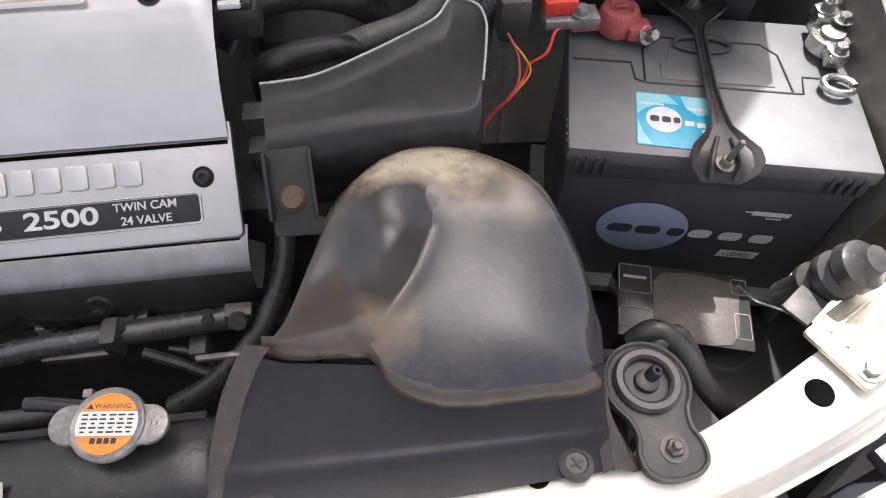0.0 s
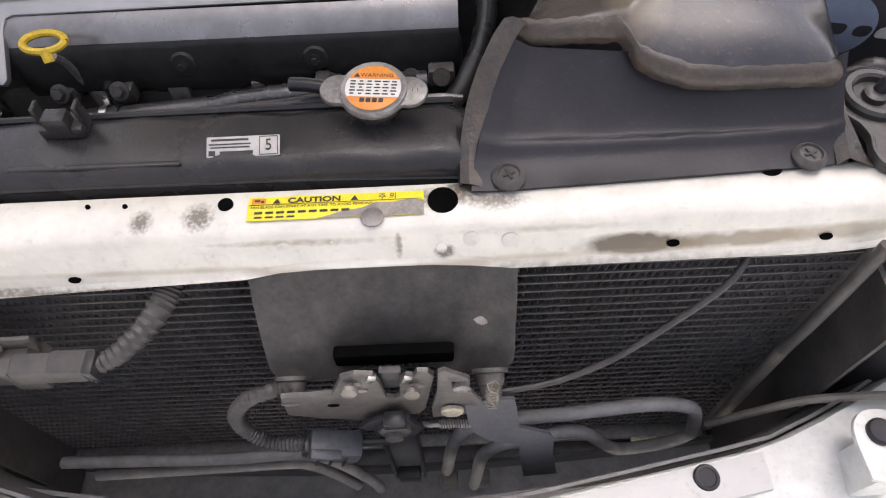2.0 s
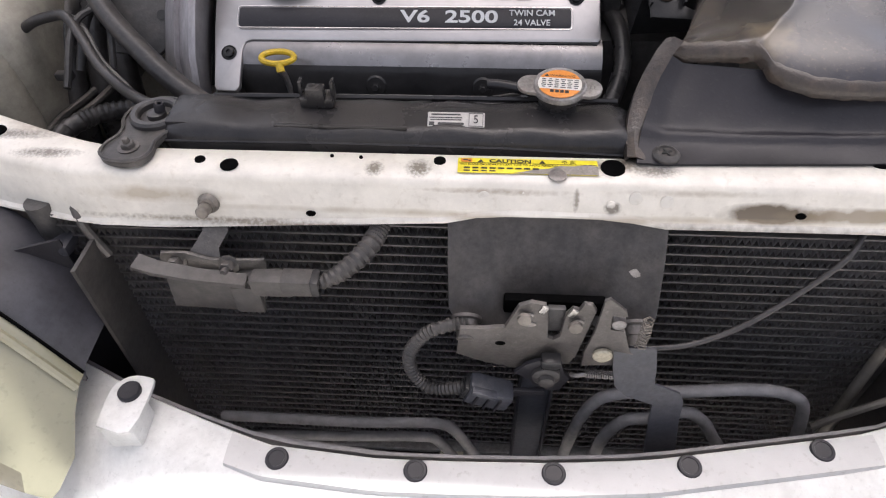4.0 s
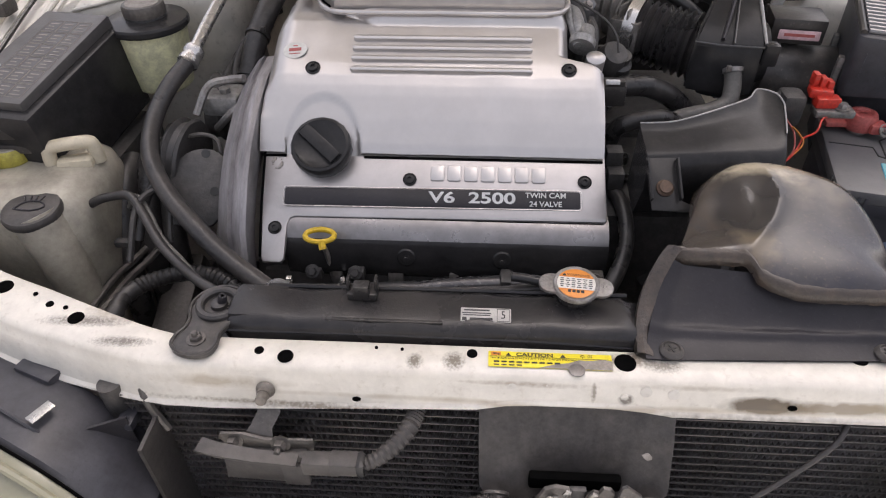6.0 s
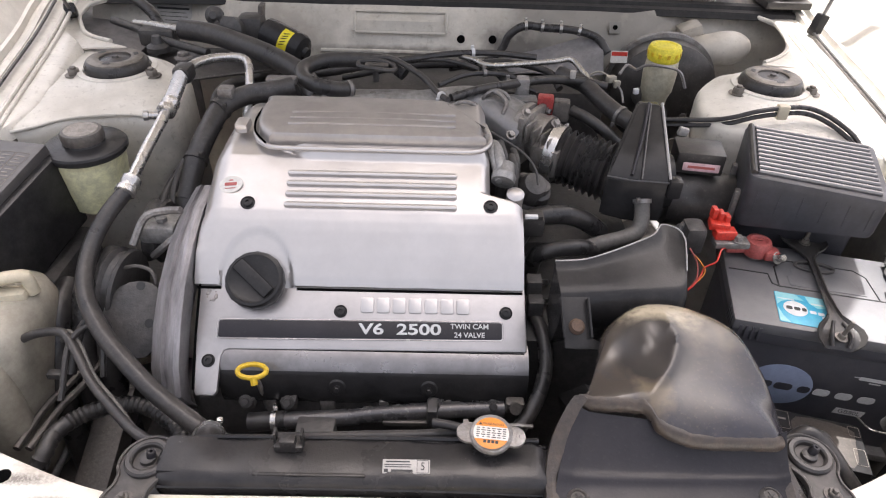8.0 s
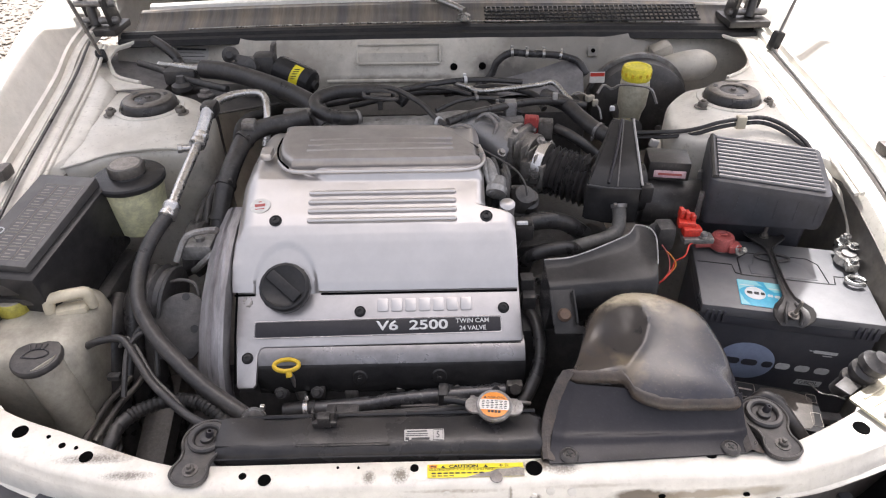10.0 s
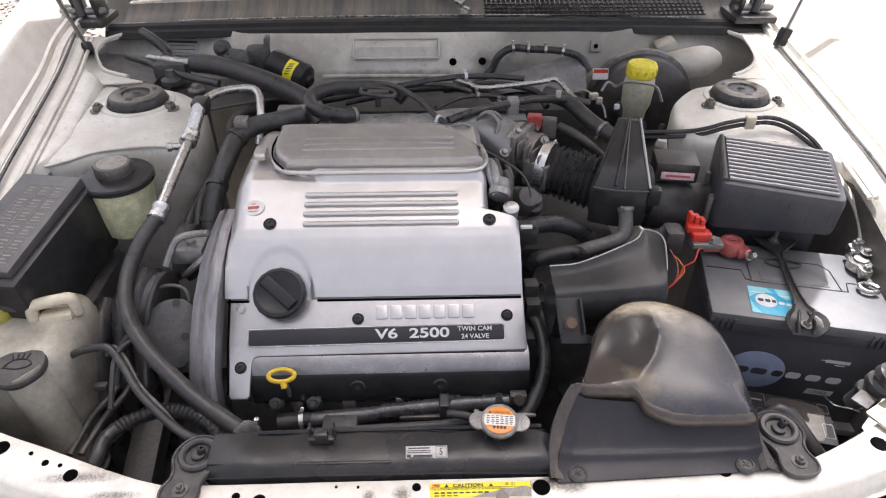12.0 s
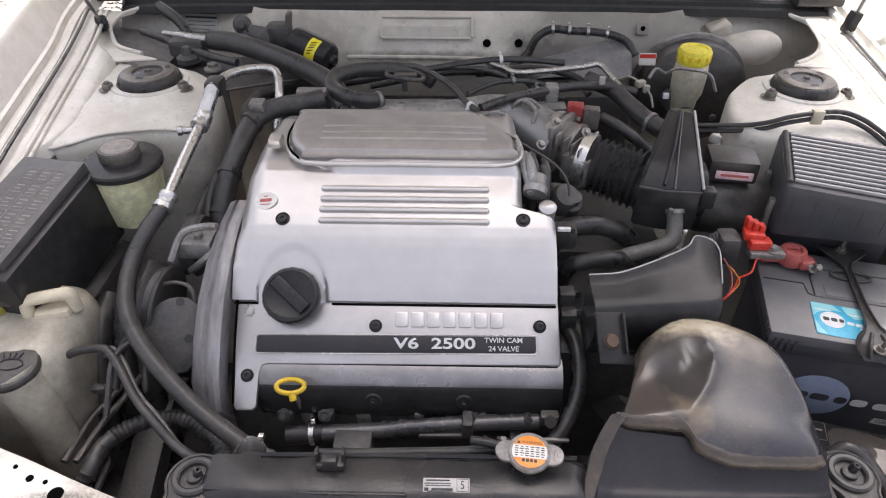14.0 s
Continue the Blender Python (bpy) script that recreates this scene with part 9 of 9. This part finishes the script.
part("motor_stay", box(B(), (-0.385, 0.985, 0.885), (0.010, 0.03, 0.060), 0.003, Matrix.Rotation(0.15, 4, "Y")), LATCH_GREY, wm)
m_l = toward((-0.372, 0.955, 0.868), wway)
face = Vector((0.1, -0.85, 0.52))
face = (face - wway * face.dot(wway)).normalized()
turn_ = wway.cross(face)
rows = []
for k in range(9):
    w = radians(-40 + 10 * k)
    rows.append([tuple(m_l @ Vector((0, 0, z)) + (face * math.cos(w) + turn_ * math.sin(w)) * 0.0326) for z in (0.050, 0.072)])
lab2 = part("motor_label", sheet(B(), rows, 0.0005), STICKER_YELLOW, wm, "yellow label with black print")
for k in (2, 3, 4, 5, 6):
    w = radians(-40 + 10 * k)
    part("label_print", box(B(), m_l @ Vector((0, 0, 0.061)) + (face * math.cos(w) + turn_ * math.sin(w)) * 0.0332, (0.012, 0.0016, 0.0016), 0.0006), INK, lab2)
hose("large_heater_hose", [(-0.535, 0.945, 0.872), (-0.475, 0.920, 0.874), (-0.40, 0.880, 0.868), (-0.33, 0.835, 0.860), (-0.27, 0.79, 0.845), (-0.24, 0.74, 0.82)], 0.020, HOSE, "thick grey foam-wrapped refrigerant hose at the firewall", "hose", steps=8, seg=16)
hose("refrigerant_tube", [(-0.645, 0.985, 0.868), (-0.605, 0.965, 0.872), (-0.565, 0.950, 0.872), (-0.52, 0.938, 0.873)], 0.009, BRIGHT, "dull metal refrigerant tube at the firewall", "pipe")
hose("refrigerant_tube", [(-0.690, 0.985, 0.874), (-0.640, 0.965, 0.866), (-0.575, 0.925, 0.858), (-0.47, 0.88, 0.85)], 0.008, DARK, "dark metal refrigerant tube at the firewall", "pipe")
xv = thing("expansion_fitting", (-0.53, 0.90, 0.84), "dusty pipe fittings behind the strut tower", "pipe fitting")
bm = box(B(), (-0.585, 0.945, 0.858), (0.07, 0.04, 0.034), 0.008)
lathe(bm, [(0.022, 0), (0.022, 0.01), (0.012, 0.016), (0.008, 0.03)], Matrix.Translation((-0.575, 0.905, 0.842)), 18)
part("fitting_block", bm, DARK, xv)
part("fitting_nut", lathe(B(), [(0.019, 0), (0.018, 0.003), (0.011, 0.006), (0.010, 0.012), (0.006, 0.014)], Matrix.Translation((-0.515, 0.868, 0.842)), 6), STEEL, xv)
hose("bonnet_drain_hose", [(-0.672, 1.050, 0.905), (-0.645, 1.030, 0.897), (-0.612, 1.005, 0.880), (-0.590, 0.975, 0.855)], 0.011, RUBBER, "black curved drain hose at the cowl", "hose")

hose("looped_hose", [(-0.165, 0.672, 0.872), (-0.19, 0.660, 0.876), (-0.225, 0.668, 0.880), (-0.250, 0.695, 0.882), (-0.252, 0.735, 0.884), (-0.22, 0.762, 0.886), (-0.17, 0.770, 0.886), (-0.11, 0.765, 0.884), (-0.08, 0.75, 0.87)], 0.0135, RUBBER, "black rubber hose looping behind the engine", "hose", steps=8, clamps=(0.04,), seg=14)
hose("throttle_cable", [(-0.14, 0.762, 0.892), (-0.10, 0.745, 0.898), (-0.05, 0.690, 0.892), (-0.022, 0.640, 0.884), (-0.005, 0.612, 0.884)], 0.005, RUBBER, "black throttle cable over the manifold", "cable", clamps=(0.85,), clamp_material=PRINT)
hose("throttle_cable", [(0.0, 0.625, 0.882), (0.045, 0.655, 0.884), (0.11, 0.700, 0.878), (0.17, 0.735, 0.872), (0.23, 0.748, 0.866), (0.28, 0.740, 0.86)], 0.0075, RUBBER, "black hose across the back of the engine", "hose")
hose("fuel_pipe", [(0.018, 0.808, 0.884), (0.045, 0.782, 0.886), (0.068, 0.764, 0.884), (0.13, 0.775, 0.884), (0.19, 0.792, 0.884), (0.222, 0.803, 0.884), (0.242, 0.770, 0.872), (0.268, 0.715, 0.855)], 0.0052, BRIGHT, "bright bent metal fuel pipe", "pipe", steps=4)
hose("heater_hose", [(0.20, 0.79, 0.862), (0.24, 0.755, 0.858), (0.265, 0.71, 0.848), (0.288, 0.672, 0.840), (0.31, 0.645, 0.835)], 0.015, HOSE, "grey rubber hose with a clamp beside the throttle body", "hose", clamps=(0.8,))
hose("heater_hose", [(0.21, 0.68, 0.84), (0.235, 0.66, 0.835), (0.265, 0.64, 0.82), (0.29, 0.63, 0.80)], 0.010, RUBBER, "black rubber hose below the fuel pipe", "hose")
hose("firewall_hose", [(0.075, 0.985, 0.80), (0.11, 0.99, 0.83), (0.125, 0.992, 0.862), (0.155, 0.992, 0.882), (0.20, 0.990, 0.880), (0.26, 0.985, 0.878), (0.305, 0.97, 0.868), (0.325, 0.95, 0.845)], 0.0085, RUBBER, "black hose clipped along the firewall", "hose", clamps=(0.45, 0.55, 0.65, 0.74), clamp_material=BRIGHT)
for k, pts in enumerate(([(-0.30, 0.82, 0.83), (-0.15, 0.83, 0.85), (0.0, 0.825, 0.862), (0.08, 0.80, 0.86)], [(-0.20, 0.80, 0.84), (-0.05, 0.81, 0.865), (0.06, 0.79, 0.872), (0.10, 0.74, 0.865)], [(0.0, 0.86, 0.84), (0.10, 0.84, 0.862), (0.18, 0.80, 0.862), (0.20, 0.76, 0.845)], [(-0.12, 0.79, 0.872), (-0.03, 0.785, 0.884), (0.02, 0.765, 0.886), (0.05, 0.745, 0.884)])):
    hose("engine_harness", pts, (0.009, 0.006, 0.007, 0.004)[k], RUBBER, "black wire harness behind the engine", "wire harness")
dk = thing("transmission_tunnel", (0.0, 0.92, 0.5), "dark insulation on the lower firewall", "insulation")
bm = box(B(), (-0.05, 0.93, 0.66), (0.75, 0.14, 0.28), 0.05)
part("insulation_pad", bm, BLACK_DUSTY, dk)
rows = []
for k in range(13):
    f = k / 12
    x, top = 0.12 + 0.19 * f, 0.818 + 0.056 * f ** 1.3
    rows.append([(x, 0.995, top), (x + 0.004, 0.972, top - 0.010 - 0.003 * math.sin(9 * f)), (x + 0.006, 0.950, top - 0.024 + 0.003 * math.sin(14 * f)), (x + 0.008, 0.925, 0.806 + 0.004 * math.sin(7 * f))])
part("heat_shield", sheet(B(), rows, 0.002), UNDER, dk, "creased dull grey heat shield sheet")
part("cowl_shelf", plate(B(), [(-0.30, 0.862), (-0.30, 0.96), (-0.58, 0.96), (-0.585, 0.872), (-0.495, 0.786), (-0.383, 0.834)], 0.003, Matrix.Translation((0, 0, 0.828)), 0.001), BRACKET, dk, "dusty dark shelf below the heater hose")
part("shelf_edge", tube(B(), [(-0.497, 0.786, 0.830), (-0.44, 0.810, 0.831), (-0.383, 0.834, 0.831), (-0.31, 0.860, 0.831)], 0.0022, 6, 2), LATCH_GREY, dk, "worn edge of the shelf")
for x, y, z, col, nm in ((0.158, 0.650, 0.862, RED_DULL, "dull red"), (0.184, 0.643, 0.858, LATCH_GREY, "grey")):
    c3 = thing("sensor_plug", (x, y, z - 0.02), nm + " electrical plug on the intake manifold", "electrical plug")
    bm = box(B(), (x, y, z), (0.027, 0.024, 0.034), 0.004, Matrix.Rotation(-0.15, 4, "Z"))
    box(bm, (x, y - 0.01, z + 0.016), (0.014, 0.010, 0.008), 0.002)
    part("plug_body", bm, col, c3)
iv = thing("idle_valve", (0.125, 0.705, 0.84), "dusty alloy sensor body on the manifold", "sensor")
bm = box(B(), (0.125, 0.71, 0.866), (0.022, 0.024, 0.040), 0.004)
box(bm, (0.125, 0.69, 0.850), (0.05, 0.03, 0.016), 0.004)
part("sensor_body", bm, ALLOY_GREY, iv)
bm = box(B(), (0.215, 0.735, 0.883), (0.010, 0.008, 0.014), 0.002)
part("white_clip", bm, LABEL_GREY, iv)
hn = thing("engine_side_harness", (-0.40, 0.50, 0.70), "thick taped harness beside the engine cover", "wire harness")
part("harness_tube", tube(B(), [(-0.405, 0.46, 0.74), (-0.402, 0.49, 0.775), (-0.395, 0.53, 0.812), (-0.385, 0.575, 0.838), (-0.372, 0.625, 0.856), (-0.34, 0.650, 0.866), (-0.29, 0.650, 0.876), (-0.26, 0.66, 0.88)], 0.0165, 16, 8), HOSE, hn, "dusty black taped harness")
for a, b in (((-0.395, 0.53, 0.812), (-0.39, 0.555, 0.826)), ((-0.374, 0.62, 0.855), (-0.36, 0.64, 0.862)), ((-0.403, 0.485, 0.77), (-0.40, 0.50, 0.785))):
    part("harness_tie", clip_ring(B(), a, b, 0.0172, 0.008), BLACK_DUSTY, hn)
part("harness_plug", box(B(), (-0.28, 0.665, 0.888), (0.05, 0.02, 0.012), 0.004), STEEL, hn)
part("harness_plug", box(B(), (-0.365, 0.635, 0.878), (0.025, 0.025, 0.018), 0.005), STEEL, hn)
for k, pts in enumerate(([(-0.44, 0.36, 0.77), (-0.425, 0.385, 0.80), (-0.40, 0.395, 0.805), (-0.375, 0.39, 0.81)], [(-0.42, 0.37, 0.745), (-0.39, 0.36, 0.775), (-0.365, 0.385, 0.79), (-0.36, 0.42, 0.805)])):
    hose("pump_line", pts, 0.0055, STEEL, "thin metal line beside the chain cover", "pipe", seg=8)

hose("hood_cable", [(-0.748, 0.850, 0.866), (-0.755, 0.800, 0.867), (-0.754, 0.745, 0.866), (-0.766, 0.709, 0.865), (-0.782, 0.690, 0.866)], 0.0018, SEAL, "thin black cable lying on the inner wing", "cable", seg=6)
# brake lines over the right tower, and its clip
for k in range(2):
    dz = 0.010 * k
    hose("brake_line", [(0.345, 0.655, 0.838 - dz), (0.373, 0.651, 0.842 - dz), (0.435, 0.637, 0.850 - dz), (0.465, 0.623, 0.862 - dz), (0.498, 0.620, 0.874 - dz), (0.541, 0.623, 0.880 - dz), (0.585, 0.630, 0.878 - dz), (0.618, 0.616, 0.870 - dz), (0.643, 0.583, 0.857 - dz), (0.657, 0.560, 0.840 - dz)], 0.0040, RUBBER, "thin black brake line over the strut tower", "pipe", seg=8)
cl = thing("line_clip", (0.541, 0.623, 0.862), "pale plastic clip holding two brake lines", "clip")
part("clip_body", box(B(), (0.541, 0.622, 0.874), (0.018, 0.014, 0.024), 0.003), CREAM, cl)
hose("tower_seam", [(0.425, 0.70, 0.80), (0.418, 0.66, 0.79), (0.425, 0.62, 0.76), (0.44, 0.58, 0.72)], 0.005, PAINT_DULL, "painted flange along the strut tower", "seam", seg=8)
hose("fender_harness", [(0.655, 0.52, 0.83), (0.675, 0.47, 0.80), (0.672, 0.42, 0.775), (0.66, 0.38, 0.74)], 0.006, PAINT_DULL, "pale tube along the inner wing", "hose", seg=8)
mk = thing("data_plate", (-0.47, 1.05, 0.85), "small grey printed data plate on the firewall", "sign")
mdp = basis((-0.615, 1.118, 0.850), (1, -0.1, 0), (0, 0.5, 1))
part("plate", plate(B(), rounded(0.085, 0.045, 0.002), 0.001, mdp, 0.0002), LABEL_GREY, mk)
bm = B()
for k, (w, h) in enumerate(((0.070, 0.0014), (0.074, 0.0045), (0.060, 0.0012), (0.066, 0.0014), (0.040, 0.0014))):
    plate(bm, [(x, y + 0.017 - 0.0085 * k) for x, y in rounded(w, h, 0.0004, 1)], 0.0003, mdp @ Matrix.Translation((0, 0, 0.001)), 0)
part("plate_print", bm, INK, mk)
rl = thing("caution_tag", (0.365, 0.95, 0.84), "small red and white tag beside the brake reservoir", "tag")
mtg = basis((0.345, 0.93, 0.845), (1, 0, 0), (0, 0.2, 1))
part("tag", plate(B(), rounded(0.034, 0.024, 0.001), 0.001, mtg, 0.0002), WHITE_LABEL, rl)
part("tag_print", plate(B(), [(x, y + 0.006) for x, y in rounded(0.032, 0.008, 0.001)], 0.0004, mtg @ Matrix.Translation((0, 0, 0.001)), 0), RED, rl)
hose("sensor_wire", [(0.315, 0.80, 0.86), (0.33, 0.815, 0.872), (0.35, 0.82, 0.862), (0.365, 0.815, 0.872), (0.39, 0.805, 0.875), (0.425, 0.80, 0.868), (0.44, 0.79, 0.84)], 0.003, STEEL, "thin wire round the brake reservoir", "wire", seg=6)

hose("accelerator_cable", [(0.012, 0.560, 0.888), (0.040, 0.528, 0.884), (0.072, 0.501, 0.877), (0.106, 0.482, 0.862), (0.123, 0.466, 0.845), (0.128, 0.455, 0.825)], 0.0018, BRACKET, "thin grey cable over the throttle body", "cable", seg=8)
hc = thing("hose_clip", (-0.13, 0.735, 0.87), "grey plastic clip holding the looped hose", "clip")
part("clip_frame", tube(B(), [(-0.161, 0.745, 0.892), (-0.13, 0.742, 0.897), (-0.100, 0.732, 0.893), (-0.098, 0.715, 0.890), (-0.128, 0.712, 0.893), (-0.158, 0.728, 0.891), (-0.161, 0.745, 0.892)], 0.0042, 8, 3), BRACKET, hc)
part("clip_tongue", box(B(), (-0.128, 0.728, 0.894), (0.04, 0.016, 0.004), 0.001), LATCH_GREY, hc)
part("clip_post", box(B(), (-0.13, 0.73, 0.878), (0.01, 0.01, 0.03), 0.002), DARK, hc)
wc = thing("wire_connector", (0.30, 0.785, 0.84), "beige wire connectors by the brake reservoir", "electrical plug")
part("connector_body", box(B(), (0.296, 0.781, 0.858), (0.018, 0.012, 0.012), 0.003, Matrix.Rotation(0.4, 4, "Z")), MILKY, wc)
part("connector_body", box(B(), (0.306, 0.772, 0.852), (0.012, 0.010, 0.014), 0.003), MILKY, wc)
part("connector_wire", tube(B(), [(0.300, 0.775, 0.852), (0.312, 0.762, 0.845), (0.316, 0.745, 0.828)], 0.0022, 6), STEEL, wc)
part("connector_wire", tube(B(), [(0.292, 0.786, 0.862), (0.275, 0.795, 0.866), (0.262, 0.800, 0.858)], 0.0018, 6), MILKY, wc)
part("terminal", box(B(), (0.337, 0.752, 0.848), (0.010, 0.008, 0.010), 0.002), PRINT, wc)
for k, (x, y, dx) in enumerate(((-0.571, 0.253, 0.011), (-0.551, 0.253, 0.005))):
    hose("fuel_line", [(x - 0.012, y - 0.08, 0.478), (x, y, 0.500), (x + dx, y + 0.07, 0.520), (x + dx + 0.01, y + 0.13, 0.530)], 0.0055, ALLOY_GREY, "dull metal line along the chassis rail", "pipe", seg=8)
hose("return_hose", [(-0.490, 0.215, 0.668), (-0.484, 0.238, 0.700), (-0.474, 0.253, 0.722), (-0.456, 0.258, 0.730), (-0.444, 0.250, 0.718), (-0.440, 0.235, 0.690)], 0.0055, HOSE, "grey rubber return hose loop", "hose", seg=10)
for k, pts in enumerate(([(-0.42, 0.46, 0.73), (-0.43, 0.50, 0.765), (-0.425, 0.56, 0.79), (-0.41, 0.62, 0.80)], [(-0.44, 0.42, 0.72), (-0.45, 0.48, 0.74), (-0.445, 0.56, 0.76), (-0.42, 0.66, 0.78)], [(-0.40, 0.66, 0.80), (-0.41, 0.70, 0.83), (-0.40, 0.75, 0.84), (-0.37, 0.80, 0.83)])):
    hose("side_hose", pts, (0.008, 0.011, 0.009)[k], RUBBER, "dark rubber hose beside the strut tower", "hose", seg=10)
for k, pts in enumerate(([(-0.10, 0.77, 0.885), (0.0, 0.80, 0.890), (0.08, 0.815, 0.888), (0.16, 0.82, 0.880)], [(-0.02, 0.70, 0.872), (0.03, 0.73, 0.880), (0.09, 0.745, 0.876), (0.14, 0.74, 0.862)], [(0.06, 0.70, 0.868), (0.10, 0.72, 0.872), (0.15, 0.715, 0.858)])):
    hose("vacuum_hose", pts, (0.006, 0.0048, 0.0042)[k], (RUBBER, HOSE, RUBBER)[k], "thin rubber vacuum hose behind the engine", "hose", seg=8, clamps=(0.5,), clamp_material=(PRINT, STEEL, STEEL)[k])
